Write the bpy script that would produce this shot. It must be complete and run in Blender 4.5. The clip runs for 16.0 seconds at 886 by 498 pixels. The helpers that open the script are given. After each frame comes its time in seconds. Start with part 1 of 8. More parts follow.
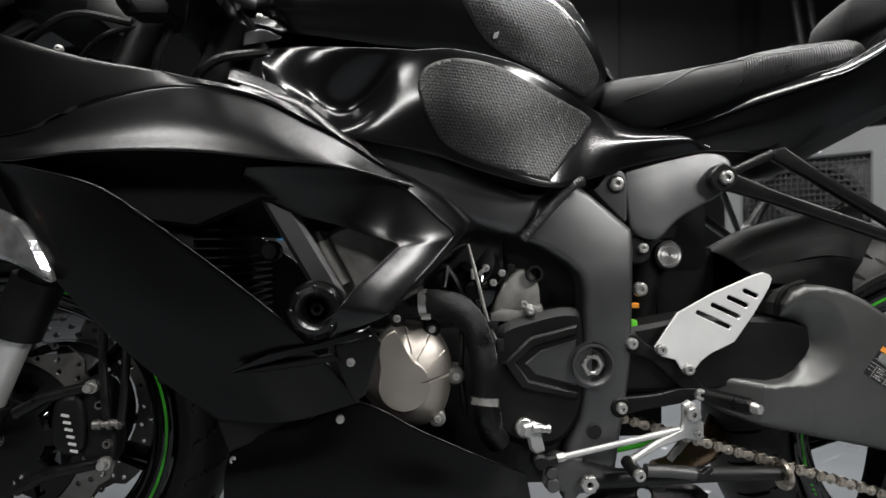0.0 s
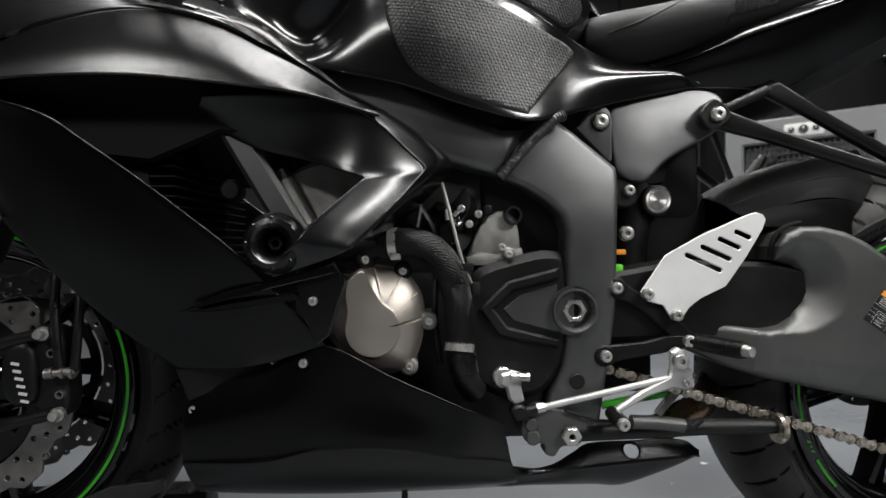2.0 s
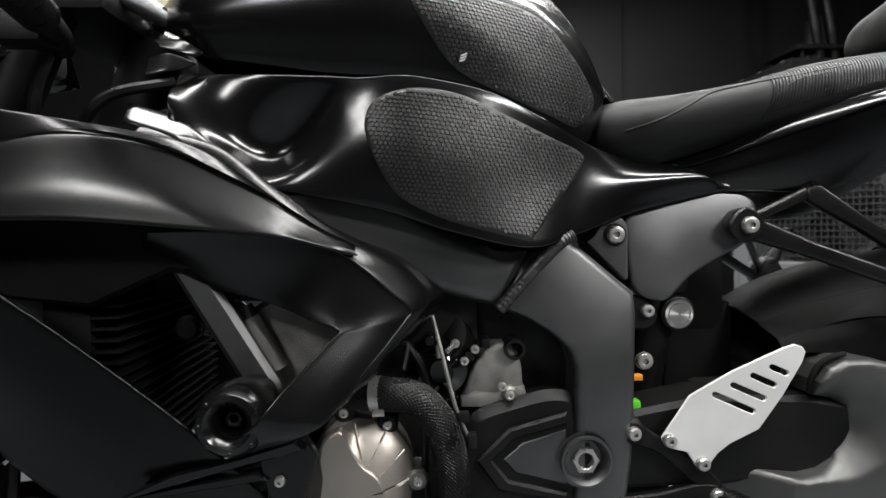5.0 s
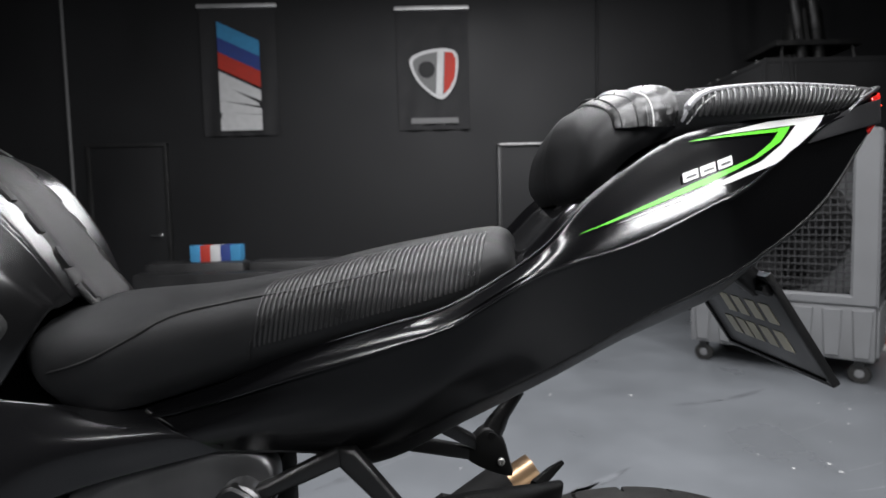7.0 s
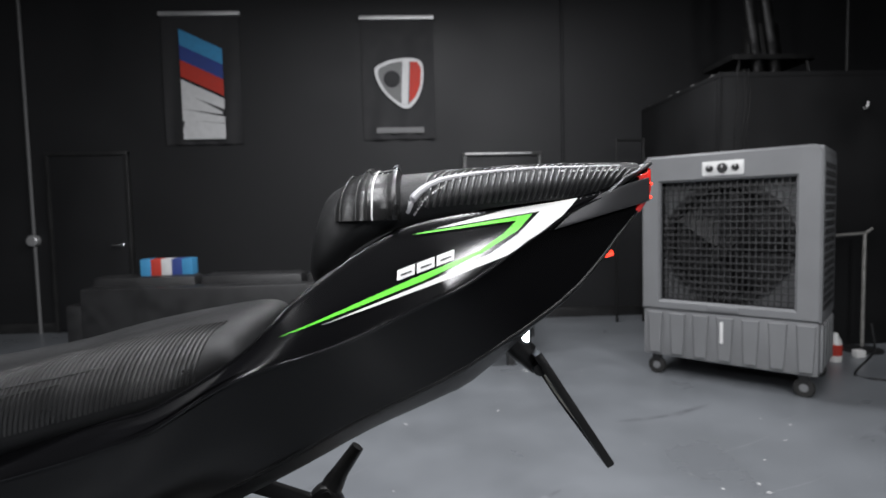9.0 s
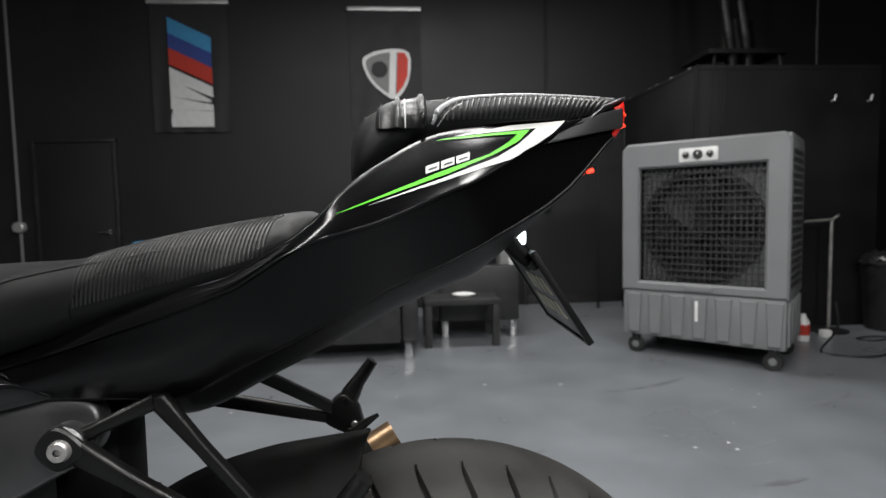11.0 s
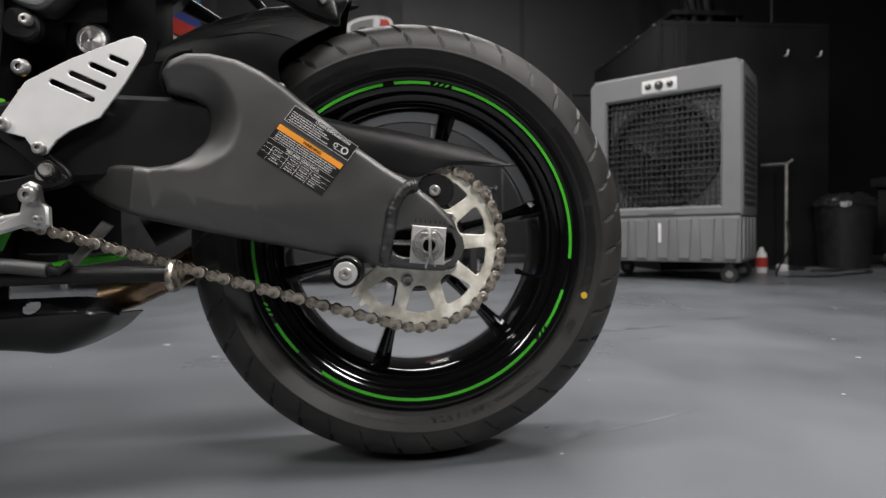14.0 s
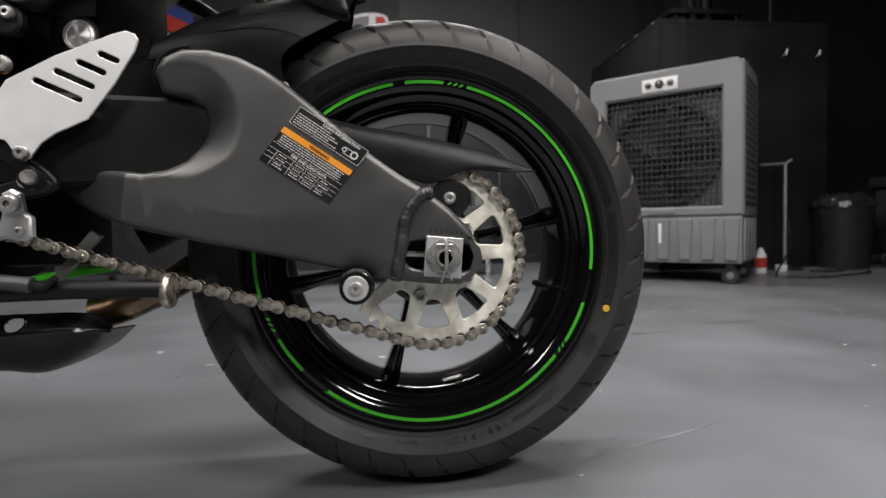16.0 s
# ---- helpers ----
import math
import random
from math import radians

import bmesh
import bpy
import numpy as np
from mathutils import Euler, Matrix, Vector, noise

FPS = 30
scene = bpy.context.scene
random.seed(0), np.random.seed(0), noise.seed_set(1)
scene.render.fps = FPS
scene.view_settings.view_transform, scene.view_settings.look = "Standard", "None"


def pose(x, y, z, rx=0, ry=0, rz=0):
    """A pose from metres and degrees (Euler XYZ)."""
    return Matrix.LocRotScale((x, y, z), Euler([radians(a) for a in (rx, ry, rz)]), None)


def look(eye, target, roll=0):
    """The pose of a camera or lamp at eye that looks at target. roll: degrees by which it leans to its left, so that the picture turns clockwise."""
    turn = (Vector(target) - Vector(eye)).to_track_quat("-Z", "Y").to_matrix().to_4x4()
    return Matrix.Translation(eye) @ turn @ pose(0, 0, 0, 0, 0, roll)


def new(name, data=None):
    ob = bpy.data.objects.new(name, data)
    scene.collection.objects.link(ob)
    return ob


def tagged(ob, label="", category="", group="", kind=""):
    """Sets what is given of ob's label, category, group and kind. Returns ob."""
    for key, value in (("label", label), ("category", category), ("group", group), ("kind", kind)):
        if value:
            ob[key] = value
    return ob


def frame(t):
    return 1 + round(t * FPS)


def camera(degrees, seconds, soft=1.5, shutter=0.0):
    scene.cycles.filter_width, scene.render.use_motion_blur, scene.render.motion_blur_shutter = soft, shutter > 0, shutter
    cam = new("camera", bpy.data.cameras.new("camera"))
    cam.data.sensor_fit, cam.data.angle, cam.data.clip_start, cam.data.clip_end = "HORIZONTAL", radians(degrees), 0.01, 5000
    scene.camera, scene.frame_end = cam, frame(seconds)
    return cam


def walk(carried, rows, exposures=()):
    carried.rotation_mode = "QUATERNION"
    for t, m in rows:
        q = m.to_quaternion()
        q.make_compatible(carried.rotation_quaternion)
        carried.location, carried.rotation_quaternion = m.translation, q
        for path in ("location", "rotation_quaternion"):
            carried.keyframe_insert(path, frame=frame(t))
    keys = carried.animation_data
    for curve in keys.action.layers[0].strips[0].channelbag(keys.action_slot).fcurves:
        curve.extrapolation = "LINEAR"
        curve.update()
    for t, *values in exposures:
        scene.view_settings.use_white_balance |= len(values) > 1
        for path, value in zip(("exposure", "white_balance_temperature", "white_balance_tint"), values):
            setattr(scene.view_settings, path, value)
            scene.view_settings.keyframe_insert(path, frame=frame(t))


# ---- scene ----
cam = camera(77.7, 16.0)
cam.data.dof.use_dof, cam.data.dof.focus_distance, cam.data.dof.aperture_fstop = True, 0.59, 7.0
PATH = [
    (0, (-0.815, -0.861, 0.603), (-0.694, 1.136, 0.598), -0.4),
    (0.5, (-0.785, -0.888, 0.478), (-0.688, 1.110, 0.476), -1.0),
    (1, (-0.783, -0.845, 0.487), (-0.666, 1.151, 0.455), -0.7),
    (1.5, (-0.771, -0.818, 0.520), (-0.656, 1.178, 0.497), -0.7),
    (2, (-0.775, -0.821, 0.531), (-0.664, 1.175, 0.510), -0.7),
    (2.5, (-0.786, -0.821, 0.529), (-0.647, 1.174, 0.515), -0.6),
    (3, (-0.780, -0.831, 0.529), (-0.670, 1.166, 0.504), -0.8),
    (3.2, (-0.786, -0.832, 0.531), (-0.673, 1.165, 0.506), -0.8),
    (5.3, (-0.739, -0.660, 0.755), (-0.634, 1.335, 0.677), -1.1),
    (5.5, (-0.694, -0.611, 0.791), (-0.620, 1.387, 0.739), -1.2),
    (6, (-0.566, -0.547, 0.848), (-0.455, 1.447, 0.732), -1.0),
    (6.5, (-0.376, -0.525, 0.878), (-0.321, 1.47, 0.747), -2.0),
    (7, (-0.203, -0.511, 0.93), (-0.171, 1.484, 0.797), -1.4),
    (7.5, (-0.057, -0.5, 0.952), (-0.034, 1.495, 0.812), -1.6),
    (8, (0.016, -0.523, 0.968), (0.018, 1.472, 0.827), -1.5),
    (8.5, (0.027, -0.504, 0.99), (0.051, 1.491, 0.848), -1.4),
    (8.7, (0.015, -0.5, 0.993), (0.064, 1.496, 0.868), -1.4),
    (11, (-0.042, -0.612, 0.913), (0.098, 1.378, 0.776), -1.1),
    (11.5, (-0.053, -0.774, 0.807), (0.103, 1.217, 0.693), -1.1),
    (12, (-0.053, -0.908, 0.619), (0.126, 1.082, 0.524), -1.0),
    (12.5, (-0.054, -0.934, 0.458), (0.126, 1.056, 0.38), -1.1),
    (13, (-0.051, -0.877, 0.369), (0.135, 1.113, 0.3), -1.0),
    (13.5, (-0.038, -0.834, 0.343), (0.161, 1.154, 0.275), -1.0),
    (14, (-0.041, -0.818, 0.332), (0.161, 1.171, 0.267), -0.9),
    (14.5, (-0.047, -0.8, 0.341), (0.17, 1.187, 0.272), -0.9),
    (15, (-0.056, -0.775, 0.35), (0.175, 1.211, 0.279), -0.9),
    (15.5, (-0.065, -0.765, 0.346), (0.172, 1.22, 0.274), -0.9),
    (16, (-0.062, -0.768, 0.347), (0.162, 1.218, 0.275), -0.9),
]
TINT = ((0, 0.08, 6500, 10), (5.0, 0.08, 6450, 10), (6.5, 0.08, 6300, 12), (7.0, 0.12, 6270, 12), (8.7, 0.10, 6200, 12), (10.8, 0, 6450, 10), (13.0, 0, 6550, 12), (16, 0, 6650, 13))
walk(cam, [(t, look(eye, target, roll)) for t, eye, target, roll in PATH], TINT)

# ---- light ----
world = bpy.data.worlds.new("studio")
scene.world = world
world.use_nodes = True
world.node_tree.nodes["Background"].inputs[0].default_value = (0.75, 0.85, 1.0, 1)
world.node_tree.nodes["Background"].inputs[1].default_value = 0.01
scene.view_settings.exposure = 0.0


def lamp(name, eye, target, sx, sy, watts, color=(1, 1, 1)):
    data = bpy.data.lights.new(name, "AREA")
    data.shape, data.size, data.size_y, data.energy, data.color = "RECTANGLE", sx, sy, watts, color
    ob = new(name, data)
    ob.matrix_world = look(eye, target)
    return ob


TUBE = (1.0, 0.99, 0.97)
lamp("unseen_overhead_lamp", (-1.15, -0.6, 2.8), (-1.15, -0.45, 0), 1.5, 0.2, 37, TUBE)
lamp("unseen_overhead_lamp", (0.4, -0.7, 2.8), (0.4, -0.55, 0), 1.5, 0.25, 50, TUBE)
# two unseen panels added on the near side to light the bike's flank
lamp("unseen_overhead_lamp", (1.7, -2.3, 2.7), (-0.3, -0.3, 0.5), 1.2, 0.35, 80, TUBE)
lamp("unseen_overhead_lamp", (-2.4, -2.6, 2.7), (-0.8, -0.3, 0.5), 1.0, 0.35, 36, TUBE)
lamp("unseen_overhead_lamp", (0.2, 0.45, 2.95), (0.2, 0.45, 0), 3.0, 0.20, 92, TUBE)
lamp("unseen_overhead_lamp", (0.3, 2.9, 2.95), (0.3, 2.9, 0), 2.4, 0.25, 74, TUBE)

# ---- materials ----


def mat(name, color, rough=0.5, metal=0.0, var=0.15, scale=6.0, bump=0.0, bscale=200.0, rvar=0.08, coat=0.0, spec=0.5,
        stain=None, emit=0.0):
    m = bpy.data.materials.new(name)
    m.use_nodes = True
    nt = m.node_tree
    b = nt.nodes["Principled BSDF"]
    b.inputs["Metallic"].default_value = metal
    b.inputs["Specular IOR Level"].default_value = spec
    b.inputs["Coat Weight"].default_value = coat
    b.inputs["Coat Roughness"].default_value = 0.08
    tc = nt.nodes.new("ShaderNodeTexCoord")
    n1 = nt.nodes.new("ShaderNodeTexNoise")
    n1.inputs["Scale"].default_value, n1.inputs["Detail"].default_value = scale, 6
    nt.links.new(tc.outputs["Object"], n1.inputs["Vector"])
    n2 = nt.nodes.new("ShaderNodeTexNoise")
    n2.inputs["Scale"].default_value, n2.inputs["Detail"].default_value = bscale, 3
    nt.links.new(tc.outputs["Object"], n2.inputs["Vector"])
    ramp = nt.nodes.new("ShaderNodeValToRGB")
    lo = [c * (1 - var) for c in color]
    hi = [min(1, c * (1 + var)) for c in color]
    if stain:
        lo = list(stain)
    ramp.color_ramp.elements[0].color, ramp.color_ramp.elements[1].color = (*lo, 1), (*hi, 1)
    ramp.color_ramp.elements[0].position, ramp.color_ramp.elements[1].position = 0.35, 0.65
    nt.links.new(n1.outputs[0], ramp.inputs[0])
    nt.links.new(ramp.outputs[0], b.inputs["Base Color"])
    mr = nt.nodes.new("ShaderNodeMapRange")
    mr.inputs["From Min"].default_value, mr.inputs["From Max"].default_value = 0.3, 0.7
    mr.inputs["To Min"].default_value, mr.inputs["To Max"].default_value = max(0.02, rough - rvar), rough + rvar
    nt.links.new(n1.outputs[0], mr.inputs["Value"])
    nt.links.new(mr.outputs[0], b.inputs["Roughness"])
    if bump:
        bn = nt.nodes.new("ShaderNodeBump")
        bn.inputs["Strength"].default_value, bn.inputs["Distance"].default_value = bump, 0.001
        nt.links.new(n2.outputs[0], bn.inputs["Height"])
        nt.links.new(bn.outputs[0], b.inputs["Normal"])
    if emit:
        b.inputs["Emission Color"].default_value = (*color, 1)
        b.inputs["Emission Strength"].default_value = emit
    return m


SATIN = mat("satin_black_paint", (0.003, 0.003, 0.0032), 0.225, 0, 0.2, 5, 0.05, 1200, 0.035)
# darker, less shiny copy of the satin paint, with shade put into it
SATINLOW = mat("satin_black_shaded", (0.0016, 0.0016, 0.0018), 0.24, 0, 0.2, 5, 0.05, 1200, 0.035, spec=0.26)
PUCK = mat("polished_nylon", (0.004, 0.004, 0.004), 0.2, 0, 0.2, 30, 0.15, 500, 0.08)
TAILSILK = mat("semi_gloss_black_tail_paint", (0.0022, 0.0022, 0.0025), 0.15, 0, 0.2, 5, 0.03, 1200, 0.03, spec=0.42)
TAILLOW = mat("satin_black_lower_tail_paint", (0.002, 0.002, 0.0022), 0.2, 0, 0.2, 5, 0.03, 1200, 0.03, spec=0.24)
SILK = mat("semi_gloss_black_paint", (0.004, 0.004, 0.0044), 0.17, 0, 0.2, 5, 0.03, 1200, 0.03)
# tail end, lighter than the black tail around it
TAILGREY = mat("satin_tail_grey", (0.045, 0.045, 0.047), 0.33, 0.6, 0.12, 9, 0.05, 1200, 0.04)
GLOSS = mat("gloss_black_enamel", (0.003, 0.003, 0.0034), 0.075, 0, 0.2, 8, 0, 100, 0.02, coat=0.3)
PLASTIC = mat("moulded_black_plastic", (0.0065, 0.0065, 0.0065), 0.42, 0, 0.25, 12, 0.35, 1400, 0.08, spec=0.22)
# near-black plastic; on the liner and hugger sheet it stands in for shade
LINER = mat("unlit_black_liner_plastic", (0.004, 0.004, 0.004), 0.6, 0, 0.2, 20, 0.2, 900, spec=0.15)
DARK = mat("black_casting", (0.0055, 0.0055, 0.0055), 0.45, 0, 0.3, 20, 0.3, 600, 0.1, spec=0.3)
FRAME = mat("dark_grey_frame_coat", (0.13, 0.13, 0.131), 0.40, 0.88, 0.12, 10, 0.15, 1600, 0.05)
SUBFRAME = mat("black_cast_coat", (0.13, 0.13, 0.132), 0.38, 0.9, 0.15, 12, 0.15, 1600, 0.05)
ARM = mat("grey_swingarm_coat", (0.12, 0.12, 0.117), 0.45, 0.85, 0.12, 7, 0.12, 1800, 0.05)
WELD = mat("weld_bead", (0.05, 0.05, 0.05), 0.4, 0.5, 0.3, 60, 0.6, 300, 0.1)
RUBBER = mat("tyre_rubber", (0.019, 0.0187, 0.018), 0.52, 0, 0.25, 9, 0.35, 700, 0.1, spec=0.35)
TREAD = mat("tread_rubber", (0.022, 0.021, 0.0195), 0.5, 0, 0.35, 16, 0.5, 900, 0.1, spec=0.35)
# near-black for cut grooves, bores and gap fillers: shade put into the colour
GROOVE = mat("near_black_matt", (0.004, 0.004, 0.004), 0.7, 0, 0.2, 20, spec=0.2)
# front tyre, darker than the rear one's rubber
FRONTRUBBER = mat("front_tyre_rubber", (0.008, 0.008, 0.008), 0.55, 0, 0.25, 9, 0.35, 700, 0.1, spec=0.25)
HOSE = mat("hose_rubber", (0.005, 0.005, 0.005), 0.33, 0, 0.3, 40, 0.5, 700, 0.1, spec=0.32)
VINYL = mat("seat_vinyl", (0.0075, 0.0077, 0.008), 0.5, 0, 0.2, 18, 0.4, 1500, 0.06, spec=0.23)
PAD = mat("grip_rubber", (0.017, 0.017, 0.017), 0.36, 0, 0.15, 20, 0.3, 900, 0.06)
SPINE = mat("spine_pad_rubber", (0.005, 0.005, 0.005), 0.30, 0, 0.2, 20, 0.4, 900, 0.06, spec=0.22)
ALU = mat("brushed_aluminium", (0.56, 0.56, 0.55), 0.36, 0.5, 0.1, 14, 0.15, 1200, 0.08)
STEEL = mat("zinc_steel", (0.52, 0.51, 0.49), 0.3, 0.8, 0.2, 60, 0.1, 500, 0.1)
CAPALU = mat("turned_aluminium", (0.85, 0.84, 0.82), 0.35, 0.2, 0.04, 40, 0.05, 900, 0.05)
cap_nt = CAPALU.node_tree
cap_tan = cap_nt.nodes.new("ShaderNodeTangent")
cap_tan.direction_type, cap_tan.axis = "RADIAL", "Y"
cap_b = cap_nt.nodes["Principled BSDF"]
cap_b.inputs["Metallic"].default_value, cap_b.inputs["Anisotropic"].default_value = 0.9, 0.85
cap_nt.links.new(cap_tan.outputs[0], cap_b.inputs["Tangent"])
GUARDALU = mat("bead_blasted_aluminium", (0.70, 0.70, 0.69), 0.5, 0.25, 0.06, 18, 0.1, 1800, 0.05)
BRONZE = mat("bronze_grey_magnesium", (0.42, 0.385, 0.345), 0.40, 0.85, 0.08, 9, 0.12, 2200, 0.05)
CASTALU = mat("raw_cast_aluminium", (0.28, 0.275, 0.26), 0.5, 0.7, 0.25, 30, 0.5, 700, 0.1)
SPROCK = mat("worn_sprocket_steel", (0.9, 0.87, 0.77), 0.42, 0.25, 0.12, 45, 0.25, 400, 0.12, stain=(0.58, 0.54, 0.45))
CHAIN = mat("oiled_chain_steel", (0.50, 0.455, 0.39), 0.3, 0.8, 0.3, 90, 0.3, 500, 0.12, stain=(0.2, 0.175, 0.145))
# inner plates darker than the outer: shade of the gaps put into the steel
INNERLINK = mat("inner_link_steel_shaded", (0.13, 0.115, 0.095), 0.4, 0.7, 0.4, 90, 0.3, 500, 0.12, stain=(0.035, 0.03, 0.024))
DISC = mat("drilled_disc_steel", (0.22, 0.21, 0.2), 0.4, 0.8, 0.2, 40, 0.1, 700, 0.1)
PIPE = mat("heat_tinted_pipe", (0.3, 0.19, 0.1), 0.3, 0.9, 0.4, 12, 0.1, 300, 0.1, stain=(0.16, 0.12, 0.09))
GREEN = mat("green_tape", (0.045, 0.42, 0.02), 0.35, 0, 0.08, 20)
LIME = mat("green_sticker", (0.11, 0.55, 0.03), 0.35, 0, 0.06, 20)
WHITE = mat("white_sticker", (0.6, 0.6, 0.59), 0.4, 0, 0.04, 20)
ORANGE = mat("orange_sticker", (0.85, 0.32, 0.03), 0.45, 0, 0.05, 20)
LABEL = mat("black_label", (0.012, 0.012, 0.012), 0.35, 0, 0.1, 20)
PRINT = mat("grey_print", (0.62, 0.62, 0.61), 0.5, 0, 0.05, 20)
YELLOW = mat("yellow_paint_dot", (0.62, 0.4, 0.03), 0.5, 0, 0.1, 60)
REDLENS = mat("red_lens", (0.6, 0.02, 0.015), 0.15, 0, 0.1, 20, coat=0.5)
REDGLOW = mat("red_glow", (1.0, 0.05, 0.02), 0.3, 0, 0.05, 20, emit=1.6)
LED = mat("white_led", (0.85, 0.93, 1.0), 0.3, 0, 0.02, 20, emit=14.0)
FLUID = mat("brake_fluid_cup", (0.5, 0.46, 0.3), 0.4, 0, 0.1, 20)
LAMPGLASS = mat("headlamp_reflector", (0.6, 0.6, 0.6), 0.12, 0.8, 0.3, 60, 0.5, 120, 0.05)
AMBER = mat("amber_bulb", (0.8, 0.2, 0.02), 0.2, 0, 0.1, 20)

# ---- building helpers ----


def spline(pts, n, closed=False):
    """n points on a smooth curve through pts, evenly by control point."""
    p = [Vector(q) for q in pts]
    k = len(p)
    out = []
    for i in range(n):
        u = i * (k / n if closed else (k - 1) / (n - 1))
        a = min(int(u), k - 1 if closed else k - 2)
        f = u - a
        if closed:
            p0, p1, p2, p3 = p[a - 1], p[a], p[(a + 1) % k], p[(a + 2) % k]
        else:
            p1, p2 = p[a], p[a + 1]
            p0 = p[a - 1] if a else p1 * 2 - p2
            p3 = p[a + 2] if a + 2 < k else p2 * 2 - p1
        out.append(0.5 * (2 * p1 + (p2 - p0) * f + (2 * p0 - 5 * p1 + 4 * p2 - p3) * f * f
                          + (3 * p1 - p0 - 3 * p2 + p3) * f ** 3))
    return out


def grid_points(rails, nu, nv):
    """Points of a smooth surface through rails of equally many points; rails run along u."""
    rows = [spline(r, nu) for r in rails]
    cols = [spline([row[i] for row in rows], nv) for i in range(nu)]
    return [[cols[i][j] for i in range(nu)] for j in range(nv)]


def add_grid(bm, rows, flip=False, wrap=False):
    vs = [[bm.verts.new(p) for p in row] for row in rows]
    nj, ni = len(rows), len(rows[0])
    for j in range(nj - 1 + (1 if wrap else 0)):
        for i in range(ni - 1):
            q = [vs[j][i], vs[j][i + 1], vs[(j + 1) % nj][i + 1], vs[(j + 1) % nj][i]]
            if flip:
                q.reverse()
            try:
                bm.faces.new(q)
            except ValueError:
                pass
    return vs


def sheet(rails, nu=40, nv=16, thick=0.004):
    """A shell of even thickness whose outer face runs through the rails."""
    bm = bmesh.new()
    rows = grid_points(rails, nu, nv)
    nj, ni = len(rows), len(rows[0])
    inner = []
    for j in range(nj):
        line = []
        for i in range(ni):
            du = rows[j][min(i + 1, ni - 1)] - rows[j][max(i - 1, 0)]
            dv = rows[min(j + 1, nj - 1)][i] - rows[max(j - 1, 0)][i]
            nrm = du.cross(dv)
            nrm = nrm.normalized() if nrm.length > 1e-12 else Vector((0, 1, 0))
            line.append(rows[j][i] + nrm * thick)
        inner.append(line)
    a = add_grid(bm, rows)
    b = add_grid(bm, inner, True)
    rim = [(0, i) for i in range(ni)] + [(j, ni - 1) for j in range(1, nj)] + \
          [(nj - 1, i) for i in range(ni - 2, -1, -1)] + [(j, 0) for j in range(nj - 2, 0, -1)]
    rings = []
    for j, i in rim:
        va, vb = a[j][i], b[j][i]
        inn = rows[min(max(j, 1), nj - 2)][min(max(i, 1), ni - 2)]
        half = (vb.co - va.co) / 2
        out = va.co - inn
        out -= half * (out.dot(half) / max(half.length_squared, 1e-12))
        out = out.normalized() * half.length if out.length > 1e-9 else Vector((0, 0, 0))
        mid = (va.co + vb.co) / 2
        rings.append([va] + [bm.verts.new(mid - half * math.cos(f) + out * math.sin(f)) for f in [math.pi * q / 6 for q in range(1, 6)]] + [vb])
    for k in range(len(rings)):
        r0, r1 = rings[k], rings[(k + 1) % len(rings)]
        for q in range(6):
            try:
                bm.faces.new((r1[q], r0[q], r0[q + 1], r1[q + 1]))
            except ValueError:
                pass
    return bm


def flipped(rails):
    return [[(x, -y, z) for x, y, z in r] for r in reversed(rails)]


def both(half):
    """Rails from the left edge to the middle, carried on to the right edge."""
    return half + [[(x, -y, z) for x, y, z in r] for r in reversed(half[:-1])]


def finish(bm, name, material, parent=None, label="", smooth=35):
    bmesh.ops.remove_doubles(bm, verts=bm.verts, dist=1e-6)
    bmesh.ops.recalc_face_normals(bm, faces=bm.faces)
    me = bpy.data.meshes.new(name)
    bm.to_mesh(me)
    bm.free()
    mats = material if isinstance(material, (list, tuple)) else [material]
    for m in mats:
        me.materials.append(m)
    if smooth:
        me.polygons.foreach_set("use_smooth", [True] * len(me.polygons))
        me.set_sharp_from_angle(angle=radians(smooth))
    ob = new(name, me)
    if parent:
        ob.parent = parent
    if label:
        ob["label"] = label
    return ob


def part(name, bm, material, parent, label="", smooth=35):
    return finish(bm, name, material, parent, label, smooth)


def thing(name, label, category, group="", kind="", at=(0, 0, 0), rz=0):
    ob = new(name)
    ob.matrix_world = pose(*at, 0, 0, rz)
    return tagged(ob, label, category, group, kind)


def box(bm, x0, x1, y0, y1, z0, z1, bevel=0.0, seg=2):
    r = bmesh.ops.create_cube(bm, size=1)
    vs = r["verts"]
    for v in vs:
        v.co = Vector(((x0 + x1) / 2 + v.co.x * (x1 - x0), (y0 + y1) / 2 + v.co.y * (y1 - y0),
                       (z0 + z1) / 2 + v.co.z * (z1 - z0)))
    if bevel:
        es = list({e for v in vs for e in v.link_edges})
        bmesh.ops.bevel(bm, geom=es, offset=bevel, segments=seg, profile=0.6, affect="EDGES")
    return bm


def boxed(*a, **k):
    return box(bmesh.new(), *a, **k)


def lathe(bm, profile, at=(0, 0, 0), axis="Y", seg=48, closed=False, arc=None):
    """Turns (radius, height) points round an axis; heights run along the axis."""
    n = seg if arc is None else seg + 1
    rows = []
    pr = list(profile) + ([profile[0]] if closed else [])
    for k in range(n):
        a = 2 * math.pi * k / seg if arc is None else radians(arc[0] + (arc[1] - arc[0]) * k / seg)
        row = []
        for r, h in pr:
            c, s = r * math.cos(a), r * math.sin(a)
            q = (c, h, s) if axis == "Y" else ((h, c, s) if axis == "X" else (c, s, h))
            row.append(Vector(q) + Vector(at))
        rows.append(row)
    add_grid(bm, rows, wrap=arc is None)
    return bm


def disc_part(r, y0, y1, at, seg=32, bevel=0.001, axis="Y"):
    b = bevel
    return lathe(bmesh.new(), [(0, y0), (r - b, y0), (r, y0 + b), (r, y1 - b), (r - b, y1), (0, y1)], at, axis, seg)


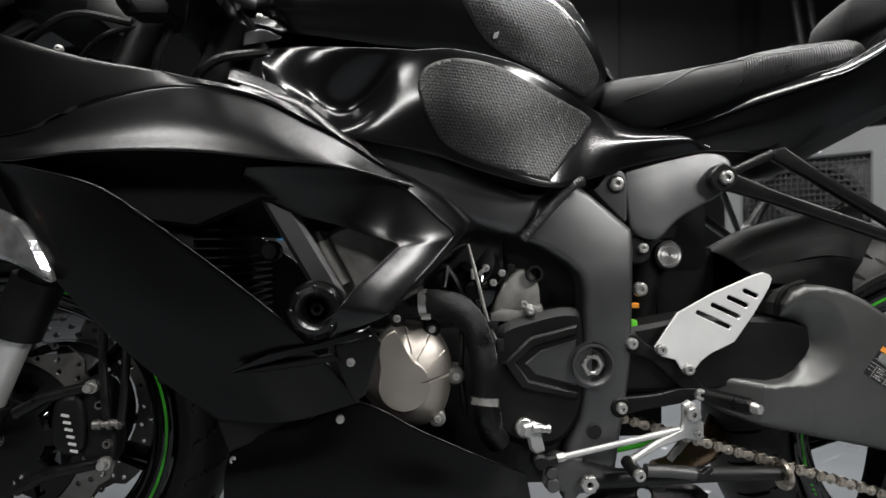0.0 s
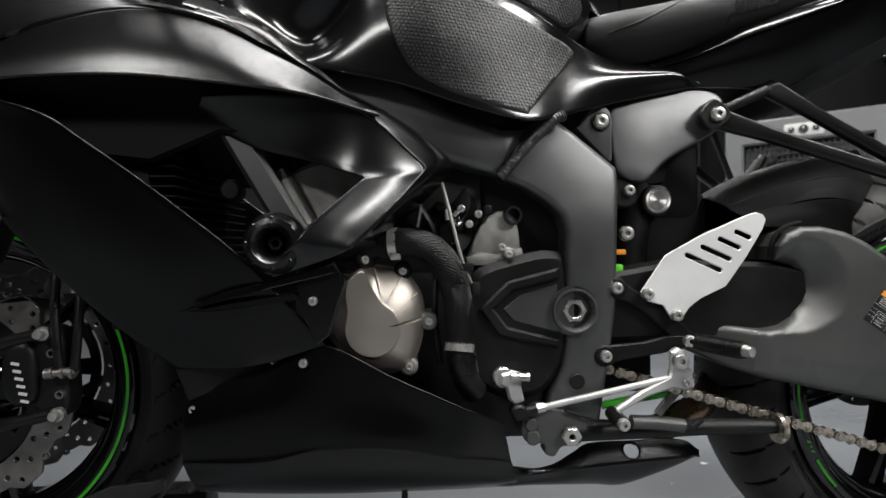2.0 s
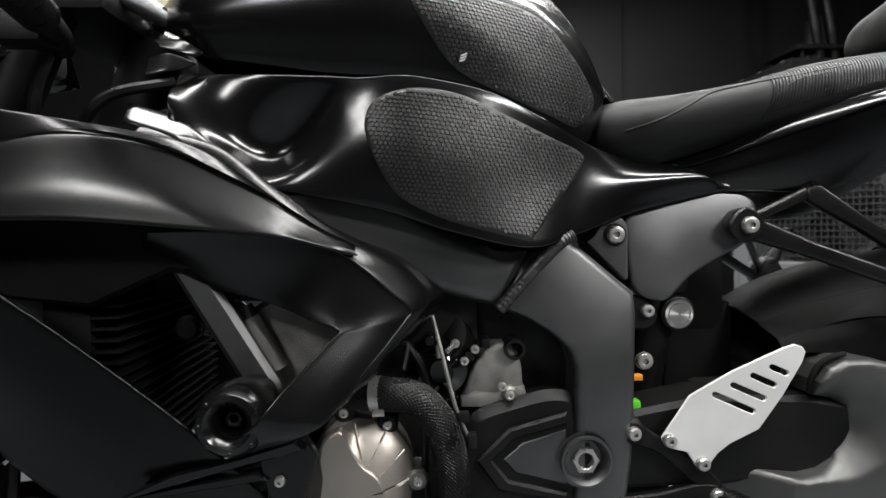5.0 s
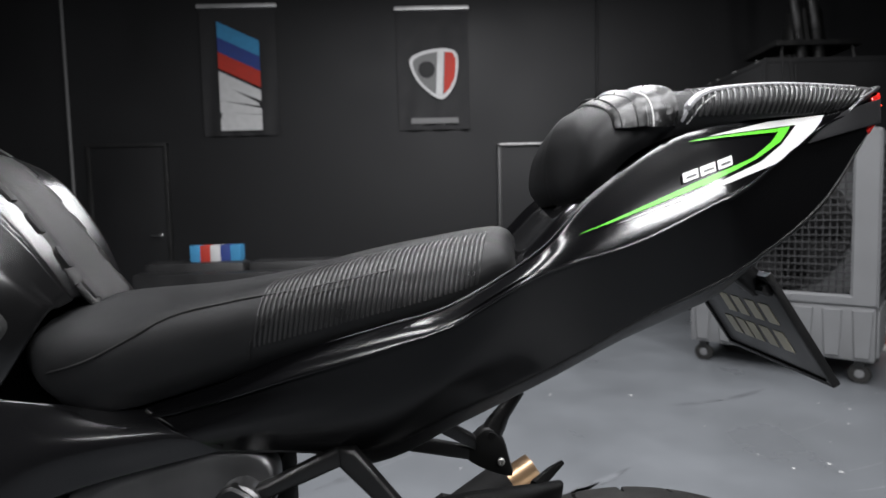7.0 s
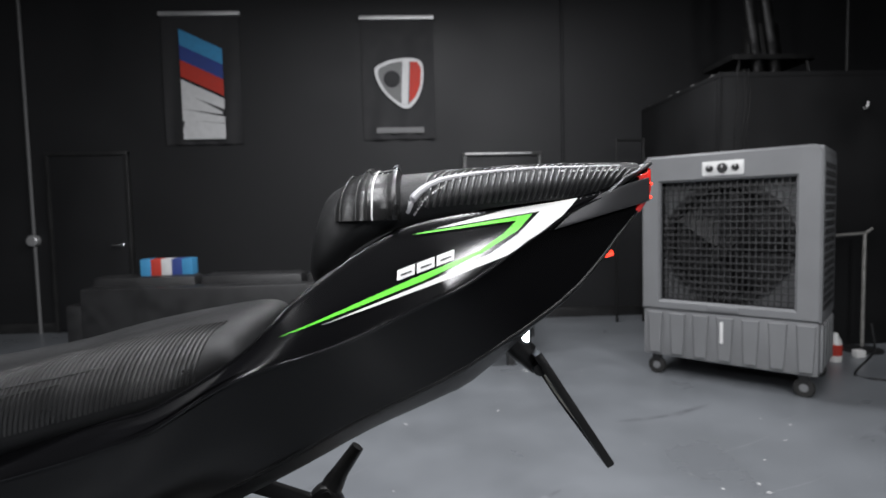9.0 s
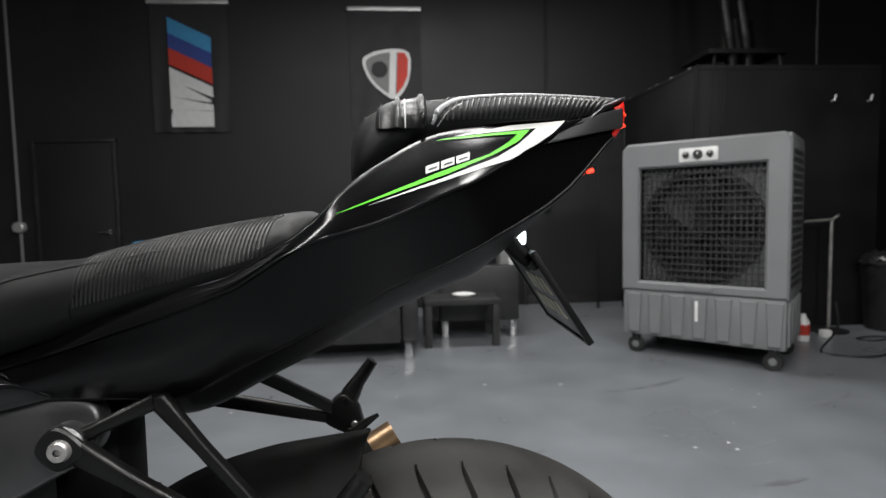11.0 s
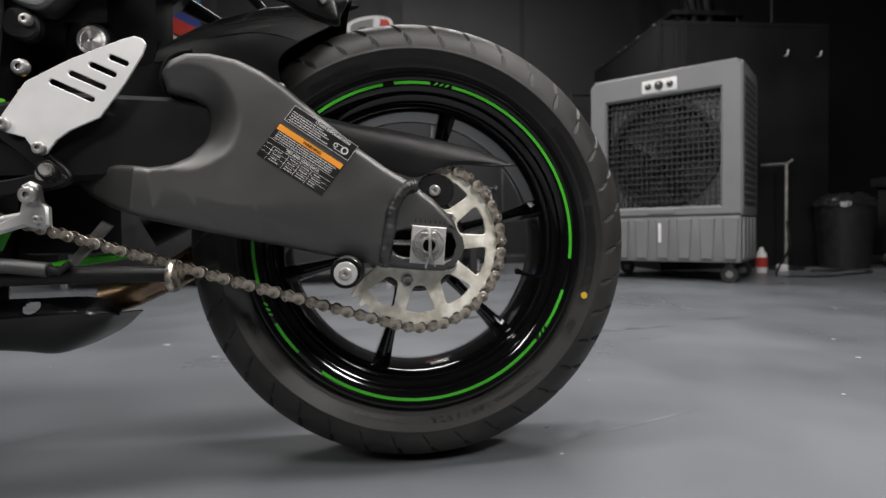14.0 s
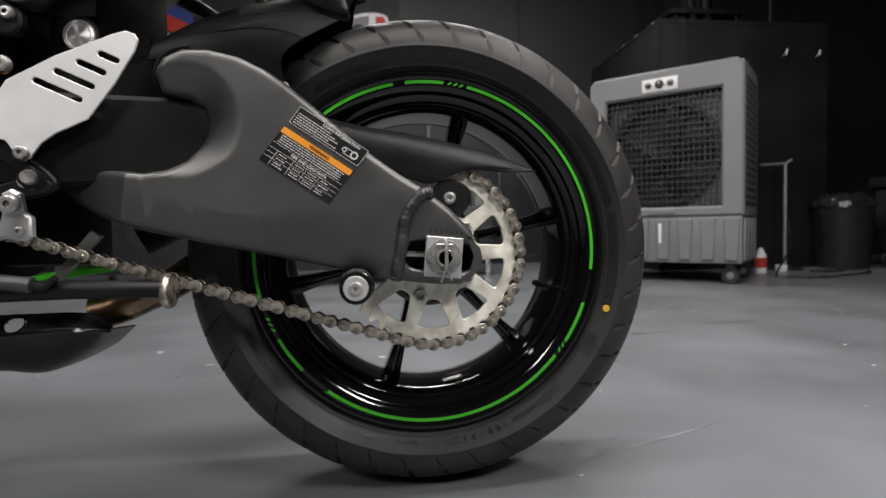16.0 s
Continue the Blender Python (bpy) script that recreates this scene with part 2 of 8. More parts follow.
def tube(bm, pts, radius, seg=12, caps=True, n=0):
    """A round bar along pts; radius is a number or one for each point."""
    p = spline(pts, n) if n else [Vector(q) for q in pts]
    rs = radius if isinstance(radius, (list, tuple)) else [radius] * len(p)
    if len(rs) != len(p):
        rs = [rs[min(int(i * len(rs) / len(p)), len(rs) - 1)] for i in range(len(p))]
    up = None
    rows = []
    for i, q in enumerate(p):
        d = (p[min(i + 1, len(p) - 1)] - p[max(i - 1, 0)]).normalized()
        if up is None:
            up = d.orthogonal().normalized()
        up = (up - d * up.dot(d)).normalized()
        w = d.cross(up)
        rows.append([q + (up * math.cos(2 * math.pi * k / seg) + w * math.sin(2 * math.pi * k / seg)) * rs[i]
                     for k in range(seg)])
    vs = [[bm.verts.new(c) for c in row] for row in rows]
    for a, b in zip(vs, vs[1:]):
        for k in range(seg):
            bm.faces.new((a[k], a[(k + 1) % seg], b[(k + 1) % seg], b[k]))
    if caps:
        bm.faces.new(vs[0][::-1])
        bm.faces.new(vs[-1])
    return bm


def bar(pts, radius, seg=12, n=0):
    return tube(bmesh.new(), pts, radius, seg, True, n)


def inset(poly, d):
    """A closed (x, z) outline moved inwards by d."""
    area = sum(a[0] * b[1] - b[0] * a[1] for a, b in zip(poly, poly[1:] + poly[:1]))
    s = 1 if area > 0 else -1
    out = []
    n = len(poly)
    for i in range(n):
        a, b, c = Vector(poly[i - 1]), Vector(poly[i]), Vector(poly[(i + 1) % n])
        e1, e2 = (b - a).normalized(), (c - b).normalized()
        n1, n2 = Vector((-e1.y, e1.x)), Vector((-e2.y, e2.x))
        m = n1 + n2
        m = m / max(m.dot(n1), 0.35) if m.length > 1e-9 else n1
        out.append(tuple(b + m * d * s))
    return out


def plate(outline, y0, y1, bevel=0.002, holes=(), bm=None, seg=1):
    """A flat plate with the (x, z) outline, from y0 (near face) to y1, its edges broken by a bevel."""
    bm = bm or bmesh.new()
    loops = [list(outline)] + [list(h) for h in holes]

    def ring(poly, y):
        return [bm.verts.new((x, y, z)) for x, z in poly]

    faces = []
    for y, yb in ((y0, y0 + bevel), (y1, y1 - bevel)):
        cap = []
        for k, poly in enumerate(loops):
            w = bevel if k == 0 else -bevel
            a = ring(inset(poly, w), y)
            n = len(a)
            c = a
            for q in range(1, seg + 1):
                f = math.pi / 2 * q / seg
                b = ring(inset(poly, w * (1 - math.sin(f))) if q < seg else poly, y + (yb - y) * (1 - math.cos(f)))
                for i in range(n):
                    bm.faces.new((c[i], c[(i + 1) % n], b[(i + 1) % n], b[i]))
                c = b
            cap.append(a)
            faces.append(b)
        es = []
        for a in cap:
            for i in range(len(a)):
                e = bm.edges.get((a[i], a[(i + 1) % len(a)]))
                es.append(e)
        bmesh.ops.triangle_fill(bm, use_beauty=True, edges=es)
    m = len(loops)
    for k in range(m):
        a, b = faces[k], faces[m + k]
        n = len(a)
        for i in range(n):
            bm.faces.new((a[i], a[(i + 1) % n], b[(i + 1) % n], b[i]))
    return bm


def smooth2(pts, n):
    return [(p.x, p.y) for p in spline([(x, z, 0) for x, z in pts], n, True)]


def circle2(x, z, r, n=20, a0=0.0):
    return [(x + r * math.cos(a0 + 2 * math.pi * i / n), z + r * math.sin(a0 + 2 * math.pi * i / n)) for i in range(n)]


def slot2(x0, z0, x1, z1, r, n=6):
    a = math.atan2(z1 - z0, x1 - x0)
    pts = [(x1 + r * math.cos(a - math.pi / 2 + math.pi * i / n), z1 + r * math.sin(a - math.pi / 2 + math.pi * i / n))
           for i in range(n + 1)]
    return pts + [(x0 + r * math.cos(a + math.pi / 2 + math.pi * i / n), z0 + r * math.sin(a + math.pi / 2 + math.pi * i / n))
                  for i in range(n + 1)]

# ---- room ----
WALL = mat("charcoal_wall_paint", (0.0112, 0.0114, 0.0122), 0.6, 0, 0.12, 1.2, 0.2, 160, 0.08, spec=0.3)
FLOORM = mat("grey_epoxy_floor", (0.13, 0.138, 0.148), 0.33, 0, 0.11, 2.2, 0.08, 60, 0.08)
CEIL = mat("dark_ceiling", (0.02, 0.02, 0.021), 0.8, 0, 0.1, 2)
GREYPL = mat("grey_moulded_plastic", (0.145, 0.148, 0.152), 0.55, 0, 0.06, 5, 0.3, 500, 0.06)
GRILLE = mat("dark_grey_grille_plastic", (0.03, 0.03, 0.031), 0.5, 0, 0.2, 20)
BLACKPL = mat("black_grille_plastic", (0.009, 0.009, 0.0095), 0.5, 0, 0.2, 20)
LEATHER = mat("black_leatherette", (0.014,0.014,0.0145), 0.45, 0, 0.2, 14, 0.5, 350, 0.06)
BLACKWOOD = mat("black_laminate", (0.016, 0.016, 0.016), 0.4, 0, 0.2, 8, 0.1, 300)
CHROME = mat("chromed_steel", (0.6, 0.6, 0.6), 0.2, 1.0, 0.1, 20)
CLOTH = mat("black_banner_cloth", (0.012, 0.012, 0.013), 0.8, 0, 0.2, 9, 0.3, 500)
BLUE1 = mat("light_blue_cloth", (0.035, 0.2, 0.38), 0.75, 0, 0.08, 20)
BLUE2 = mat("dark_blue_cloth", (0.02, 0.04, 0.18), 0.75, 0, 0.08, 20)
RED = mat("red_cloth", (0.36, 0.025, 0.013), 0.75, 0, 0.08, 20)
WCLOTH = mat("white_cloth", (0.48, 0.48, 0.48), 0.75, 0, 0.05, 20)
GCLOTH = mat("grey_cloth", (0.13, 0.13, 0.13), 0.75, 0, 0.05, 20)
BAG = mat("black_bin_bag", (0.015, 0.015, 0.016), 0.25, 0, 0.2, 40, 0.8, 60, 0.1)

X0, X1, Y0, Y1, H = -4.6, 5.6, -3.6, 4.6, 3.4
tagged(finish(boxed(X0, X1, Y0, Y1, -0.12, 0), "floor", FLOORM), "grey epoxy-coated workshop floor with small scuffs", "floor", kind="structure")
tagged(finish(boxed(X0, X1, Y1, Y1 + 0.15, 0, H), "wall_north", WALL), "charcoal painted workshop wall", "wall", kind="structure")
tagged(finish(boxed(X0, X1, Y0 - 0.15, Y0, 0, H), "wall_south", WALL), "charcoal painted workshop wall", "wall", kind="structure")
tagged(finish(boxed(X0 - 0.15, X0, Y0 - 0.15, Y1 + 0.15, 0, H), "wall_west", WALL), "charcoal painted workshop wall", "wall", kind="structure")
tagged(finish(boxed(X1, X1 + 0.15, Y0 - 0.15, Y1 + 0.15, 0, H), "wall_east", WALL), "charcoal painted workshop wall", "wall", kind="structure")
tagged(finish(boxed(X0, X1, Y0, Y1, H, H + 0.12), "ceiling", CEIL), "dark painted workshop ceiling", "ceiling", kind="structure")

# ---- motorcycle ----
bike = thing("motorcycle", "satin black sport motorcycle with green rim tape in a wheel chock", "motorcycle")

UP_TOP = [(-1.56, -0.06, 0.93), (-1.40, -0.155, 0.89), (-1.304, -0.180, 0.860), (-1.2, -0.183, 0.831), (-1.108, -0.181, 0.816), (-1.027, -0.171, 0.803), (-0.966, -0.167, 0.786), (-0.91, -0.168, 0.749), (-0.86, -0.172, 0.711), (-0.818, -0.178, 0.688)]
UP_MID = [(-1.60, -0.06, 0.80), (-1.42, -0.155, 0.752), (-1.289, -0.181, 0.740), (-1.205, -0.184, 0.770), (-1.099, -0.183, 0.794), (-1.008, -0.179, 0.785), (-0.945, -0.177, 0.757), (-0.895, -0.178, 0.731), (-0.852, -0.180, 0.703), (-0.815, -0.182, 0.685)]
UP_EDGE = [(x, y, z + f) for (x, y, z), f in zip(UP_MID, (0.008, 0.008, 0.007, 0.007, 0.006, 0.004, 0.003, 0.002, 0.002, 0.001))]
UP_MID2 = [(-1.60, -0.06, 0.77), (-1.42, -0.16, 0.735), (-1.287, -0.195, 0.722), (-1.2, -0.199, 0.738), (-1.09, -0.201, 0.75), (-1.0, -0.199, 0.742), (-0.945, -0.194, 0.728), (-0.892, -0.190, 0.712), (-0.852, -0.188, 0.695), (-0.813, -0.186, 0.682)]
UP_LOW = [(-1.60, -0.06, 0.74), (-1.42, -0.165, 0.715), (-1.282, -0.20, 0.708), (-1.19, -0.206, 0.717), (-1.076, -0.209, 0.718), (-0.966, -0.206, 0.708), (-0.92, -0.202, 0.704), (-0.88, -0.197, 0.698), (-0.848, -0.192, 0.690), (-0.812, -0.187, 0.679)]
upper = [UP_TOP, UP_EDGE, UP_MID, UP_MID2, UP_LOW]
part("upper_fairing", sheet(upper, 70, 41), SATIN, bike, "satin black upper side fairing")
part("upper_fairing", sheet(flipped(upper), 50, 12), SATIN, bike)

BIG_F = [(-1.335, -0.14, 0.70), (-1.276, -0.15, 0.603), (-1.243, -0.152, 0.554), (-1.182, -0.155, 0.491), (-1.122, -0.155, 0.437), (-1.058, -0.150, 0.386)]
BIG_M = [(-1.315, -0.175, 0.703), (-1.215, -0.188, 0.645), (-1.165, -0.190, 0.592), (-1.10, -0.194, 0.53), (-1.03, -0.195, 0.475), (-0.965, -0.182, 0.393)]
BIG_G = [(-1.29, -0.195, 0.705), (-1.183, -0.205, 0.679), (-1.117, -0.21, 0.638), (-1.031, -0.213, 0.574), (-0.955, -0.214, 0.51), (-0.877, -0.195, 0.418)]
big = [BIG_G, BIG_M, BIG_F]
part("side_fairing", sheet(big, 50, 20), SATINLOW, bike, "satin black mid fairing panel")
part("side_fairing", sheet(flipped(big), 36, 10), SATIN, bike)

TRI_O = [(-1.014, -0.172, 0.703), (-0.924, -0.18, 0.703), (-0.848, -0.184, 0.696), (-0.803, -0.180, 0.664), (-0.759, -0.168, 0.622), (-0.772, -0.178, 0.599), (-0.828, -0.219, 0.54), (-0.858, -0.231, 0.519), (-0.925, -0.218, 0.497)]
TRI_I = [(-1.03, -0.150, 0.680), (-0.96, -0.155, 0.648), (-0.90, -0.168, 0.632), (-0.855, -0.188, 0.617), (-0.828, -0.196, 0.608), (-0.836, -0.205, 0.597), (-0.876, -0.233, 0.557), (-0.899, -0.240, 0.53), (-0.93, -0.219, 0.507)]
TRI_M = [tuple((a * 0.55 + b * 0.45) - (0.0020 if k == 1 else 0) for k, (a, b) in enumerate(zip(p, q))) for p, q in zip(TRI_O, TRI_I)]
tri = [TRI_O, TRI_M, TRI_I]
part("air_scoop", sheet(tri, 60, 12), SATIN, bike, "satin black pointed scoop panel")
part("air_scoop", sheet(flipped(tri), 40, 8), SATIN, bike)

# shoulders that fold from the panel edges in to the frame
sh = [[(-0.852, -0.184, 0.697), (-0.826, -0.184, 0.681), (-0.803, -0.182, 0.664), (-0.780, -0.176, 0.642), (-0.759, -0.170, 0.622), (-0.766, -0.176, 0.609), (-0.80, -0.200, 0.570), (-0.835, -0.220, 0.535)],
      [(-0.842, -0.166, 0.702), (-0.812, -0.165, 0.691), (-0.786, -0.161, 0.675), (-0.760, -0.155, 0.654), (-0.741, -0.150, 0.633), (-0.750, -0.160, 0.610), (-0.786, -0.178, 0.572), (-0.822, -0.190, 0.535)],
      [(-0.824, -0.130, 0.694), (-0.784, -0.126, 0.681), (-0.758, -0.124, 0.666), (-0.734, -0.122, 0.646), (-0.722, -0.122, 0.628), (-0.733, -0.124, 0.610), (-0.770, -0.130, 0.573), (-0.81, -0.14, 0.535)]]
part("scoop_shoulder", sheet([r for r in reversed(sh)], 40, 10, 0.003), SATIN, bike)
su = [[(-1.027, -0.167, 0.800), (-0.966, -0.167, 0.783), (-0.91, -0.169, 0.747), (-0.86, -0.173, 0.709), (-0.818, -0.178, 0.687)],
      [(-1.020, -0.157, 0.812), (-0.952, -0.157, 0.790), (-0.90, -0.158, 0.752), (-0.85, -0.160, 0.714), (-0.806, -0.162, 0.690)],
      [(-1.0, -0.138, 0.812), (-0.932, -0.138, 0.757), (-0.893, -0.139, 0.723), (-0.845, -0.139, 0.70), (-0.795, -0.139, 0.684)]]
part("fairing_shoulder", sheet([r for r in reversed(su)], 40, 8, 0.003), SATIN, bike)

LOW_T = [(-1.045, -0.14, 0.352), (-0.95, -0.168, 0.386), (-0.881, -0.19, 0.416), (-0.799, -0.186, 0.376), (-0.72, -0.178, 0.337), (-0.690, -0.170, 0.322), (-0.668, -0.160, 0.310)]
LOW_C = [(-1.050, -0.152, 0.318), (-0.95, -0.182, 0.345), (-0.881, -0.196, 0.360), (-0.799, -0.188, 0.342), (-0.72, -0.177, 0.312), (-0.686, -0.166, 0.299), (-0.663, -0.156, 0.288)]
LOW_R = [(-1.050, -0.154, 0.280), (-0.95, -0.184, 0.292), (-0.881, -0.199, 0.308), (-0.799, -0.194, 0.304), (-0.72, -0.175, 0.282), (-0.682, -0.160, 0.272), (-0.658, -0.150, 0.264)]
LOW_R2 = [(-1.049, -0.153, 0.268), (-0.95, -0.182, 0.277), (-0.881, -0.192, 0.290), (-0.799, -0.186, 0.286), (-0.72, -0.170, 0.268), (-0.679, -0.156, 0.260), (-0.655, -0.146, 0.254)]
LOW_B = [(-1.036, -0.135, 0.232), (-0.95, -0.138, 0.228), (-0.866, -0.138, 0.226), (-0.78, -0.136, 0.225), (-0.715, -0.132, 0.223), (-0.675, -0.126, 0.222), (-0.645, -0.120, 0.222)]
LOW_U = [(-1.01, -0.05, 0.190), (-0.93, -0.05, 0.187), (-0.86, -0.05, 0.186), (-0.78, -0.05, 0.185), (-0.71, -0.05, 0.184), (-0.67, -0.05, 0.184), (-0.64, -0.05, 0.185)]
low = [LOW_T, LOW_C, LOW_R, LOW_R2, LOW_B, LOW_U]
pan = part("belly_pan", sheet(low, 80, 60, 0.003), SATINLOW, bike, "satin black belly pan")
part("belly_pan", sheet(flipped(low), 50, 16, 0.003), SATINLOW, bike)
TRAY_T = [(-0.690, -0.128, 0.262), (-0.655, -0.122, 0.243), (-0.628, -0.108, 0.2325), (-0.592, -0.096, 0.2325), (-0.560, -0.084, 0.243), (-0.535, -0.080, 0.2535), (-0.475, -0.080, 0.2555), (-0.408, -0.080, 0.2545), (-0.380, -0.079, 0.2385)]
TRAY_C = [(-0.692, -0.130, 0.252), (-0.657, -0.124, 0.237), (-0.628, -0.110, 0.2285), (-0.592, -0.101, 0.2285), (-0.555, -0.100, 0.2300), (-0.525, -0.100, 0.2325), (-0.465, -0.099, 0.2360), (-0.415, -0.095, 0.2385), (-0.382, -0.082, 0.2360)]
TRAY_D = [(x, y, z - 0.003) for x, y, z in TRAY_C]
TRAY_B = [(-0.692, -0.112, 0.216), (-0.657, -0.105, 0.2095), (-0.628, -0.090, 0.2035), (-0.592, -0.076, 0.1965), (-0.555, -0.064, 0.1905), (-0.520, -0.054, 0.1855), (-0.475, -0.050, 0.1825), (-0.415, -0.062, 0.2080), (-0.384, -0.078, 0.2335)]
tray_bm = sheet([TRAY_T, TRAY_C, TRAY_D, TRAY_B, [(x + 0.003, y * 0.2, z - 0.006) for x, y, z in TRAY_B]], 130, 60, 0.0022)
HOLE = Vector((-0.481, -0.090, 0.2455))
bmesh.ops.delete(tray_bm, geom=[f for f in tray_bm.faces if (f.calc_center_median() - HOLE).length < 0.0115], context="FACES")
tail_pan = part("pan_tail", tray_bm, SATIN, pan, "low tail of the belly pan with a drain hole")
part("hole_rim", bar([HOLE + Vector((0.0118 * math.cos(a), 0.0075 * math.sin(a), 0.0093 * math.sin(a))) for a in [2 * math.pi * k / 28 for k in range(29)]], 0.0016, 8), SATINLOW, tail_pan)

TK_B = [(-1.03, -0.06, 0.93), (-0.967, -0.12, 0.891), (-0.913, -0.135, 0.879), (-0.834, -0.141, 0.867), (-0.764, -0.141, 0.863), (-0.716, -0.138, 0.86), (-0.668, -0.131, 0.844), (-0.62, -0.118, 0.822), (-0.578, -0.098, 0.804), (-0.552, -0.078, 0.80)]
TK_W = [(-1.045, -0.06, 0.94), (-0.985, -0.125, 0.93), (-0.92, -0.147, 0.935), (-0.84, -0.156, 0.94), (-0.77, -0.156, 0.935), (-0.715, -0.148, 0.925), (-0.66, -0.134, 0.905), (-0.61, -0.115, 0.88), (-0.565, -0.092, 0.85), (-0.538, -0.072, 0.825)]
TK_S = [(-1.055, -0.045, 0.95), (-0.99, -0.095, 0.983), (-0.92, -0.118, 0.995), (-0.84, -0.125, 1.000), (-0.77, -0.126, 0.987), (-0.71, -0.122, 0.966), (-0.65, -0.111, 0.947), (-0.60, -0.096, 0.931), (-0.553, -0.078, 0.889), (-0.525, -0.058, 0.855)]
TK_R = [(-1.058, -0.025, 0.953), (-0.995, -0.055, 0.989), (-0.925, -0.075, 1.016), (-0.845, -0.084, 1.028), (-0.77, -0.088, 1.024), (-0.705, -0.085, 1.011), (-0.64, -0.076, 0.993), (-0.588, -0.066, 0.966), (-0.544, -0.053, 0.915), (-0.516, -0.040, 0.863)]
TK_C = [(-1.06, 0, 0.955), (-1.0, 0, 0.992), (-0.93, 0, 1.026), (-0.85, 0, 1.043), (-0.77, 0, 1.046), (-0.70, 0, 1.031), (-0.63, 0, 1.000), (-0.583, 0, 0.963), (-0.542, 0, 0.913), (-0.510, 0, 0.864)]
TK_R2 = [(x, y + 0.006, z + 0.0015) for x, y, z in TK_R]
TK_F = [[tuple(p + (q - p) * f for p, q in zip(a, c)) for a, c in zip(TK_S, TK_R)] for f in (0.5, 0.92)]
tank_rails = both([TK_B, TK_W, TK_S] + TK_F + [TK_R, TK_R2, TK_C])
tank = part("fuel_tank", sheet(tank_rails, 60, 96), SATIN, bike, "satin black fuel tank")

SC_T = [(-1.0, -0.115, 0.872), (-0.92, -0.134, 0.866), (-0.845, -0.146, 0.86), (-0.808, -0.149, 0.858), (-0.753, -0.149, 0.86), (-0.668, -0.139, 0.844), (-0.60, -0.119, 0.815), (-0.555, -0.096, 0.797), (-0.50, -0.074, 0.782), (-0.440, -0.069, 0.775)]
SC_M = [(-1.0, -0.146, 0.842), (-0.945, -0.136, 0.81), (-0.895, -0.116, 0.79), (-0.84, -0.150, 0.79), (-0.77, -0.165, 0.79), (-0.69, -0.153, 0.77), (-0.615, -0.130, 0.75), (-0.56, -0.110, 0.748), (-0.49, -0.092, 0.755), (-0.410, -0.084, 0.761)]
SC_B = [(-0.999, -0.152, 0.818), (-0.955, -0.156, 0.785), (-0.926, -0.157, 0.754), (-0.875, -0.153, 0.743), (-0.783, -0.158, 0.723), (-0.719, -0.160, 0.702), (-0.634, -0.152, 0.683), (-0.575, -0.126, 0.695), (-0.49, -0.090, 0.721), (-0.376, -0.077, 0.744)]
cover = [SC_T, SC_M, SC_B]
side_cover = part("tank_side_cover", sheet(cover, 70, 20), SILK, bike, "semi-gloss black cover below the tank")
part("tank_side_cover", sheet(flipped(cover), 50, 10), SILK, bike)

ST_B = [(-0.535, -0.040, 0.800), (-0.50, -0.060, 0.786), (-0.46, -0.066, 0.785), (-0.42, -0.066, 0.795), (-0.36, -0.070, 0.812), (-0.28, -0.082, 0.836), (-0.20, -0.092, 0.858), (-0.160, -0.085, 0.882), (-0.152, -0.080, 0.880)]
ST_W = [(-0.535, -0.050, 0.815), (-0.505, -0.075, 0.808), (-0.46, -0.086, 0.809), (-0.42, -0.088, 0.816), (-0.36, -0.091, 0.832), (-0.28, -0.095, 0.853), (-0.20, -0.095, 0.873), (-0.158, -0.085, 0.892), (-0.148, -0.080, 0.884)]
ST_S = [(-0.53, -0.050, 0.832), (-0.49, -0.072, 0.836), (-0.446, -0.080, 0.842), (-0.40, -0.082, 0.852), (-0.345, -0.082, 0.863), (-0.28, -0.080, 0.880), (-0.21, -0.074, 0.893), (-0.155, -0.065, 0.900), (-0.146, -0.060, 0.886)]
ST_C = [(-0.53, 0, 0.843), (-0.49, 0, 0.854), (-0.45, 0, 0.857), (-0.40, 0, 0.858), (-0.345, 0, 0.864), (-0.28, 0, 0.876), (-0.21, 0, 0.894), (-0.145, 0, 0.906), (-0.140, 0, 0.888)]
seat_rails = both([ST_B, ST_W, ST_S, ST_C])
seat = part("rider_seat", sheet(seat_rails, 60, 48, 0.01), VINYL, bike, "black vinyl rider seat with stitched seams")

TL_T = [(-0.463, -0.062, 0.772), (-0.427, -0.068, 0.780), (-0.372, -0.078, 0.798), (-0.323, -0.088, 0.821), (-0.277, -0.098, 0.835), (-0.233, -0.106, 0.848), (-0.191, -0.112, 0.861), (-0.129, -0.120, 0.898), (-0.087, -0.115, 0.938), (-0.029, -0.097, 0.977), (0.025, -0.085, 0.992), (0.1286, -0.045, 1.006), (0.196, -0.015, 1.023)]
TL_K = [(-0.455, -0.066, 0.766), (-0.420, -0.078, 0.7735), (-0.365, -0.090, 0.790), (-0.318, -0.101, 0.806), (-0.277, -0.110, 0.819), (-0.232, -0.119, 0.834), (-0.190, -0.126, 0.850), (-0.130, -0.134, 0.885), (-0.06, -0.128, 0.906), (0.0, -0.115, 0.931), (0.034, -0.103, 0.945), (0.1285, -0.050, 0.996), (0.200, -0.017, 1.015)]
TL_B = [(-0.44, -0.070, 0.736), (-0.41, -0.073, 0.738), (-0.376, -0.076, 0.741), (-0.33, -0.077, 0.740), (-0.284, -0.078, 0.739), (-0.243, -0.080, 0.744), (-0.192, -0.087, 0.770), (-0.11, -0.099, 0.812), (-0.05, -0.099, 0.843), (0.005, -0.096, 0.866), (0.045, -0.090, 0.886), (0.1235, -0.055, 0.929), (0.1945, -0.015, 0.9965)]
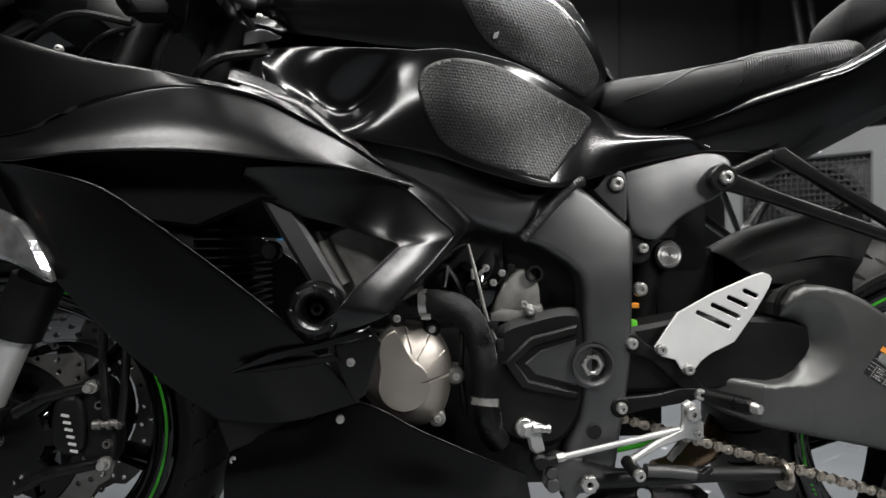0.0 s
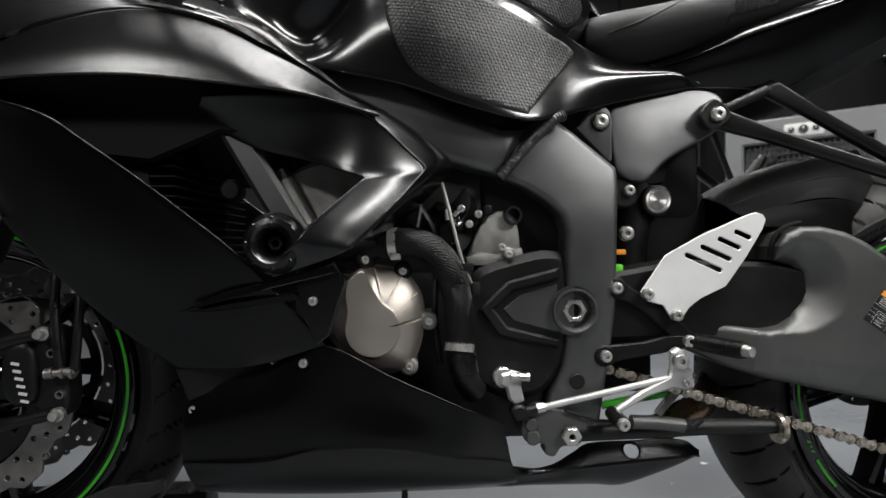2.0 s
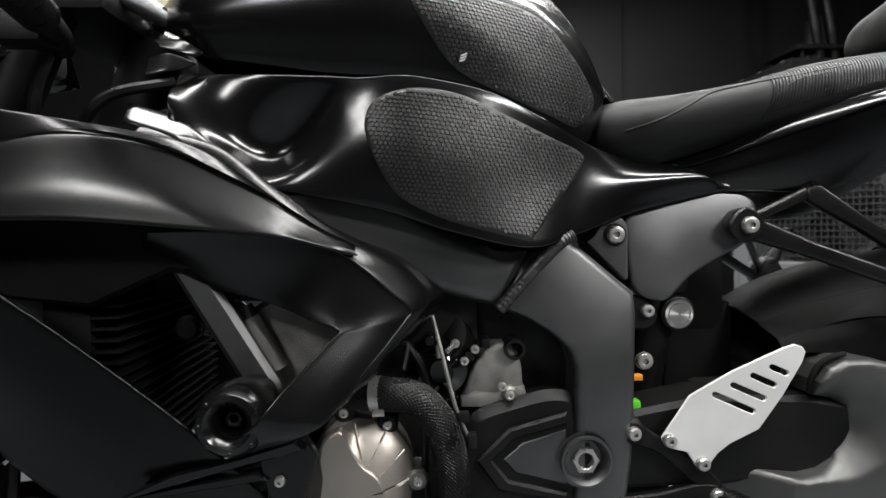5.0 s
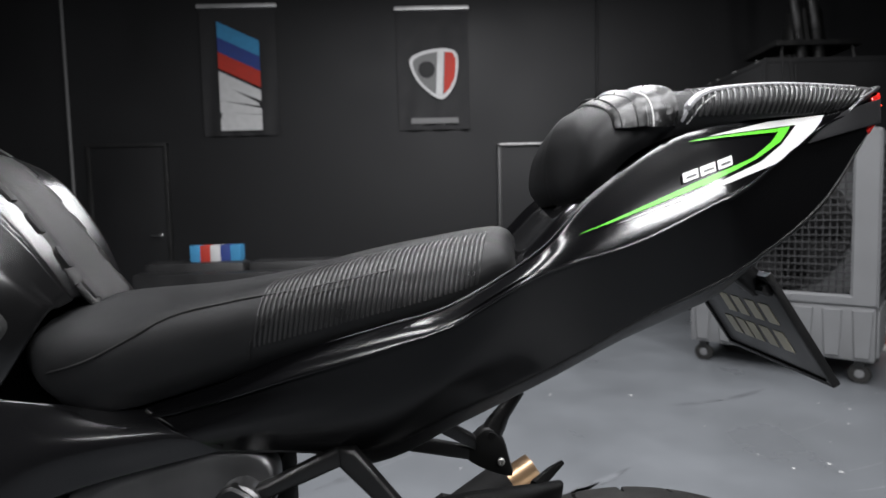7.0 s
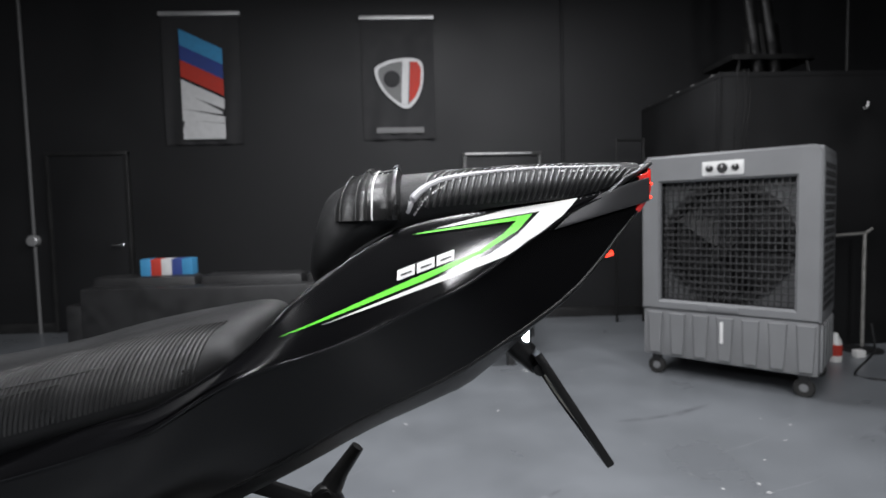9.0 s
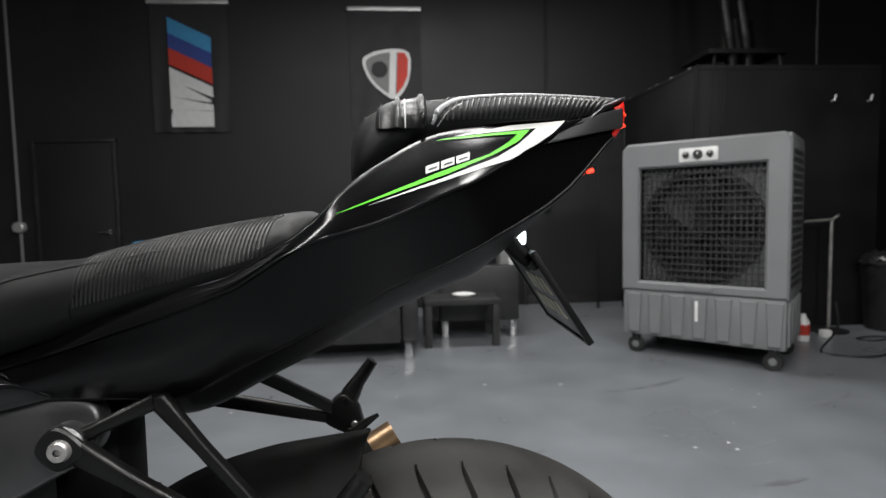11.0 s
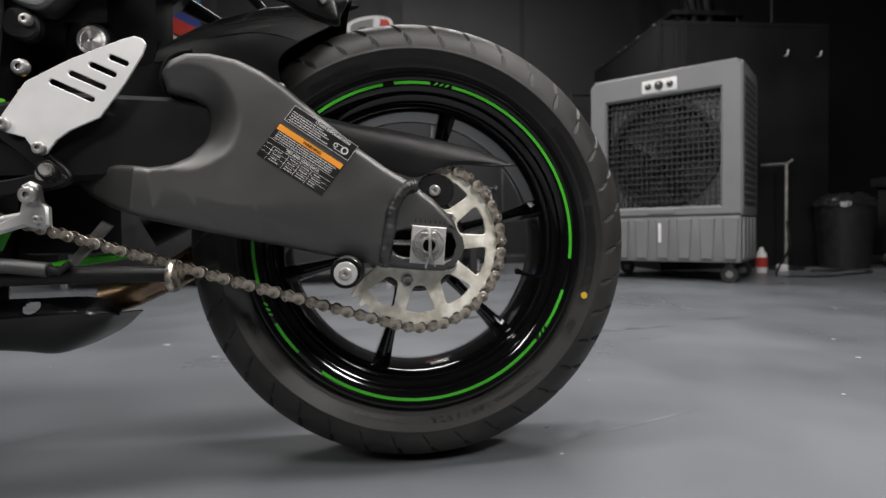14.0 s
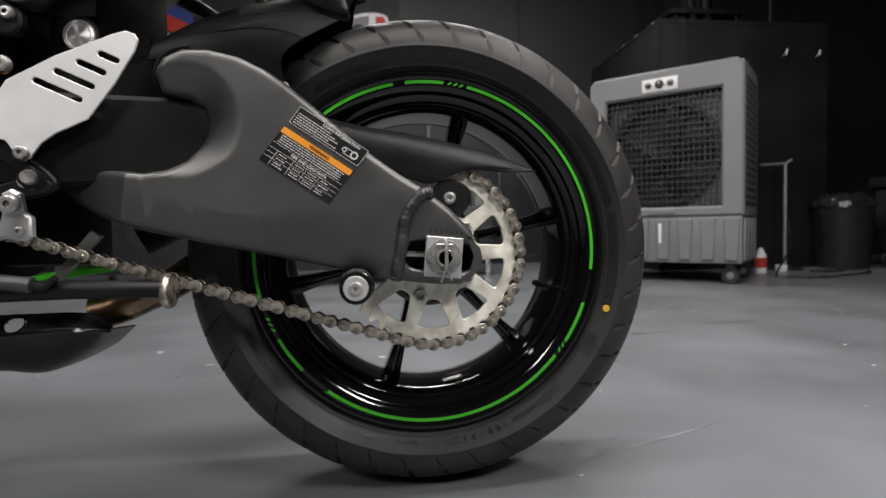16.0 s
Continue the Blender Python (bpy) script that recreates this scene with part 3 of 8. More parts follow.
TL_U = [(x, y * 0.5, z - (0.028 if -0.32 < x < 0.05 else 0.006)) for x, y, z in TL_B]
TL_K2 = [(x, y + 0.004, z - 0.001) for x, y, z in TL_K]
TL_H = [tuple((p + q) / 2 - (0.002 if k == 1 else 0) for k, (p, q) in enumerate(zip(a, c))) for a, c in zip(TL_T, TL_K)]
tail_upper = [TL_T, TL_H, TL_K, TL_K2]
TL_L = [tuple((p * 0.5 + q * 0.5) - ((0.007 if a[0] < -0.25 else 0.005 if a[0] < -0.16 else 0.0) if k == 1 else 0) for k, (p, q) in enumerate(zip(a, c))) for a, c in zip(TL_K2, TL_B)]
tail_lower = [TL_K2, TL_L, TL_B]
tail_left = part("tail_fairing", sheet(tail_upper, 90, 22), TAILSILK, bike, "satin black tail panel with green and white graphic")
part("tail_fairing", sheet(flipped(tail_upper), 60, 12), TAILSILK, bike)
part("panel_edge", bar([(x, y - 0.0004, z) for x, y, z in TL_K[6:]], 0.0011, 8, 60), TAILSILK, tail_left)
part("tail_lower_panel", sheet(tail_lower, 90, 18), TAILLOW, bike, "satin black lower tail panel")
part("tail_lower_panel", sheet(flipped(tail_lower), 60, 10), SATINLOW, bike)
part("undertail", sheet([TL_B, TL_U, [(x, 0, z - 0.002) for x, y, z in TL_U], [(x, -y, z) for x, y, z in TL_U], [(x, -y, z) for x, y, z in TL_B]], 40, 16, 0.003), PLASTIC, bike, "black plastic undertail")
SB = [[(x, y * f, z - d) for x, y, z in TL_T[:10]] for f, d in ((0.985, 0.001), (0.90, 0.010), (0.74, 0.013), (0.55, 0.006), (0.3, 0.008))]
part("seat_base", sheet(both(SB + [[(x, 0, z - 0.010) for x, y, z in TL_T[:10]]]), 40, 40, 0.004), TAILSILK, bike, "satin black inner tail moulding under the seats")
PL_B = [(-0.088, 0, 0.936), (-0.087, -0.054, 0.935), (-0.080, -0.082, 0.945), (-0.058, -0.086, 0.970), (-0.012, -0.084, 0.988), (0.06, -0.074, 1.000), (0.12, -0.048, 1.006), (0.176, -0.020, 1.018)]
PL_W = [(-0.095, 0, 0.950), (-0.094, -0.055, 0.950), (-0.087, -0.087, 0.961), (-0.062, -0.095, 0.985), (-0.012, -0.090, 1.002), (0.06, -0.078, 1.012), (0.12, -0.052, 1.017), (0.186, -0.020, 1.024)]
PL_S = [(-0.094, 0, 0.983), (-0.090, -0.050, 0.981), (-0.083, -0.074, 0.990), (-0.060, -0.076, 1.008), (-0.012, -0.072, 1.017), (0.06, -0.063, 1.023), (0.12, -0.042, 1.027), (0.190, -0.016, 1.029)]
PL_C = [(-0.087, 0, 1.003), (-0.084, 0, 1.007), (-0.076, 0, 1.014), (-0.055, 0, 1.022), (-0.012, 0, 1.026), (0.06, 0, 1.030), (0.12, 0, 1.033), (0.192, 0, 1.033)]
# the cushion sits a little askew at its front
pillion_rails = [[(x - 0.08 * y * max(0.0, min(1.0, -x / 0.08)), y, z) for x, y, z in rail] for rail in both([PL_B, PL_W, PL_S, PL_C])]
pillion = part("pillion_seat", sheet(pillion_rails, 60, 40, 0.003), VINYL, bike, "black vinyl pillion seat with ribbed top")
part("panel_seam", bar([(-0.440, -0.0695, 0.776), (-0.41, -0.078, 0.762), (-0.376, -0.080, 0.747)], 0.0016, 8, 12), SATIN, bike)

# ---- small hardware ----


def hex2(r, x=0.0, z=0.0):
    return circle2(x, z, r, 6)


def bolt_mesh(r, h, name):
    bm = bmesh.new()
    lathe(bm, [(r * 0.33, -h * 0.62), (r * 0.33, -h * 0.97), (r * 0.38, -h), (r * 0.66, -h), (r * 0.82, -h * 0.93), (r * 0.95, -h * 0.72), (r, -h * 0.45), (r, 0)], seg=24)
    lathe(bm, [(0, -h * 0.62), (r * 0.33, -h * 0.62)], seg=6)
    bmesh.ops.remove_doubles(bm, verts=bm.verts, dist=1e-6)
    bmesh.ops.recalc_face_normals(bm, faces=bm.faces)
    me = bpy.data.meshes.new(name)
    bm.to_mesh(me)
    bm.free()
    me.materials.append(STEEL)
    me.materials.append(DARK)
    # socket walls in black instead of steel: the recess's shade as colour
    for f in me.polygons:
        if abs(f.normal.y) < 0.5 and math.hypot(f.center.x, f.center.z) < r * 0.36:
            f.material_index = 1
    me.polygons.foreach_set("use_smooth", [True] * len(me.polygons))
    me.set_sharp_from_angle(angle=radians(30))
    return me


BOLT = bolt_mesh(0.0078, 0.007, "bolt")
SMALLBOLT = bolt_mesh(0.0052, 0.005, "bolt")
BIGBOLT = bolt_mesh(0.0105, 0.008, "bolt")


def bolt(x, y, z, parent, me=None, name="bolt", turn=None):
    ob = new(name, me or BOLT)
    ob.parent = parent
    ob.location = (x, y, z)
    if turn:
        ob.rotation_euler = [radians(a) for a in turn]
    return ob


def nut(x, y, z, r, h, bore, parent, material=STEEL, name="nut"):
    bm = plate(hex2(r), -h, 0, 0.001, [circle2(0, 0, bore, 18)])
    ob = part(name, bm, material, parent)
    ob.location = (x, y, z)
    return ob


# ---- wheels ----


def tyre(radius, rim_r, half, seg, grooves, parent, label, mats=None):
    edge = rim_r + 0.37 * (radius - rim_r)
    side, crown = edge - rim_r, radius - edge
    base = [(rim_r, -0.70 * half), (rim_r + 0.12 * side, -0.775 * half), (rim_r + 0.40 * side, -0.86 * half), (rim_r + 0.75 * side, -0.952 * half), (edge, -half),
            (edge + 0.20 * crown, -0.978 * half), (edge + 0.42 * crown, -0.905 * half), (edge + 0.63 * crown, -0.775 * half), (edge + 0.81 * crown, -0.585 * half), (edge + 0.945 * crown, -0.32 * half), (radius, 0)]
    base = base + [(r, -y) for r, y in reversed(base[:-1])]
    prof = spline([(r, y, 0) for r, y in base], 110)
    bm = bmesh.new()
    rows = []
    cut = set()
    for k in range(seg):
        a = 2 * math.pi * k / seg
        row = []
        for i, p in enumerate(prof):
            r, y = p.x, p.y
            s = y / half
            q = abs(s)
            up = (r - edge) / crown
            if up > 0.03:
                turn = a * grooves / (2 * math.pi) + (0.5 if s > 0 else 0)
                for u0, u1, wide, skip in ((0.08, 0.42, 0.062, 0.0), (0.46, 0.93, 0.050, 0.06)):
                    if grooves and u0 < up < u1:
                        lead = (turn - 0.66 * up - skip) % 1.0
                        taper = min(1, (up - u0) / 0.05, (u1 - up) / 0.18)
                        if abs(lead - 0.5) < wide * (0.4 + 0.6 * taper):
                            r -= 0.0060
                            cut.add((k, i))
            elif -0.03 < up:
                y *= 1.010
            elif abs(r - rim_r - 0.34 * side) < 0.0011 and q > 0.8:
                y *= 1.012
            row.append(Vector((r * math.cos(a), y, r * math.sin(a))))
        rows.append(row)
    add_grid(bm, rows, wrap=True)
    ob = part("tyre", bm, mats or [RUBBER, TREAD, GROOVE], parent, label, smooth=28)
    n = len(prof) - 1
    for f in ob.data.polygons:
        c = f.center
        k, i = divmod(f.index, n)
        # cut faces turn near-black, so the groove's shade is painted in
        if (k, i) in cut and (k, i + 1) in cut:
            f.material_index = 2
        else:
            f.material_index = 1 if math.hypot(c.x, c.z) > edge + 0.0012 else 0
    return ob


def tape_arc(bm, r0, r1, a0, a1, y):
    n = max(2, int(abs(a1 - a0) / 2))
    lathe(bm, [(r0, y + 0.0008), (r0, y), (r1, y), (r1, y + 0.0008)], seg=n, arc=(a0, a1))


def rim(rim_r, half, seg=96):
    """Half-open rim section turned round the axle: lip, tape land, barrel and well."""
    h = half
    prof = [(rim_r + 0.004, -h + 0.006), (rim_r + 0.006, -h), (rim_r + 0.003, -h - 0.0028), (rim_r - 0.001, -h - 0.0030), (rim_r - 0.0040, -h - 0.0012), (rim_r - 0.0050, -h + 0.0012), (rim_r - 0.010, -h + 0.001),
            (rim_r - 0.016, -h + 0.003), (rim_r - 0.0195, -h + 0.006), (rim_r - 0.021, -h + 0.012), (rim_r - 0.024, -h + 0.014), (rim_r - 0.029, -h + 0.015), (rim_r - 0.031, -h + 0.020), (rim_r - 0.035, -h + 0.022), (rim_r - 0.040, -h + 0.030), (rim_r - 0.041, -h + 0.045), (rim_r - 0.045, -0.012), (rim_r - 0.045, 0.012),
            (rim_r - 0.040, h - 0.035), (rim_r - 0.030, h - 0.02), (rim_r - 0.022, h - 0.008), (rim_r - 0.004, h), (rim_r + 0.006, h), (rim_r + 0.004, h - 0.006), (rim_r - 0.03, 0)]
    return lathe(bmesh.new(), prof, seg=seg, closed=True)


def spoke_mesh(r0, r1, w):
    bm = bmesh.new()
    rows = []
    for k in range(7):
        f = k / 6
        r = r0 + (r1 - r0) * f
        hw = w * (1.0 - 0.38 * math.sin(math.pi * min(1, f * 1.1)) + (0.12 if f > 0.95 else 0))
        dp = 0.024 - 0.008 * f
        sec = [(-hw, 0.0), (-hw * 0.9, -dp), (-hw * 0.35, -dp - 0.003), (-hw * 0.15, -dp + 0.003), (hw * 0.15, -dp + 0.003), (hw * 0.35, -dp - 0.003), (hw * 0.9, -dp), (hw, 0.0), (hw * 0.8, dp), (-hw * 0.8, dp)]
        rows.append([Vector((r, y, z)) for z, y in sec])
    for j in range(len(rows)):
        rows[j] = rows[j] + [rows[j][0]]
    add_grid(bm, rows)
    return bm


def wheel(name, at, rim_r, half, radius, thalf, seg, grooves, arcs, slashes, spin, label):
    w = part(name, rim(rim_r, half), GLOSS, bike, label)
    w.location = at
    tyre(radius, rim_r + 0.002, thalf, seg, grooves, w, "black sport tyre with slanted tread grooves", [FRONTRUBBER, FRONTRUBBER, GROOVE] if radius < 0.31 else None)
    hub = lathe(bmesh.new(), [(0.018, -0.07), (0.038, -0.07), (0.042, -0.04), (0.052, -0.03), (0.052, 0.03), (0.042, 0.04), (0.038, 0.07), (0.018, 0.07)], seg=36, closed=True)
    part("hub", hub, GLOSS, w)
    for k in range(6):
        s = part("spoke", spoke_mesh(0.045, rim_r - 0.040, 0.0125), GLOSS, w)
        s.rotation_euler = (0, -radians(spin + 60 * k), 0)
    for a0, a1 in arcs:
        bm = bmesh.new()
        tape_arc(bm, rim_r - 0.0094, rim_r - 0.0054, a0, a1, -half - 0.0002)
        part("rim_tape", bm, GREEN, w, "bright green rim tape")
    for a in slashes:
        bm = bmesh.new()
        arc = [(rim_r - 0.0094, a + 0.4), (rim_r - 0.0094, a + 1.3), (rim_r - 0.0054, a + 0.4), (rim_r - 0.0054, a - 0.5)]
        part("rim_tape", plate([(q * math.cos(radians(g)), q * math.sin(radians(g))) for q, g in arc], -half - 0.0002, -half + 0.0006, 0.0001, bm=bm), GREEN, w)
    return w


rear = wheel("rear_wheel", (-0.001, 0.02, 0.317), 0.2268, 0.078, 0.3170, 0.0905, 1520, 38,
             [(101, 126), (84, 97), (-7, 76), (-34, -19), (-127, -40), (-151, -138), (162, 195)], (77.5, 79.5, 81.5, -36, -38, -155, -157, -159), 74,
             "gloss black six-spoke rear wheel with green tape")
front = wheel("front_wheel", (-1.375, 0, 0.345), 0.2185, 0.052, 0.293, 0.06, 420, 30,
              [(-75, 24), (34, 80), (100, 170), (190, 250)], (27, 29, 31), 40, "gloss black six-spoke front wheel with green tape")

wt = part("balance_weight", boxed(-0.014, 0.014, -0.006, 0.006, -0.0015, 0.0015, bevel=0.001), STEEL, rear, "stick-on wheel weights")
wt.matrix_basis = Matrix.Rotation(-radians(-79), 4, "Y") @ pose(0.1815, -0.030, 0, 0, 90, 0)
vs = part("valve_stem", bar([(0.185, -0.03, 0), (0.168, -0.045, 0), (0.152, -0.062, 0)], [0.0032, 0.0032, 0.0045], 10), HOSE, rear)
vs.rotation_euler = (0, radians(17), 0)
dot = part("paint_dot", disc_part(0.0048, -0.0012, 0, (0.2488, -0.0858, 0), 16, 0.0003), YELLOW, rear, "yellow balance mark")
dot.rotation_euler = (0, radians(18.5), 0)

# raised sidewall writing


def letters(text, size, depth, name="lettering", bold=0.0):
    cu = bpy.data.curves.new(name, "FONT")
    cu.body, cu.size, cu.extrude, cu.offset, cu.align_x, cu.align_y = text, size, depth, bold, "CENTER", "CENTER"
    tmp = bpy.data.objects.new("text_source", cu)
    scene.collection.objects.link(tmp)
    me = bpy.data.meshes.new_from_object(tmp.evaluated_get(bpy.context.evaluated_depsgraph_get()))
    bpy.data.objects.remove(tmp)
    bpy.data.curves.remove(cu)
    me.name = name
    return me


def on_side(me, name, material, parent, x, y, z, turn=0.0, label=""):
    """Writing that faces the near side (-y), turned clockwise by so many degrees."""
    me.materials.clear()
    me.materials.append(material)
    ob = new(name, me)
    ob.parent = parent
    ob.matrix_basis = Matrix.Translation((x, y, z)) @ Matrix.Rotation(radians(turn), 4, "Y") @ Matrix.Rotation(radians(90), 4, "X")
    if label:
        ob["label"] = label
    return ob


MARK = mat("raised_rubber_marking", (0.006, 0.006, 0.0058), 0.4, 0, 0.2, 40)
for k, ch in enumerate("180/55ZR17"):
    a = -66.5 - 2.65 * k
    r = 0.2473
    on_side(letters(ch, 0.0125, 0.0006, bold=0.0002), "tyre_marking", MARK, rear, 0, 0, 0).matrix_basis = Matrix.Translation((r * math.cos(radians(a)), -0.0838, r * math.sin(radians(a)))) @ Matrix.Rotation(radians(90 - a), 4, "Y") @ Matrix.Rotation(radians(90 + 34), 4, "X")
rt = random.Random(6)
for a0, n, tall, step in ((-54, 6, 0.0030, 1.9), (-47, 3, 0.0056, 2.4), (-95, 4, 0.0026, 1.7), (-104, 5, 0.0022, 1.6), (-28, 3, 0.0060, 2.2), (38, 9, 0.0052, 2.9), (10, 9, 0.0062, 3.2), (122, 8, 0.0050, 2.6), (-140, 6, 0.0045, 2.4), (-152, 4, 0.0032, 2.0)):
    for k in range(n):
        a = a0 - step * k
        wide = step * 0.00155 * rt.uniform(0.8, 1.1)
        shape = rt.choice(("ring", "bars", "ring"))
        bm = bmesh.new()
        for x0, x1, z0, z1 in ((-wide, -wide + 0.0011, -tall, tall), (wide - 0.0011, wide, -tall, tall)) + (((-wide, wide, tall - 0.0011, tall), (-wide, wide, -tall, -tall + 0.0011)) if shape == "ring" else ((-wide, wide, -0.0006, 0.0006),)):
            box(bm, x0, x1, -0.0006, 0.0004, z0, z1)
        b = part("tyre_marking", bm, MARK, rear, smooth=0)
        b.matrix_basis = Matrix.Translation((0.2473 * math.cos(radians(a)), -0.0838, 0.2473 * math.sin(radians(a)))) @ Matrix.Rotation(radians(90 - a), 4, "Y") @ Matrix.Rotation(radians(34), 4, "X")

# sprocket, chain and brake behind


def sector2(r0, r1, a0, a1, n=4):
    out = [(r1 * math.cos(radians(a0 + (a1 - a0) * i / n)), r1 * math.sin(radians(a0 + (a1 - a0) * i / n))) for i in range(n + 1)]
    m = (a0 + a1) / 2
    w = (a1 - a0) * 0.36
    out += [(r0 * math.cos(radians(m + w - 2 * w * i / n)), r0 * math.sin(radians(m + w - 2 * w * i / n))) for i in range(n + 1)]
    return out


def window2(m, r0, r1, w0, w1, fillet=0.006):
    """A rounded opening between two arms of the sprocket, round the angle m."""
    corners = [(r1, m - w1), (r1, m + w1), (r0, m + w0), (r0, m - w0)]
    pts = [Vector((r * math.cos(radians(a)), r * math.sin(radians(a)))) for r, a in corners]
    pts.insert(1, Vector((r1 * math.cos(radians(m)), r1 * math.sin(radians(m)))) * 1.012)
    out = []
    for i, p in enumerate(pts):
        if i == 1:
            out.append(tuple(p))
            continue
        q0, q1 = (pts[i - 1] - p), (pts[(i + 1) % 5] - p)
        f0, f1 = min(fillet, q0.length * 0.45), min(fillet, q1.length * 0.45)
        c0, c1 = p + q0.normalized() * f0, p + q1.normalized() * f1
        for k in range(5):
            t = k / 4
            out.append(tuple(c0 * (1 - t) ** 2 + p * 2 * t * (1 - t) + c1 * t * t))
    return out


teeth = []
for k in range(43):
    for f, r in ((-0.32, 0.1035), (-0.12, 0.1105), (0.12, 0.1105), (0.32, 0.1035)):
        a = 2 * math.pi * (k + f) / 43
        teeth.append((r * math.cos(a), r * math.sin(a)))
windows = [window2(36 * k + 19, 0.056, 0.0905, 7.5, 13.0) for k in range(10)]
part("rear_sprocket", plate(teeth, -0.1235, -0.1175, 0.0008, windows + [circle2(0, 0, 0.03, 24)]), SPROCK, rear, "silver rear sprocket with worn teeth")
for k in range(5):
    a = radians(37 + 72 * k)
    nut(0.0515 * math.cos(a), -0.1235, 0.0515 * math.sin(a), 0.0085, 0.008, 0.0042, rear, name="sprocket_nut")
part("carrier", lathe(bmesh.new(), [(0.02, -0.1165), (0.050, -0.1165), (0.060, -0.110), (0.066, -0.095), (0.066, -0.06), (0.02, -0.06)], seg=40), DARK, rear)
holes = [circle2((0.058 + 0.008 * (k % 2)) * math.cos(2 * math.pi * k / 24), (0.058 + 0.008 * (k % 2)) * math.sin(2 * math.pi * k / 24), 0.003, 8) for k in range(24)]
part("rear_brake_disc", plate(circle2(0, 0, 0.076, 60), 0.065, 0.070, 0.0006, holes + [circle2(0, 0, 0.046, 30)]), DARK, rear)

PITCH = 0.015875
RS, FS = 0.1085, 0.0382
FC = Vector((-0.612, 0.431))
RC = Vector((0.0, 0.315))


def chain_points():
    d = RC - FC
    dist = d.length
    base = math.atan2(d.y, d.x)
    off = math.acos((FS - RS) / dist)
    low0 = FC + FS * Vector((math.cos(base - off), math.sin(base - off)))
    low1 = RC + RS * Vector((math.cos(base - off), math.sin(base - off)))
    up0 = FC + FS * Vector((math.cos(base + off), math.sin(base + off)))
    up1 = RC + RS * Vector((math.cos(base + off), math.sin(base + off)))
    path = [low0 + (low1 - low0) * i / 60 + Vector((0, -0.0015 * math.sin(math.pi * i / 60))) for i in range(61)]
    a0, a1 = base - off, base + off
    path += [RC + RS * Vector((math.cos(a0 + (a1 - a0) * i / 60), math.sin(a0 + (a1 - a0) * i / 60))) for i in range(1, 61)]
    path += [up1 + (up0 - up1) * i / 60 for i in range(1, 61)]
    a2 = base + off
    a3 = base - off + 2 * math.pi
    path += [FC + FS * Vector((math.cos(a2 + (a3 - a2) * i / 30), math.sin(a2 + (a3 - a2) * i / 30))) for i in range(1, 31)]
    total = sum((b - a).length for a, b in zip(path, path[1:]))
    n = int(total / PITCH) // 2 * 2
    step = total / n
    out, acc, k = [], 0.0, 0
    for a, b in zip(path, path[1:]):
        seg = (b - a).length
        while k * step <= acc + seg and k < n:
            out.append(a + (b - a) * ((k * step - acc) / seg))
            k += 1
        acc += seg
    return out


def link_mesh(outer):
    bm = bmesh.new()
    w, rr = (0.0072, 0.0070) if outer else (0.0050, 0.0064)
    shape = []
    for i in range(9):
        a = radians(60 + 240 * i / 8)
        shape.append((-PITCH / 2 + rr * math.cos(a), rr * math.sin(a)))
    shape.append((0, -0.0042 if outer else -0.003))
    for i in range(9):
        a = radians(-120 + 240 * i / 8)
        shape.append((PITCH / 2 + rr * math.cos(a), rr * math.sin(a)))
    shape.append((0, 0.0042 if outer else 0.003))
    for s in (-1, 1):
        plate(shape, s * w - 0.0008, s * w + 0.0008, 0.0004, bm=bm)
    for s in (-1, 1):
        if outer:
            lathe(bm, [(0.0016, -0.0086), (0.0030, -0.0086)], (s * PITCH / 2, 0, 0), seg=12)
            lathe(bm, [(0, -0.0100), (0.0020, -0.0100), (0.0026, -0.0093), (0.0026, 0.0092), (0, 0.0092)], (s * PITCH / 2, 0, 0), seg=10)
        else:
            lathe(bm, [(0.0049, -0.0042), (0.0049, 0.0042)], (s * PITCH / 2, 0, 0), seg=12)
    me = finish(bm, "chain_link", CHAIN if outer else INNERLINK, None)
    data = me.data
    bpy.data.objects.remove(me)
    return data


chain = new("chain")
chain.parent = bike
chain["label"] = "oiled steel drive chain"
LINKS = (link_mesh(True), link_mesh(False))
cp = chain_points()
for k, p in enumerate(cp):
    q = cp[(k + 1) % len(cp)]
    ob = new("chain_link", LINKS[k % 2])
    ob.parent = chain
    ob.matrix_basis = pose((p.x + q.x) / 2, -0.1005, (p.y + q.y) / 2, 0, -math.degrees(math.atan2(q.y - p.y, q.x - p.x)), 0)

# ---- swingarm ----
SW = [(-0.300, 0.504), (-0.302, 0.522), (-0.292, 0.538), (-0.273, 0.547), (-0.245, 0.547), (-0.214, 0.540), (-0.185, 0.526), (-0.160, 0.509), (-0.118, 0.473), (-0.075, 0.436), (-0.04, 0.411), (-0.012, 0.394), (0.018, 0.371), (0.043, 0.345), (0.053, 0.315),
      (0.046, 0.292), (0.030, 0.282), (0.0, 0.283), (-0.046, 0.288), (-0.110, 0.302), (-0.171, 0.316), (-0.25, 0.333), (-0.32, 0.350), (-0.37, 0.366), (-0.405, 0.382), (-0.425, 0.402), (-0.415, 0.418), (-0.385, 0.420), (-0.352, 0.417), (-0.318, 0.413), (-0.294, 0.417), (-0.275, 0.428), (-0.262, 0.447), (-0.256, 0.468), (-0.259, 0.487), (-0.272, 0.497)]
arm_bm = plate(SW, -0.141, -0.062, 0.008, [slot2(-0.020, 0.3175, 0.030, 0.3135, 0.0165)], seg=4)
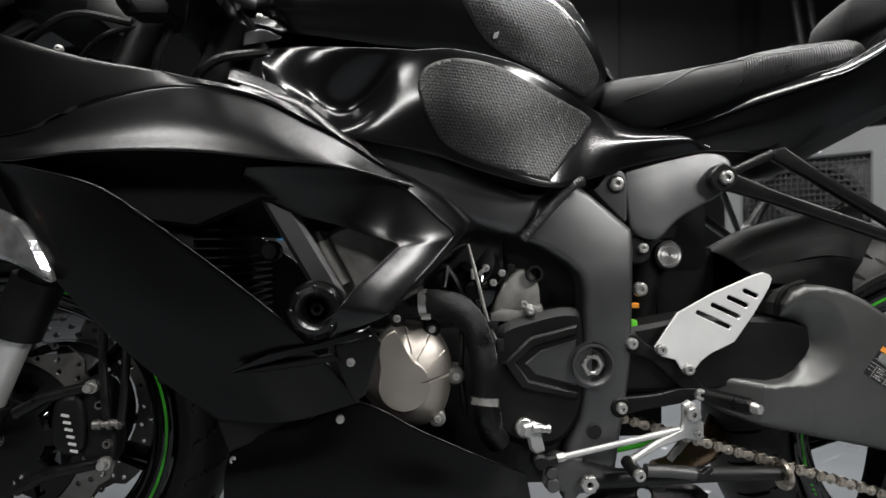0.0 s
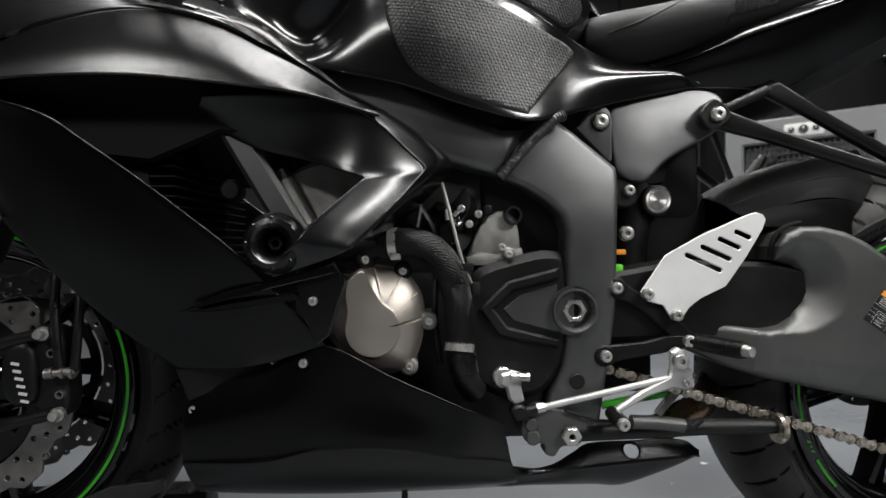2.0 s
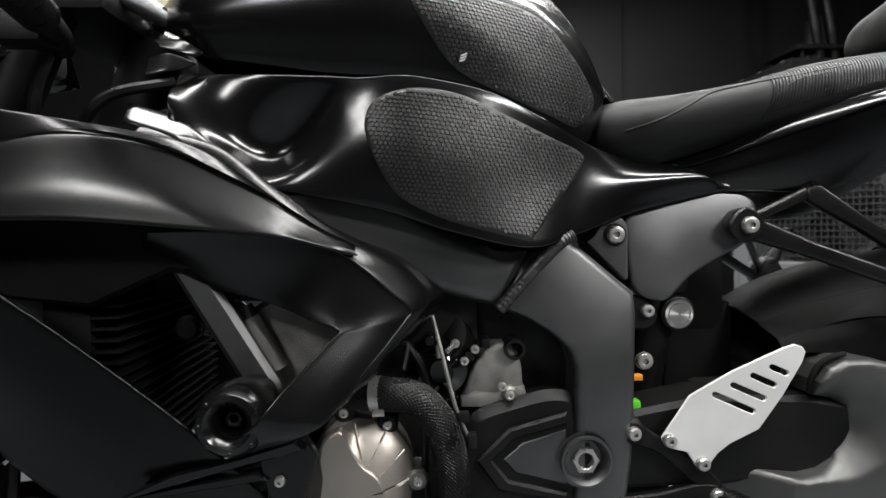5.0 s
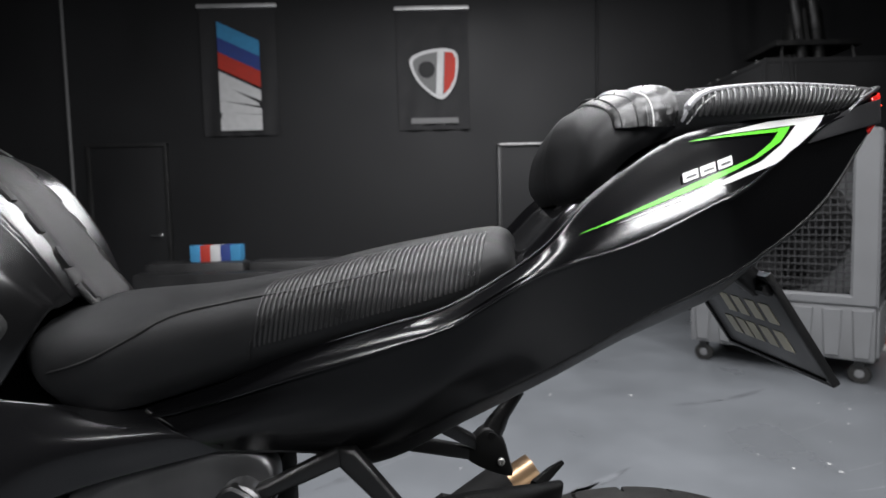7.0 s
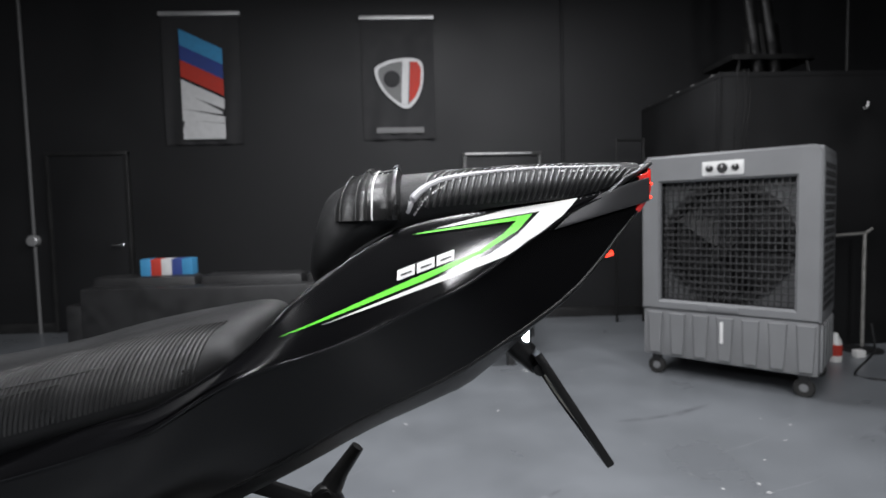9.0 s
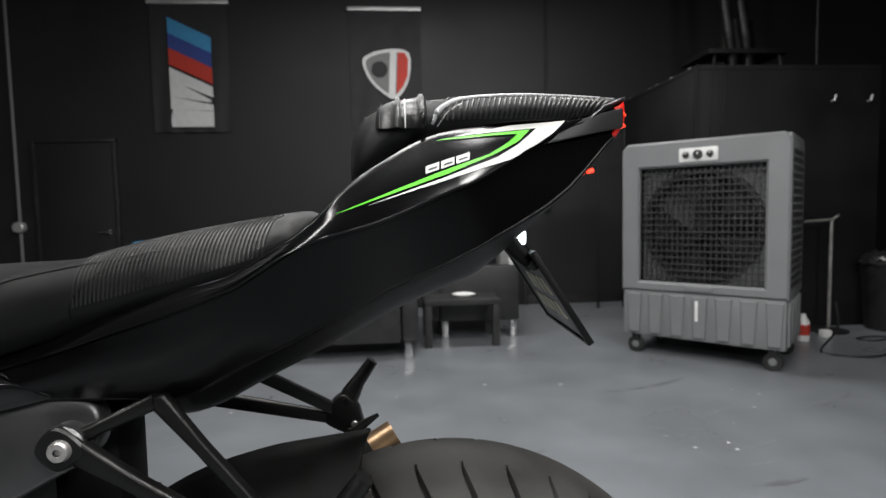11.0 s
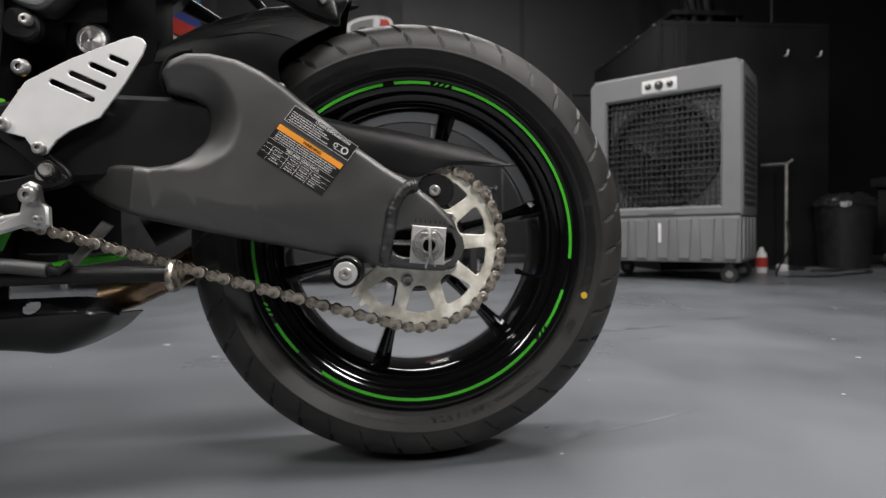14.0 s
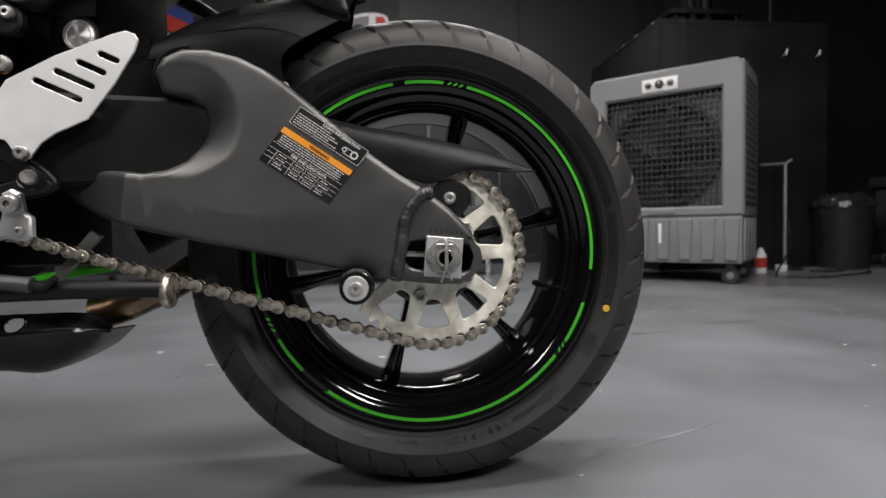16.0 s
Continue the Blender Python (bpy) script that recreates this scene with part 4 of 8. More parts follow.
# the lower flank falls away from a soft crease with its apex under the fork opening
for (xa, za), (xb, zb) in (((-0.227, 0.368), (-0.075, 0.320)), ((-0.227, 0.368), (-0.36, 0.362))):
    bmesh.ops.bisect_plane(arm_bm, geom=arm_bm.verts[:] + arm_bm.edges[:] + arm_bm.faces[:], plane_co=(xa, 0, za), plane_no=(-(zb - za), 0, xb - xa), dist=1e-5)
for v in arm_bm.verts:
    x, z = v.co.x, v.co.z
    line = 0.368 + (x + 0.227) * (-0.316 if x > -0.227 else 0.045)
    if v.co.y < -0.10 and z < line - 1e-4:
        v.co.y += min(0.55 * (line - z), 0.03)
# the front end bends inwards from a joint ahead of the fork opening
bmesh.ops.bisect_plane(arm_bm, geom=arm_bm.verts[:] + arm_bm.edges[:] + arm_bm.faces[:], plane_co=(-0.383, 0, 0), plane_no=(1, 0, -0.12), dist=1e-5)
for v in arm_bm.verts:
    bend = -0.383 - v.co.x + 0.12 * v.co.z
    if v.co.y < -0.10 and bend > 1e-4:
        v.co.y += min(0.6 * bend, 0.05)
# the fork opening is scooped out towards its edge, widest at its back
MOUTH = [(-0.330, 0.414, 0.002), (-0.300, 0.416, 0.006), (-0.275, 0.428, 0.022), (-0.262, 0.447, 0.040), (-0.256, 0.468, 0.045), (-0.259, 0.487, 0.042), (-0.272, 0.498, 0.036), (-0.296, 0.504, 0.024)]
MOUTH = [tuple(q) for q in spline(MOUTH, 50)]
for k in range(43):
    bmesh.ops.bisect_plane(arm_bm, geom=arm_bm.verts[:] + arm_bm.edges[:] + arm_bm.faces[:], plane_co=(-0.335 + 0.0035 * k, 0, 0), plane_no=(1, 0, 0), dist=1e-5)
    bmesh.ops.bisect_plane(arm_bm, geom=arm_bm.verts[:] + arm_bm.edges[:] + arm_bm.faces[:], plane_co=(0, 0, 0.405 + 0.0035 * k), plane_no=(0, 0, 1), dist=1e-5)
for v in arm_bm.verts:
    if v.co.y > -0.105 or v.co.x > -0.19:
        continue
    q, near = Vector((v.co.x, v.co.z)), (1.0, 0.01)
    for (xa, za, wa), (xb, zb, wb) in zip(MOUTH, MOUTH[1:]):
        a, b = Vector((xa, za)), Vector((xb, zb))
        f = max(0.0, min(1.0, (q - a).dot(b - a) / (b - a).length_squared))
        near = min(near, ((q - a.lerp(b, f)).length, wa + (wb - wa) * f))
    if near[0] < near[1]:
        v.co.y += 0.62 * near[1] * (1 - near[0] / near[1]) ** 1.35
arm = part("swingarm", arm_bm, ARM, bike, "grey coated aluminium swingarm with weld seam", smooth=30)
part("horn_bead", bar([(-0.268, -0.128, 0.552), (-0.283, -0.128, 0.549), (-0.297, -0.126, 0.540), (-0.305, -0.124, 0.523), (-0.304, -0.120, 0.506)], 0.0032, 8, 20), GROOVE, arm, "dark band along the horn's edge")
SWI = [(-0.60, 0.475), (-0.42, 0.505), (-0.30, 0.50), (-0.25, 0.49), (-0.24, 0.415), (-0.30, 0.405), (-0.40, 0.40), (-0.60, 0.40)]
part("pivot_beam", plate(SWI, -0.117, -0.05, 0.006), PLASTIC, arm, "dark inner pivot beam")
part("weld_seam", tube(bmesh.new(), [(-0.003, -0.139, 0.389), (-0.014, -0.141, 0.387), (-0.026, -0.141, 0.374), (-0.034, -0.141, 0.355), (-0.038, -0.141, 0.33), (-0.044, -0.141, 0.300), (-0.046, -0.139, 0.290)], [0.0072 + 0.0004 * math.sin(2.1 * k) + 0.0003 * math.sin(0.7 * k) for k in range(60)], 12, True, 60), WELD, arm)
part("paint_chip", plate([(-0.077, 0.328), (-0.072, 0.331), (-0.069, 0.3285), (-0.072, 0.3278)], -0.1345, -0.120, 0.0002), WHITE, arm, smooth=0)
# near-black plate behind the slot, drawn for the dark inside it
part("slot_back", plate(slot2(-0.020, 0.3175, 0.030, 0.3135, 0.0175), -0.122, -0.112, 0.001), GROOVE, arm)
part("swingarm", plate(SW, 0.062, 0.135, 0.008), ARM, bike)
part("crossmember", boxed(-0.40, -0.31, -0.08, 0.08, 0.40, 0.50, bevel=0.012), ARM, arm)
part("adjuster_block", plate([(-0.014, 0.294), (0.028, 0.290), (0.032, 0.336), (-0.010, 0.340)], -0.147, -0.139, 0.001), ALU, arm, "aluminium chain adjuster block")
part("axle_washer", lathe(bmesh.new(), [(0.0095, -0.149), (0.0200, -0.149), (0.0206, -0.147)], (0.009, 0, 0.315), seg=32), STEEL, arm)
nut(0.009, -0.149, 0.315, 0.0182, 0.010, 0.0102, arm, STEEL, name="axle_nut")
part("axle", lathe(bmesh.new(), [(0.0078, -0.148), (0.0078, -0.164), (0.0096, -0.164), (0.0102, -0.162), (0.0095, 0.14), (0, 0.14)], (0.009, 0, 0.315), seg=24), STEEL, arm)
# near-black disc painted in for the dark of the hollow axle
part("axle_bore_disc", disc_part(0.0073, -0.1515, -0.147, (0.009, 0, 0.315), 20, 0.0005), GROOVE, arm)
part("split_pin", bar([(0.009, -0.160, 0.337), (0.0095, -0.165, 0.330), (0.009, -0.165, 0.303), (0.004, -0.160, 0.288)], 0.0013, 6), STEEL, arm)
part("split_pin", bar([(0.0105, -0.160, 0.337), (0.011, -0.165, 0.330), (0.0105, -0.165, 0.303), (0.016, -0.160, 0.290)], 0.0013, 6), STEEL, arm)
part("adjuster_screw", bar([(-0.034, -0.128, 0.319), (-0.010, -0.128, 0.318)], 0.0035, 10), STEEL, arm)
for k in range(7):
    part("scale_mark", boxed(-0.006 + k * 0.006, -0.005 + k * 0.006, -0.1418, -0.1405, 0.3435 - k * 0.0006, 0.3475 - k * 0.0006), DARK, arm)
spool = part("stand_spool", lathe(bmesh.new(), [(0.006, -0.168), (0.0130, -0.168), (0.0140, -0.1665), (0.0140, -0.160), (0, -0.160)], (-0.090, 0, 0.284), seg=28), ALU, arm, "aluminium paddock stand spool")
part("spool_ring", lathe(bmesh.new(), [(0.0141, -0.1655), (0.0172, -0.1655), (0.0180, -0.164), (0.0180, -0.160), (0.011, -0.156), (0.011, -0.148), (0.0178, -0.144), (0.0178, -0.139), (0, -0.139)], (-0.090, 0, 0.284), seg=28), PUCK, spool)
bolt(-0.090, -0.164, 0.284, arm, BOLT)
part("spool_boss", disc_part(0.02, -0.141, -0.10, (-0.090, 0, 0.284), 24, 0.003), DARK, arm)
bolt(0.021, -0.109, 0.384, arm, BOLT)
part("chain_guide", plate(smooth2([(0.0, 0.376), (0.004, 0.40), (0.026, 0.406), (0.045, 0.395), (0.043, 0.372), (0.02, 0.36)], 20), -0.112, -0.104, 0.002), PLASTIC, arm)
GU = [(-0.15, -0.085, 0.49), (-0.083, -0.088, 0.474), (-0.028, -0.09, 0.465), (0.049, -0.09, 0.448), (0.095, -0.09, 0.434), (0.130, -0.088, 0.420)]
GM = [(-0.15, -0.11, 0.478), (-0.083, -0.112, 0.46), (-0.028, -0.112, 0.448), (0.03, -0.112, 0.434), (0.08, -0.11, 0.424), (0.128, -0.1, 0.418)]
GL = [(-0.15, -0.112, 0.43), (-0.09, -0.114, 0.42), (-0.028, -0.114, 0.408), (0.0, -0.114, 0.402), (0.04, -0.113, 0.416), (0.1, -0.108, 0.417)]
part("chain_guard", sheet([GU, GM, GL], 30, 10, 0.002), PLASTIC, bike, "black plastic chain guard")

# warning labels on the swingarm
LU = Vector((0.832, -0.555))
LV = Vector((-0.609, -0.793))


def on_label(u, v):
    q = Vector((-0.147, 0.485)) + LU * u + LV * v
    return q.x, q.y


def quad2(u0, u1, v0, v1):
    return [on_label(u0, v0), on_label(u1, v0), on_label(u1, v1), on_label(u0, v1)]


lab = part("chain_label", plate(quad2(0, 0.0885, 0.0, 0.0215), -0.1418, -0.1408, 0.0003), LABEL, arm, "black chain information label")
lab2 = part("tyre_label", plate(quad2(-0.002, 0.0885, 0.0275, 0.074), -0.1418, -0.1408, 0.0003), LABEL, arm, "black and orange warning label")
TURN = 34.0


def stripe(u0, u1, v0, v1, material, parent, name="print"):
    return part(name, plate(quad2(u0, u1, v0, v1), -0.14205, -0.1416, 0.0001), material, parent, smooth=0)


rl = random.Random(3)


def dashes(u0, u1, v, parent):
    """A line of small print that is too fine to read: one part of short bars."""
    bm = bmesh.new()
    u = u0
    while u < u1:
        w = rl.uniform(0.0010, 0.0042)
        plate(quad2(u, min(u + w, u1), v, v + 0.00105), -0.14205, -0.1416, 0.0001, bm=bm)
        u += w + 0.0008
    part("print", bm, PRINT, parent, smooth=0)


stripe(-0.001, 0.0875, 0.0283, 0.0355, ORANGE, lab2, "orange_band")
on_side(letters("CHAIN INFORMATION", 0.0047, 0.0001, bold=0.00014), "print", PRINT, lab, *(lambda q: (q[0], -0.1422, q[1]))(on_label(0.055, 0.0034)), TURN)
on_side(letters("WARNING", 0.0052, 0.0001, bold=0.00015), "print", LABEL, lab2, *(lambda q: (q[0], -0.1422, q[1]))(on_label(0.046, 0.032)), TURN)
on_side(letters("TIRE AND LOAD DATA", 0.0044, 0.0001, bold=0.00014), "print", PRINT, lab2, *(lambda q: (q[0], -0.1422, q[1]))(on_label(0.046, 0.0515)), TURN)
for row in range(5):
    dashes(0.003, rl.uniform(0.040, 0.058), 0.0067 + row * 0.0028, lab)
for row in range(4):
    dashes(0.003, rl.uniform(0.07, 0.085), 0.0370 + row * 0.0027, lab2)
for u0, u1, v0, v1 in ((-0.001, 0.0875, 0.0482, 0.0486), (-0.001, 0.0875, 0.0546, 0.055), (-0.001, 0.0875, 0.0602, 0.0605), (-0.001, 0.0875, 0.0655, 0.0658), (0.009, 0.0094, 0.055, 0.0735), (0.03, 0.0304, 0.055, 0.0735), (0.046, 0.0464, 0.055, 0.0735), (0.062, 0.0624, 0.055, 0.0735)):
    stripe(u0, u1, v0, v1, PRINT, lab2)
for col in (0.0125, 0.033, 0.049, 0.066):
    for v in (0.057, 0.0622, 0.0674, 0.0704):
        dashes(col, col + rl.uniform(0.008, 0.013), v, lab2)
for u, r in ((0.066, 0.0028), (0.0785, 0.0046)):
    q = on_label(u, 0.0135)
    part("print", plate(circle2(*q, r, 20), -0.14205, -0.1416, 0.0001, [circle2(*q, r * 0.6, 16)]), PRINT, lab, smooth=0)
for v in (0.0102, 0.0172):
    stripe(0.066, 0.0785, v, v + 0.0008, PRINT, lab)
for a in ((0, 0.0885, 0, 0.0005), (0, 0.0885, 0.021, 0.0215), (0, 0.0005, 0, 0.0215), (0.088, 0.0885, 0, 0.0215)):
    stripe(*a, PRINT, lab)

# ---- frame ----
SP = [(-0.99, 0.775), (-0.938, 0.757), (-0.86, 0.757), (-0.80, 0.748), (-0.72, 0.704), (-0.66, 0.676), (-0.628, 0.676), (-0.660, 0.615), (-0.70, 0.623), (-0.745, 0.635), (-0.79, 0.655), (-0.836, 0.682), (-0.90, 0.715), (-0.97, 0.74)]
PP = [(-0.632, 0.680), (-0.610, 0.689), (-0.586, 0.692), (-0.565, 0.677), (-0.508, 0.627), (-0.507, 0.60), (-0.512, 0.515), (-0.514, 0.44), (-0.519, 0.40), (-0.528, 0.34), (-0.535, 0.29), (-0.560, 0.278), (-0.60, 0.278), (-0.610, 0.30), (-0.602, 0.335), (-0.586, 0.37), (-0.581, 0.40), (-0.580, 0.47), (-0.579, 0.545), (-0.585, 0.565), (-0.602, 0.582), (-0.63, 0.60), (-0.664, 0.614)]
fr = part("frame", plate(SP, -0.129, -0.075, 0.017, seg=5), FRAME, bike, "dark grey aluminium frame with weld seam")
def lean(bm, z0, up, down):
    """Tips a plate's near face back above z0 and below it."""
    for v in bm.verts:
        if v.co.y < -0.06:
            v.co.y += (v.co.z - z0) * up if v.co.z > z0 else (z0 - v.co.z) * down
    return bm


pp_bm = plate(PP, -0.134, -0.08, 0.010, [circle2(-0.570, 0.443, 0.0225, 28)], seg=4)
bmesh.ops.bisect_plane(pp_bm, geom=pp_bm.verts[:] + pp_bm.edges[:] + pp_bm.faces[:], plane_co=(0, 0, 0.545), plane_no=(0.25, 0, 1), dist=1e-5)
part("pivot_plate", lean(pp_bm, 0.545, 0.16, 0.035), FRAME, fr)
part("weld_seam", tube(bmesh.new(), [(-0.580, -0.128, 0.692), (-0.597, -0.130, 0.684), (-0.625, -0.130, 0.656), (-0.645, -0.130, 0.634), (-0.664, -0.129, 0.613)], [0.0070 + 0.0005 * math.sin(2.1 * k) + 0.0003 * math.sin(0.6 * k) for k in range(60)], 12, True, 60), WELD, fr)
part("pivot_recess", lathe(bmesh.new(), [(0, -0.117), (0.020, -0.117), (0.0235, -0.128), (0.026, -0.1318), (0.0285, -0.1315), (0.029, -0.128)], (-0.570, -0.007, 0.443), seg=36), FRAME, fr)
nut(-0.570, -0.123, 0.443, 0.0155, 0.012, 0.0088, fr, name="pivot_nut")
# black discs stand in for the shade inside bore and drain hole
part("pivot_bore_disc", disc_part(0.0088, -0.126, -0.118, (-0.570, 0, 0.443), 20, 0.0005), DARK, fr)
part("drain_hole_disc", disc_part(0.010, -0.1318, -0.1300, (-0.567, 0, 0.352), 20, 0.0006), DARK, fr)
for s in (1,):
    part("frame", plate(SP, 0.075, 0.127, 0.012), FRAME, bike)
    part("pivot_plate", plate(PP, 0.08, 0.131, 0.009), FRAME, fr)
# brackets round the sub-frame
BRACKET = mat("grey_bracket_coat", (0.075, 0.075, 0.075), 0.42, 0.3, 0.12, 12, 0.12, 1600, 0.05)
part("seat_bracket", plate([(-0.553, 0.684), (-0.545, 0.690), (-0.538, 0.700), (-0.533, 0.708), (-0.527, 0.712), (-0.519, 0.7135), (-0.511, 0.711), (-0.506, 0.705), (-0.504, 0.695), (-0.504, 0.642), (-0.506, 0.638), (-0.510, 0.641)], -0.091, -0.070, 0.002, seg=2), BRACKET, bike, "grey triangular seat bracket")
bolt(-0.520, -0.091, 0.692, bike, BIGBOLT)
part("washer", lathe(bmesh.new(), [(0.009, -0.093), (0.013, -0.093), (0.0135, -0.090)], (-0.520, 0, 0.692), seg=24), DARK, bike)
SUB = [(-0.505, 0.712), (-0.47, 0.728), (-0.43, 0.738), (-0.39, 0.744), (-0.358, 0.742), (-0.338, 0.726), (-0.340, 0.695), (-0.358, 0.676), (-0.390, 0.660), (-0.425, 0.640), (-0.452, 0.615), (-0.468, 0.612), (-0.492, 0.622), (-0.50, 0.65)]
part("subframe_plate", lean(plate(smooth2(SUB, 56), -0.090, -0.05, 0.006, seg=3), 0.612, 0.13, 0.0), SUBFRAME, bike, "dark cast sub-frame plate")
part("subframe_plate", plate(smooth2(SUB, 40), 0.05, 0.094, 0.010), SUBFRAME, bike)
part("boss", disc_part(0.020, -0.096, -0.07, (-0.362, 0, 0.701), 28, 0.004), SUBFRAME, bike)

bolt(-0.361, -0.096, 0.7005, bike, BIGBOLT)
part("shock_bracket", plate(smooth2([(-0.505, 0.612), (-0.486, 0.618), (-0.468, 0.606), (-0.466, 0.586), (-0.482, 0.576), (-0.507, 0.585)], 26), -0.082, -0.066, 0.003), PLASTIC, bike)
bolt(-0.478, -0.082, 0.600, bike)
bolt(-0.484, -0.085, 0.541, bike, BIGBOLT)
cap = part("preload_cap", lathe(bmesh.new(), [(0, -0.078), (0.0015, -0.078), (0.002, -0.0795), (0.0130, -0.0795), (0.0138, -0.0787), (0.0146, -0.0795), (0.0180, -0.0795), (0.0192, -0.078), (0.0192, -0.03), (0, -0.03)], (-0.421, 0.032, 0.589), seg=36), CAPALU, bike, "brushed aluminium preload cap")
part("cap_ring", lathe(bmesh.new(), [(0.0193, -0.0775), (0.0222, -0.0765), (0.0235, -0.072), (0.0235, -0.03)], (-0.421, 0.032, 0.589), seg=36), DARK, cap)
part("shock_body", bar([(-0.43, -0.01, 0.66), (-0.47, -0.01, 0.42)], 0.028, 20), DARK, bike)
HANGER = mat("black_hanger_coat", (0.005, 0.005, 0.005), 0.33, 0, 0.2, 15, 0.15, 1200, 0.05, spec=0.4)
# passenger peg hangers, flaring out to the folded pegs, both sides
for s, wide, dx in ((-1, 0.154, 0.0), (1, 0.208, -0.014)):
    def hb(p0, p1, w0, w1, name="hanger_arm"):
        d = Vector((p1[0] - p0[0], p1[2] - p0[2])).normalized()
        n = Vector((-d.y, d.x))
        a, b = Vector((p0[0], p0[2])), Vector((p1[0], p1[2]))
        m = a.lerp(b, 0.3)
        wm = w0 * 0.45 + w1 * 0.35
        shape = [tuple(q) for q in (a + n * w0, m + n * wm, b + n * w1, b + d * w1, b - n * w1, m - n * wm, a - n * w0, a - d * w0)]
        bm = plate(shape, -0.006, 0.008, 0.004, seg=3)
        for v in bm.verts:
            v.co.y += s * (p0[1] + (v.co.x - p0[0]) / (p1[0] - p0[0]) * (p1[1] - p0[1]))
        part(name, bm, HANGER, hanger)

    hanger = part("peg_hanger", plate(smooth2([(-0.385, 0.70), (-0.365, 0.722), (-0.34, 0.70), (-0.365, 0.680)], 20), 0.092 * s - 0.006, 0.092 * s + 0.006, 0.002), HANGER, bike, "black passenger footpeg hanger")
    hb((-0.36, 0.086, 0.699), (-0.140 + dx, wide - 0.001, 0.606), 0.014, 0.008)
    hb((-0.276, 0.084, 0.738), (-0.135 + dx, wide - 0.002, 0.618), 0.011, 0.007)
    hb((-0.36, 0.084, 0.704), (-0.282, 0.080, 0.738), 0.008, 0.008)
    kn = plate(smooth2([(-0.154 + dx, 0.606), (-0.142 + dx, 0.632), (-0.122 + dx, 0.644), (-0.104 + dx, 0.628), (-0.096 + dx, 0.602), (-0.092 + dx, 0.578), (-0.115 + dx, 0.582), (-0.138 + dx, 0.592)], 24), -0.013, 0.013, 0.005, seg=2)
    for v in kn.verts:
        v.co.y += wide * s
    part("knuckle", kn, HANGER, hanger)
    part("peg", bar([(-0.122 + dx, (wide + 0.002) * s, 0.626), (-0.112 + dx, (wide + 0.003) * s, 0.644), (-0.102 + dx, (wide + 0.003) * s, 0.660), (-0.080 + dx, (wide + 0.004) * s, 0.690)], [0.0150, 0.0140, 0.0105, 0.0085], 14), HOSE, hanger, "folded passenger footpeg")
    part("peg_pin", bar([(-0.120 + dx, (wide - 0.014) * s, 0.634), (-0.120 + dx, (wide + 0.017) * s, 0.634)], 0.0055, 10), HANGER, hanger)
    bolt(-0.108 + dx, -wide - 0.013 if s < 0 else wide - 0.013, 0.600, hanger, SMALLBOLT)

# rearset, heel guard and gear linkage
HG = [(-0.318, 0.557), (-0.322, 0.563), (-0.331, 0.566), (-0.345, 0.562), (-0.403, 0.538), (-0.452, 0.512), (-0.484, 0.466), (-0.482, 0.459), (-0.474, 0.453), (-0.455, 0.448), (-0.450, 0.440), (-0.444, 0.430), (-0.437, 0.427), (-0.431, 0.430), (-0.420, 0.445), (-0.405, 0.456), (-0.372, 0.471), (-0.344, 0.509), (-0.322, 0.545)]
slots = [slot2(*s, 0.0032) for s in ((-0.423, 0.512, -0.380, 0.492), (-0.402, 0.522, -0.367, 0.506), (-0.379, 0.532, -0.355, 0.521), (-0.357, 0.541, -0.341, 0.534))]
hg = part("heel_guard", plate(HG, -0.134, -0.1305, 0.0008, slots), GUARDALU, bike, "bare aluminium heel guard with four slots")
bolt(-0.476, -0.134, 0.463, hg)
bolt(-0.438, -0.134, 0.435, hg)
RS1 = [(-0.531, 0.471), (-0.524, 0.484), (-0.508, 0.485), (-0.495, 0.472), (-0.455, 0.445), (-0.42, 0.418), (-0.41, 0.402), (-0.425, 0.394), (-0.45, 0.414), (-0.485, 0.445), (-0.515, 0.457)]
RS2 = [(-0.546, 0.384), (-0.536, 0.398), (-0.522, 0.397), (-0.48, 0.400), (-0.44, 0.408), (-0.415, 0.405), (-0.42, 0.392), (-0.46, 0.384), (-0.51, 0.376), (-0.53, 0.369), (-0.543, 0.373)]
rst = part("rearset", plate(smooth2(RS1, 44), -0.127, -0.115, 0.002), PLASTIC, bike, "black rider footpeg bracket")
part("lower_arm", plate(smooth2(RS2, 44), -0.128, -0.116, 0.002), PLASTIC, rst)
for x, z in ((-0.515, 0.471), (-0.530, 0.384)):
    part("boss", disc_part(0.0145, -0.131, -0.112, (x, 0, z), 24, 0.003), PLASTIC, rst)
    bolt(x, -0.131, z, rst)
peg = part("rider_peg", bar([(-0.424, -0.142, 0.404), (-0.418, -0.150, 0.403), (-0.392, -0.205, 0.402)], [0.009, 0.0092, 0.0092], 18), HOSE, rst, "knurled black footpeg")
for k in range(9):
    f = 0.12 + 0.095 * k
    c = Vector((-0.418, -0.150, 0.403)).lerp(Vector((-0.392, -0.205, 0.402)), f)
    r = lathe(bmesh.new(), [(0.0088, -0.0016), (0.0110, -0.0012), (0.0110, 0.0012), (0.0088, 0.0016)], seg=16)
    o = part("knurl", r, HOSE, peg, smooth=0)
    o.matrix_basis = Matrix.Translation(c) @ Matrix.Rotation(radians(-25), 4, "Z")
part("peg_tip", bar([(-0.392, -0.205, 0.402), (-0.388, -0.214, 0.402)], [0.0075, 0.006], 12), STEEL, peg)
bolt(-0.428, -0.146, 0.404, rst)
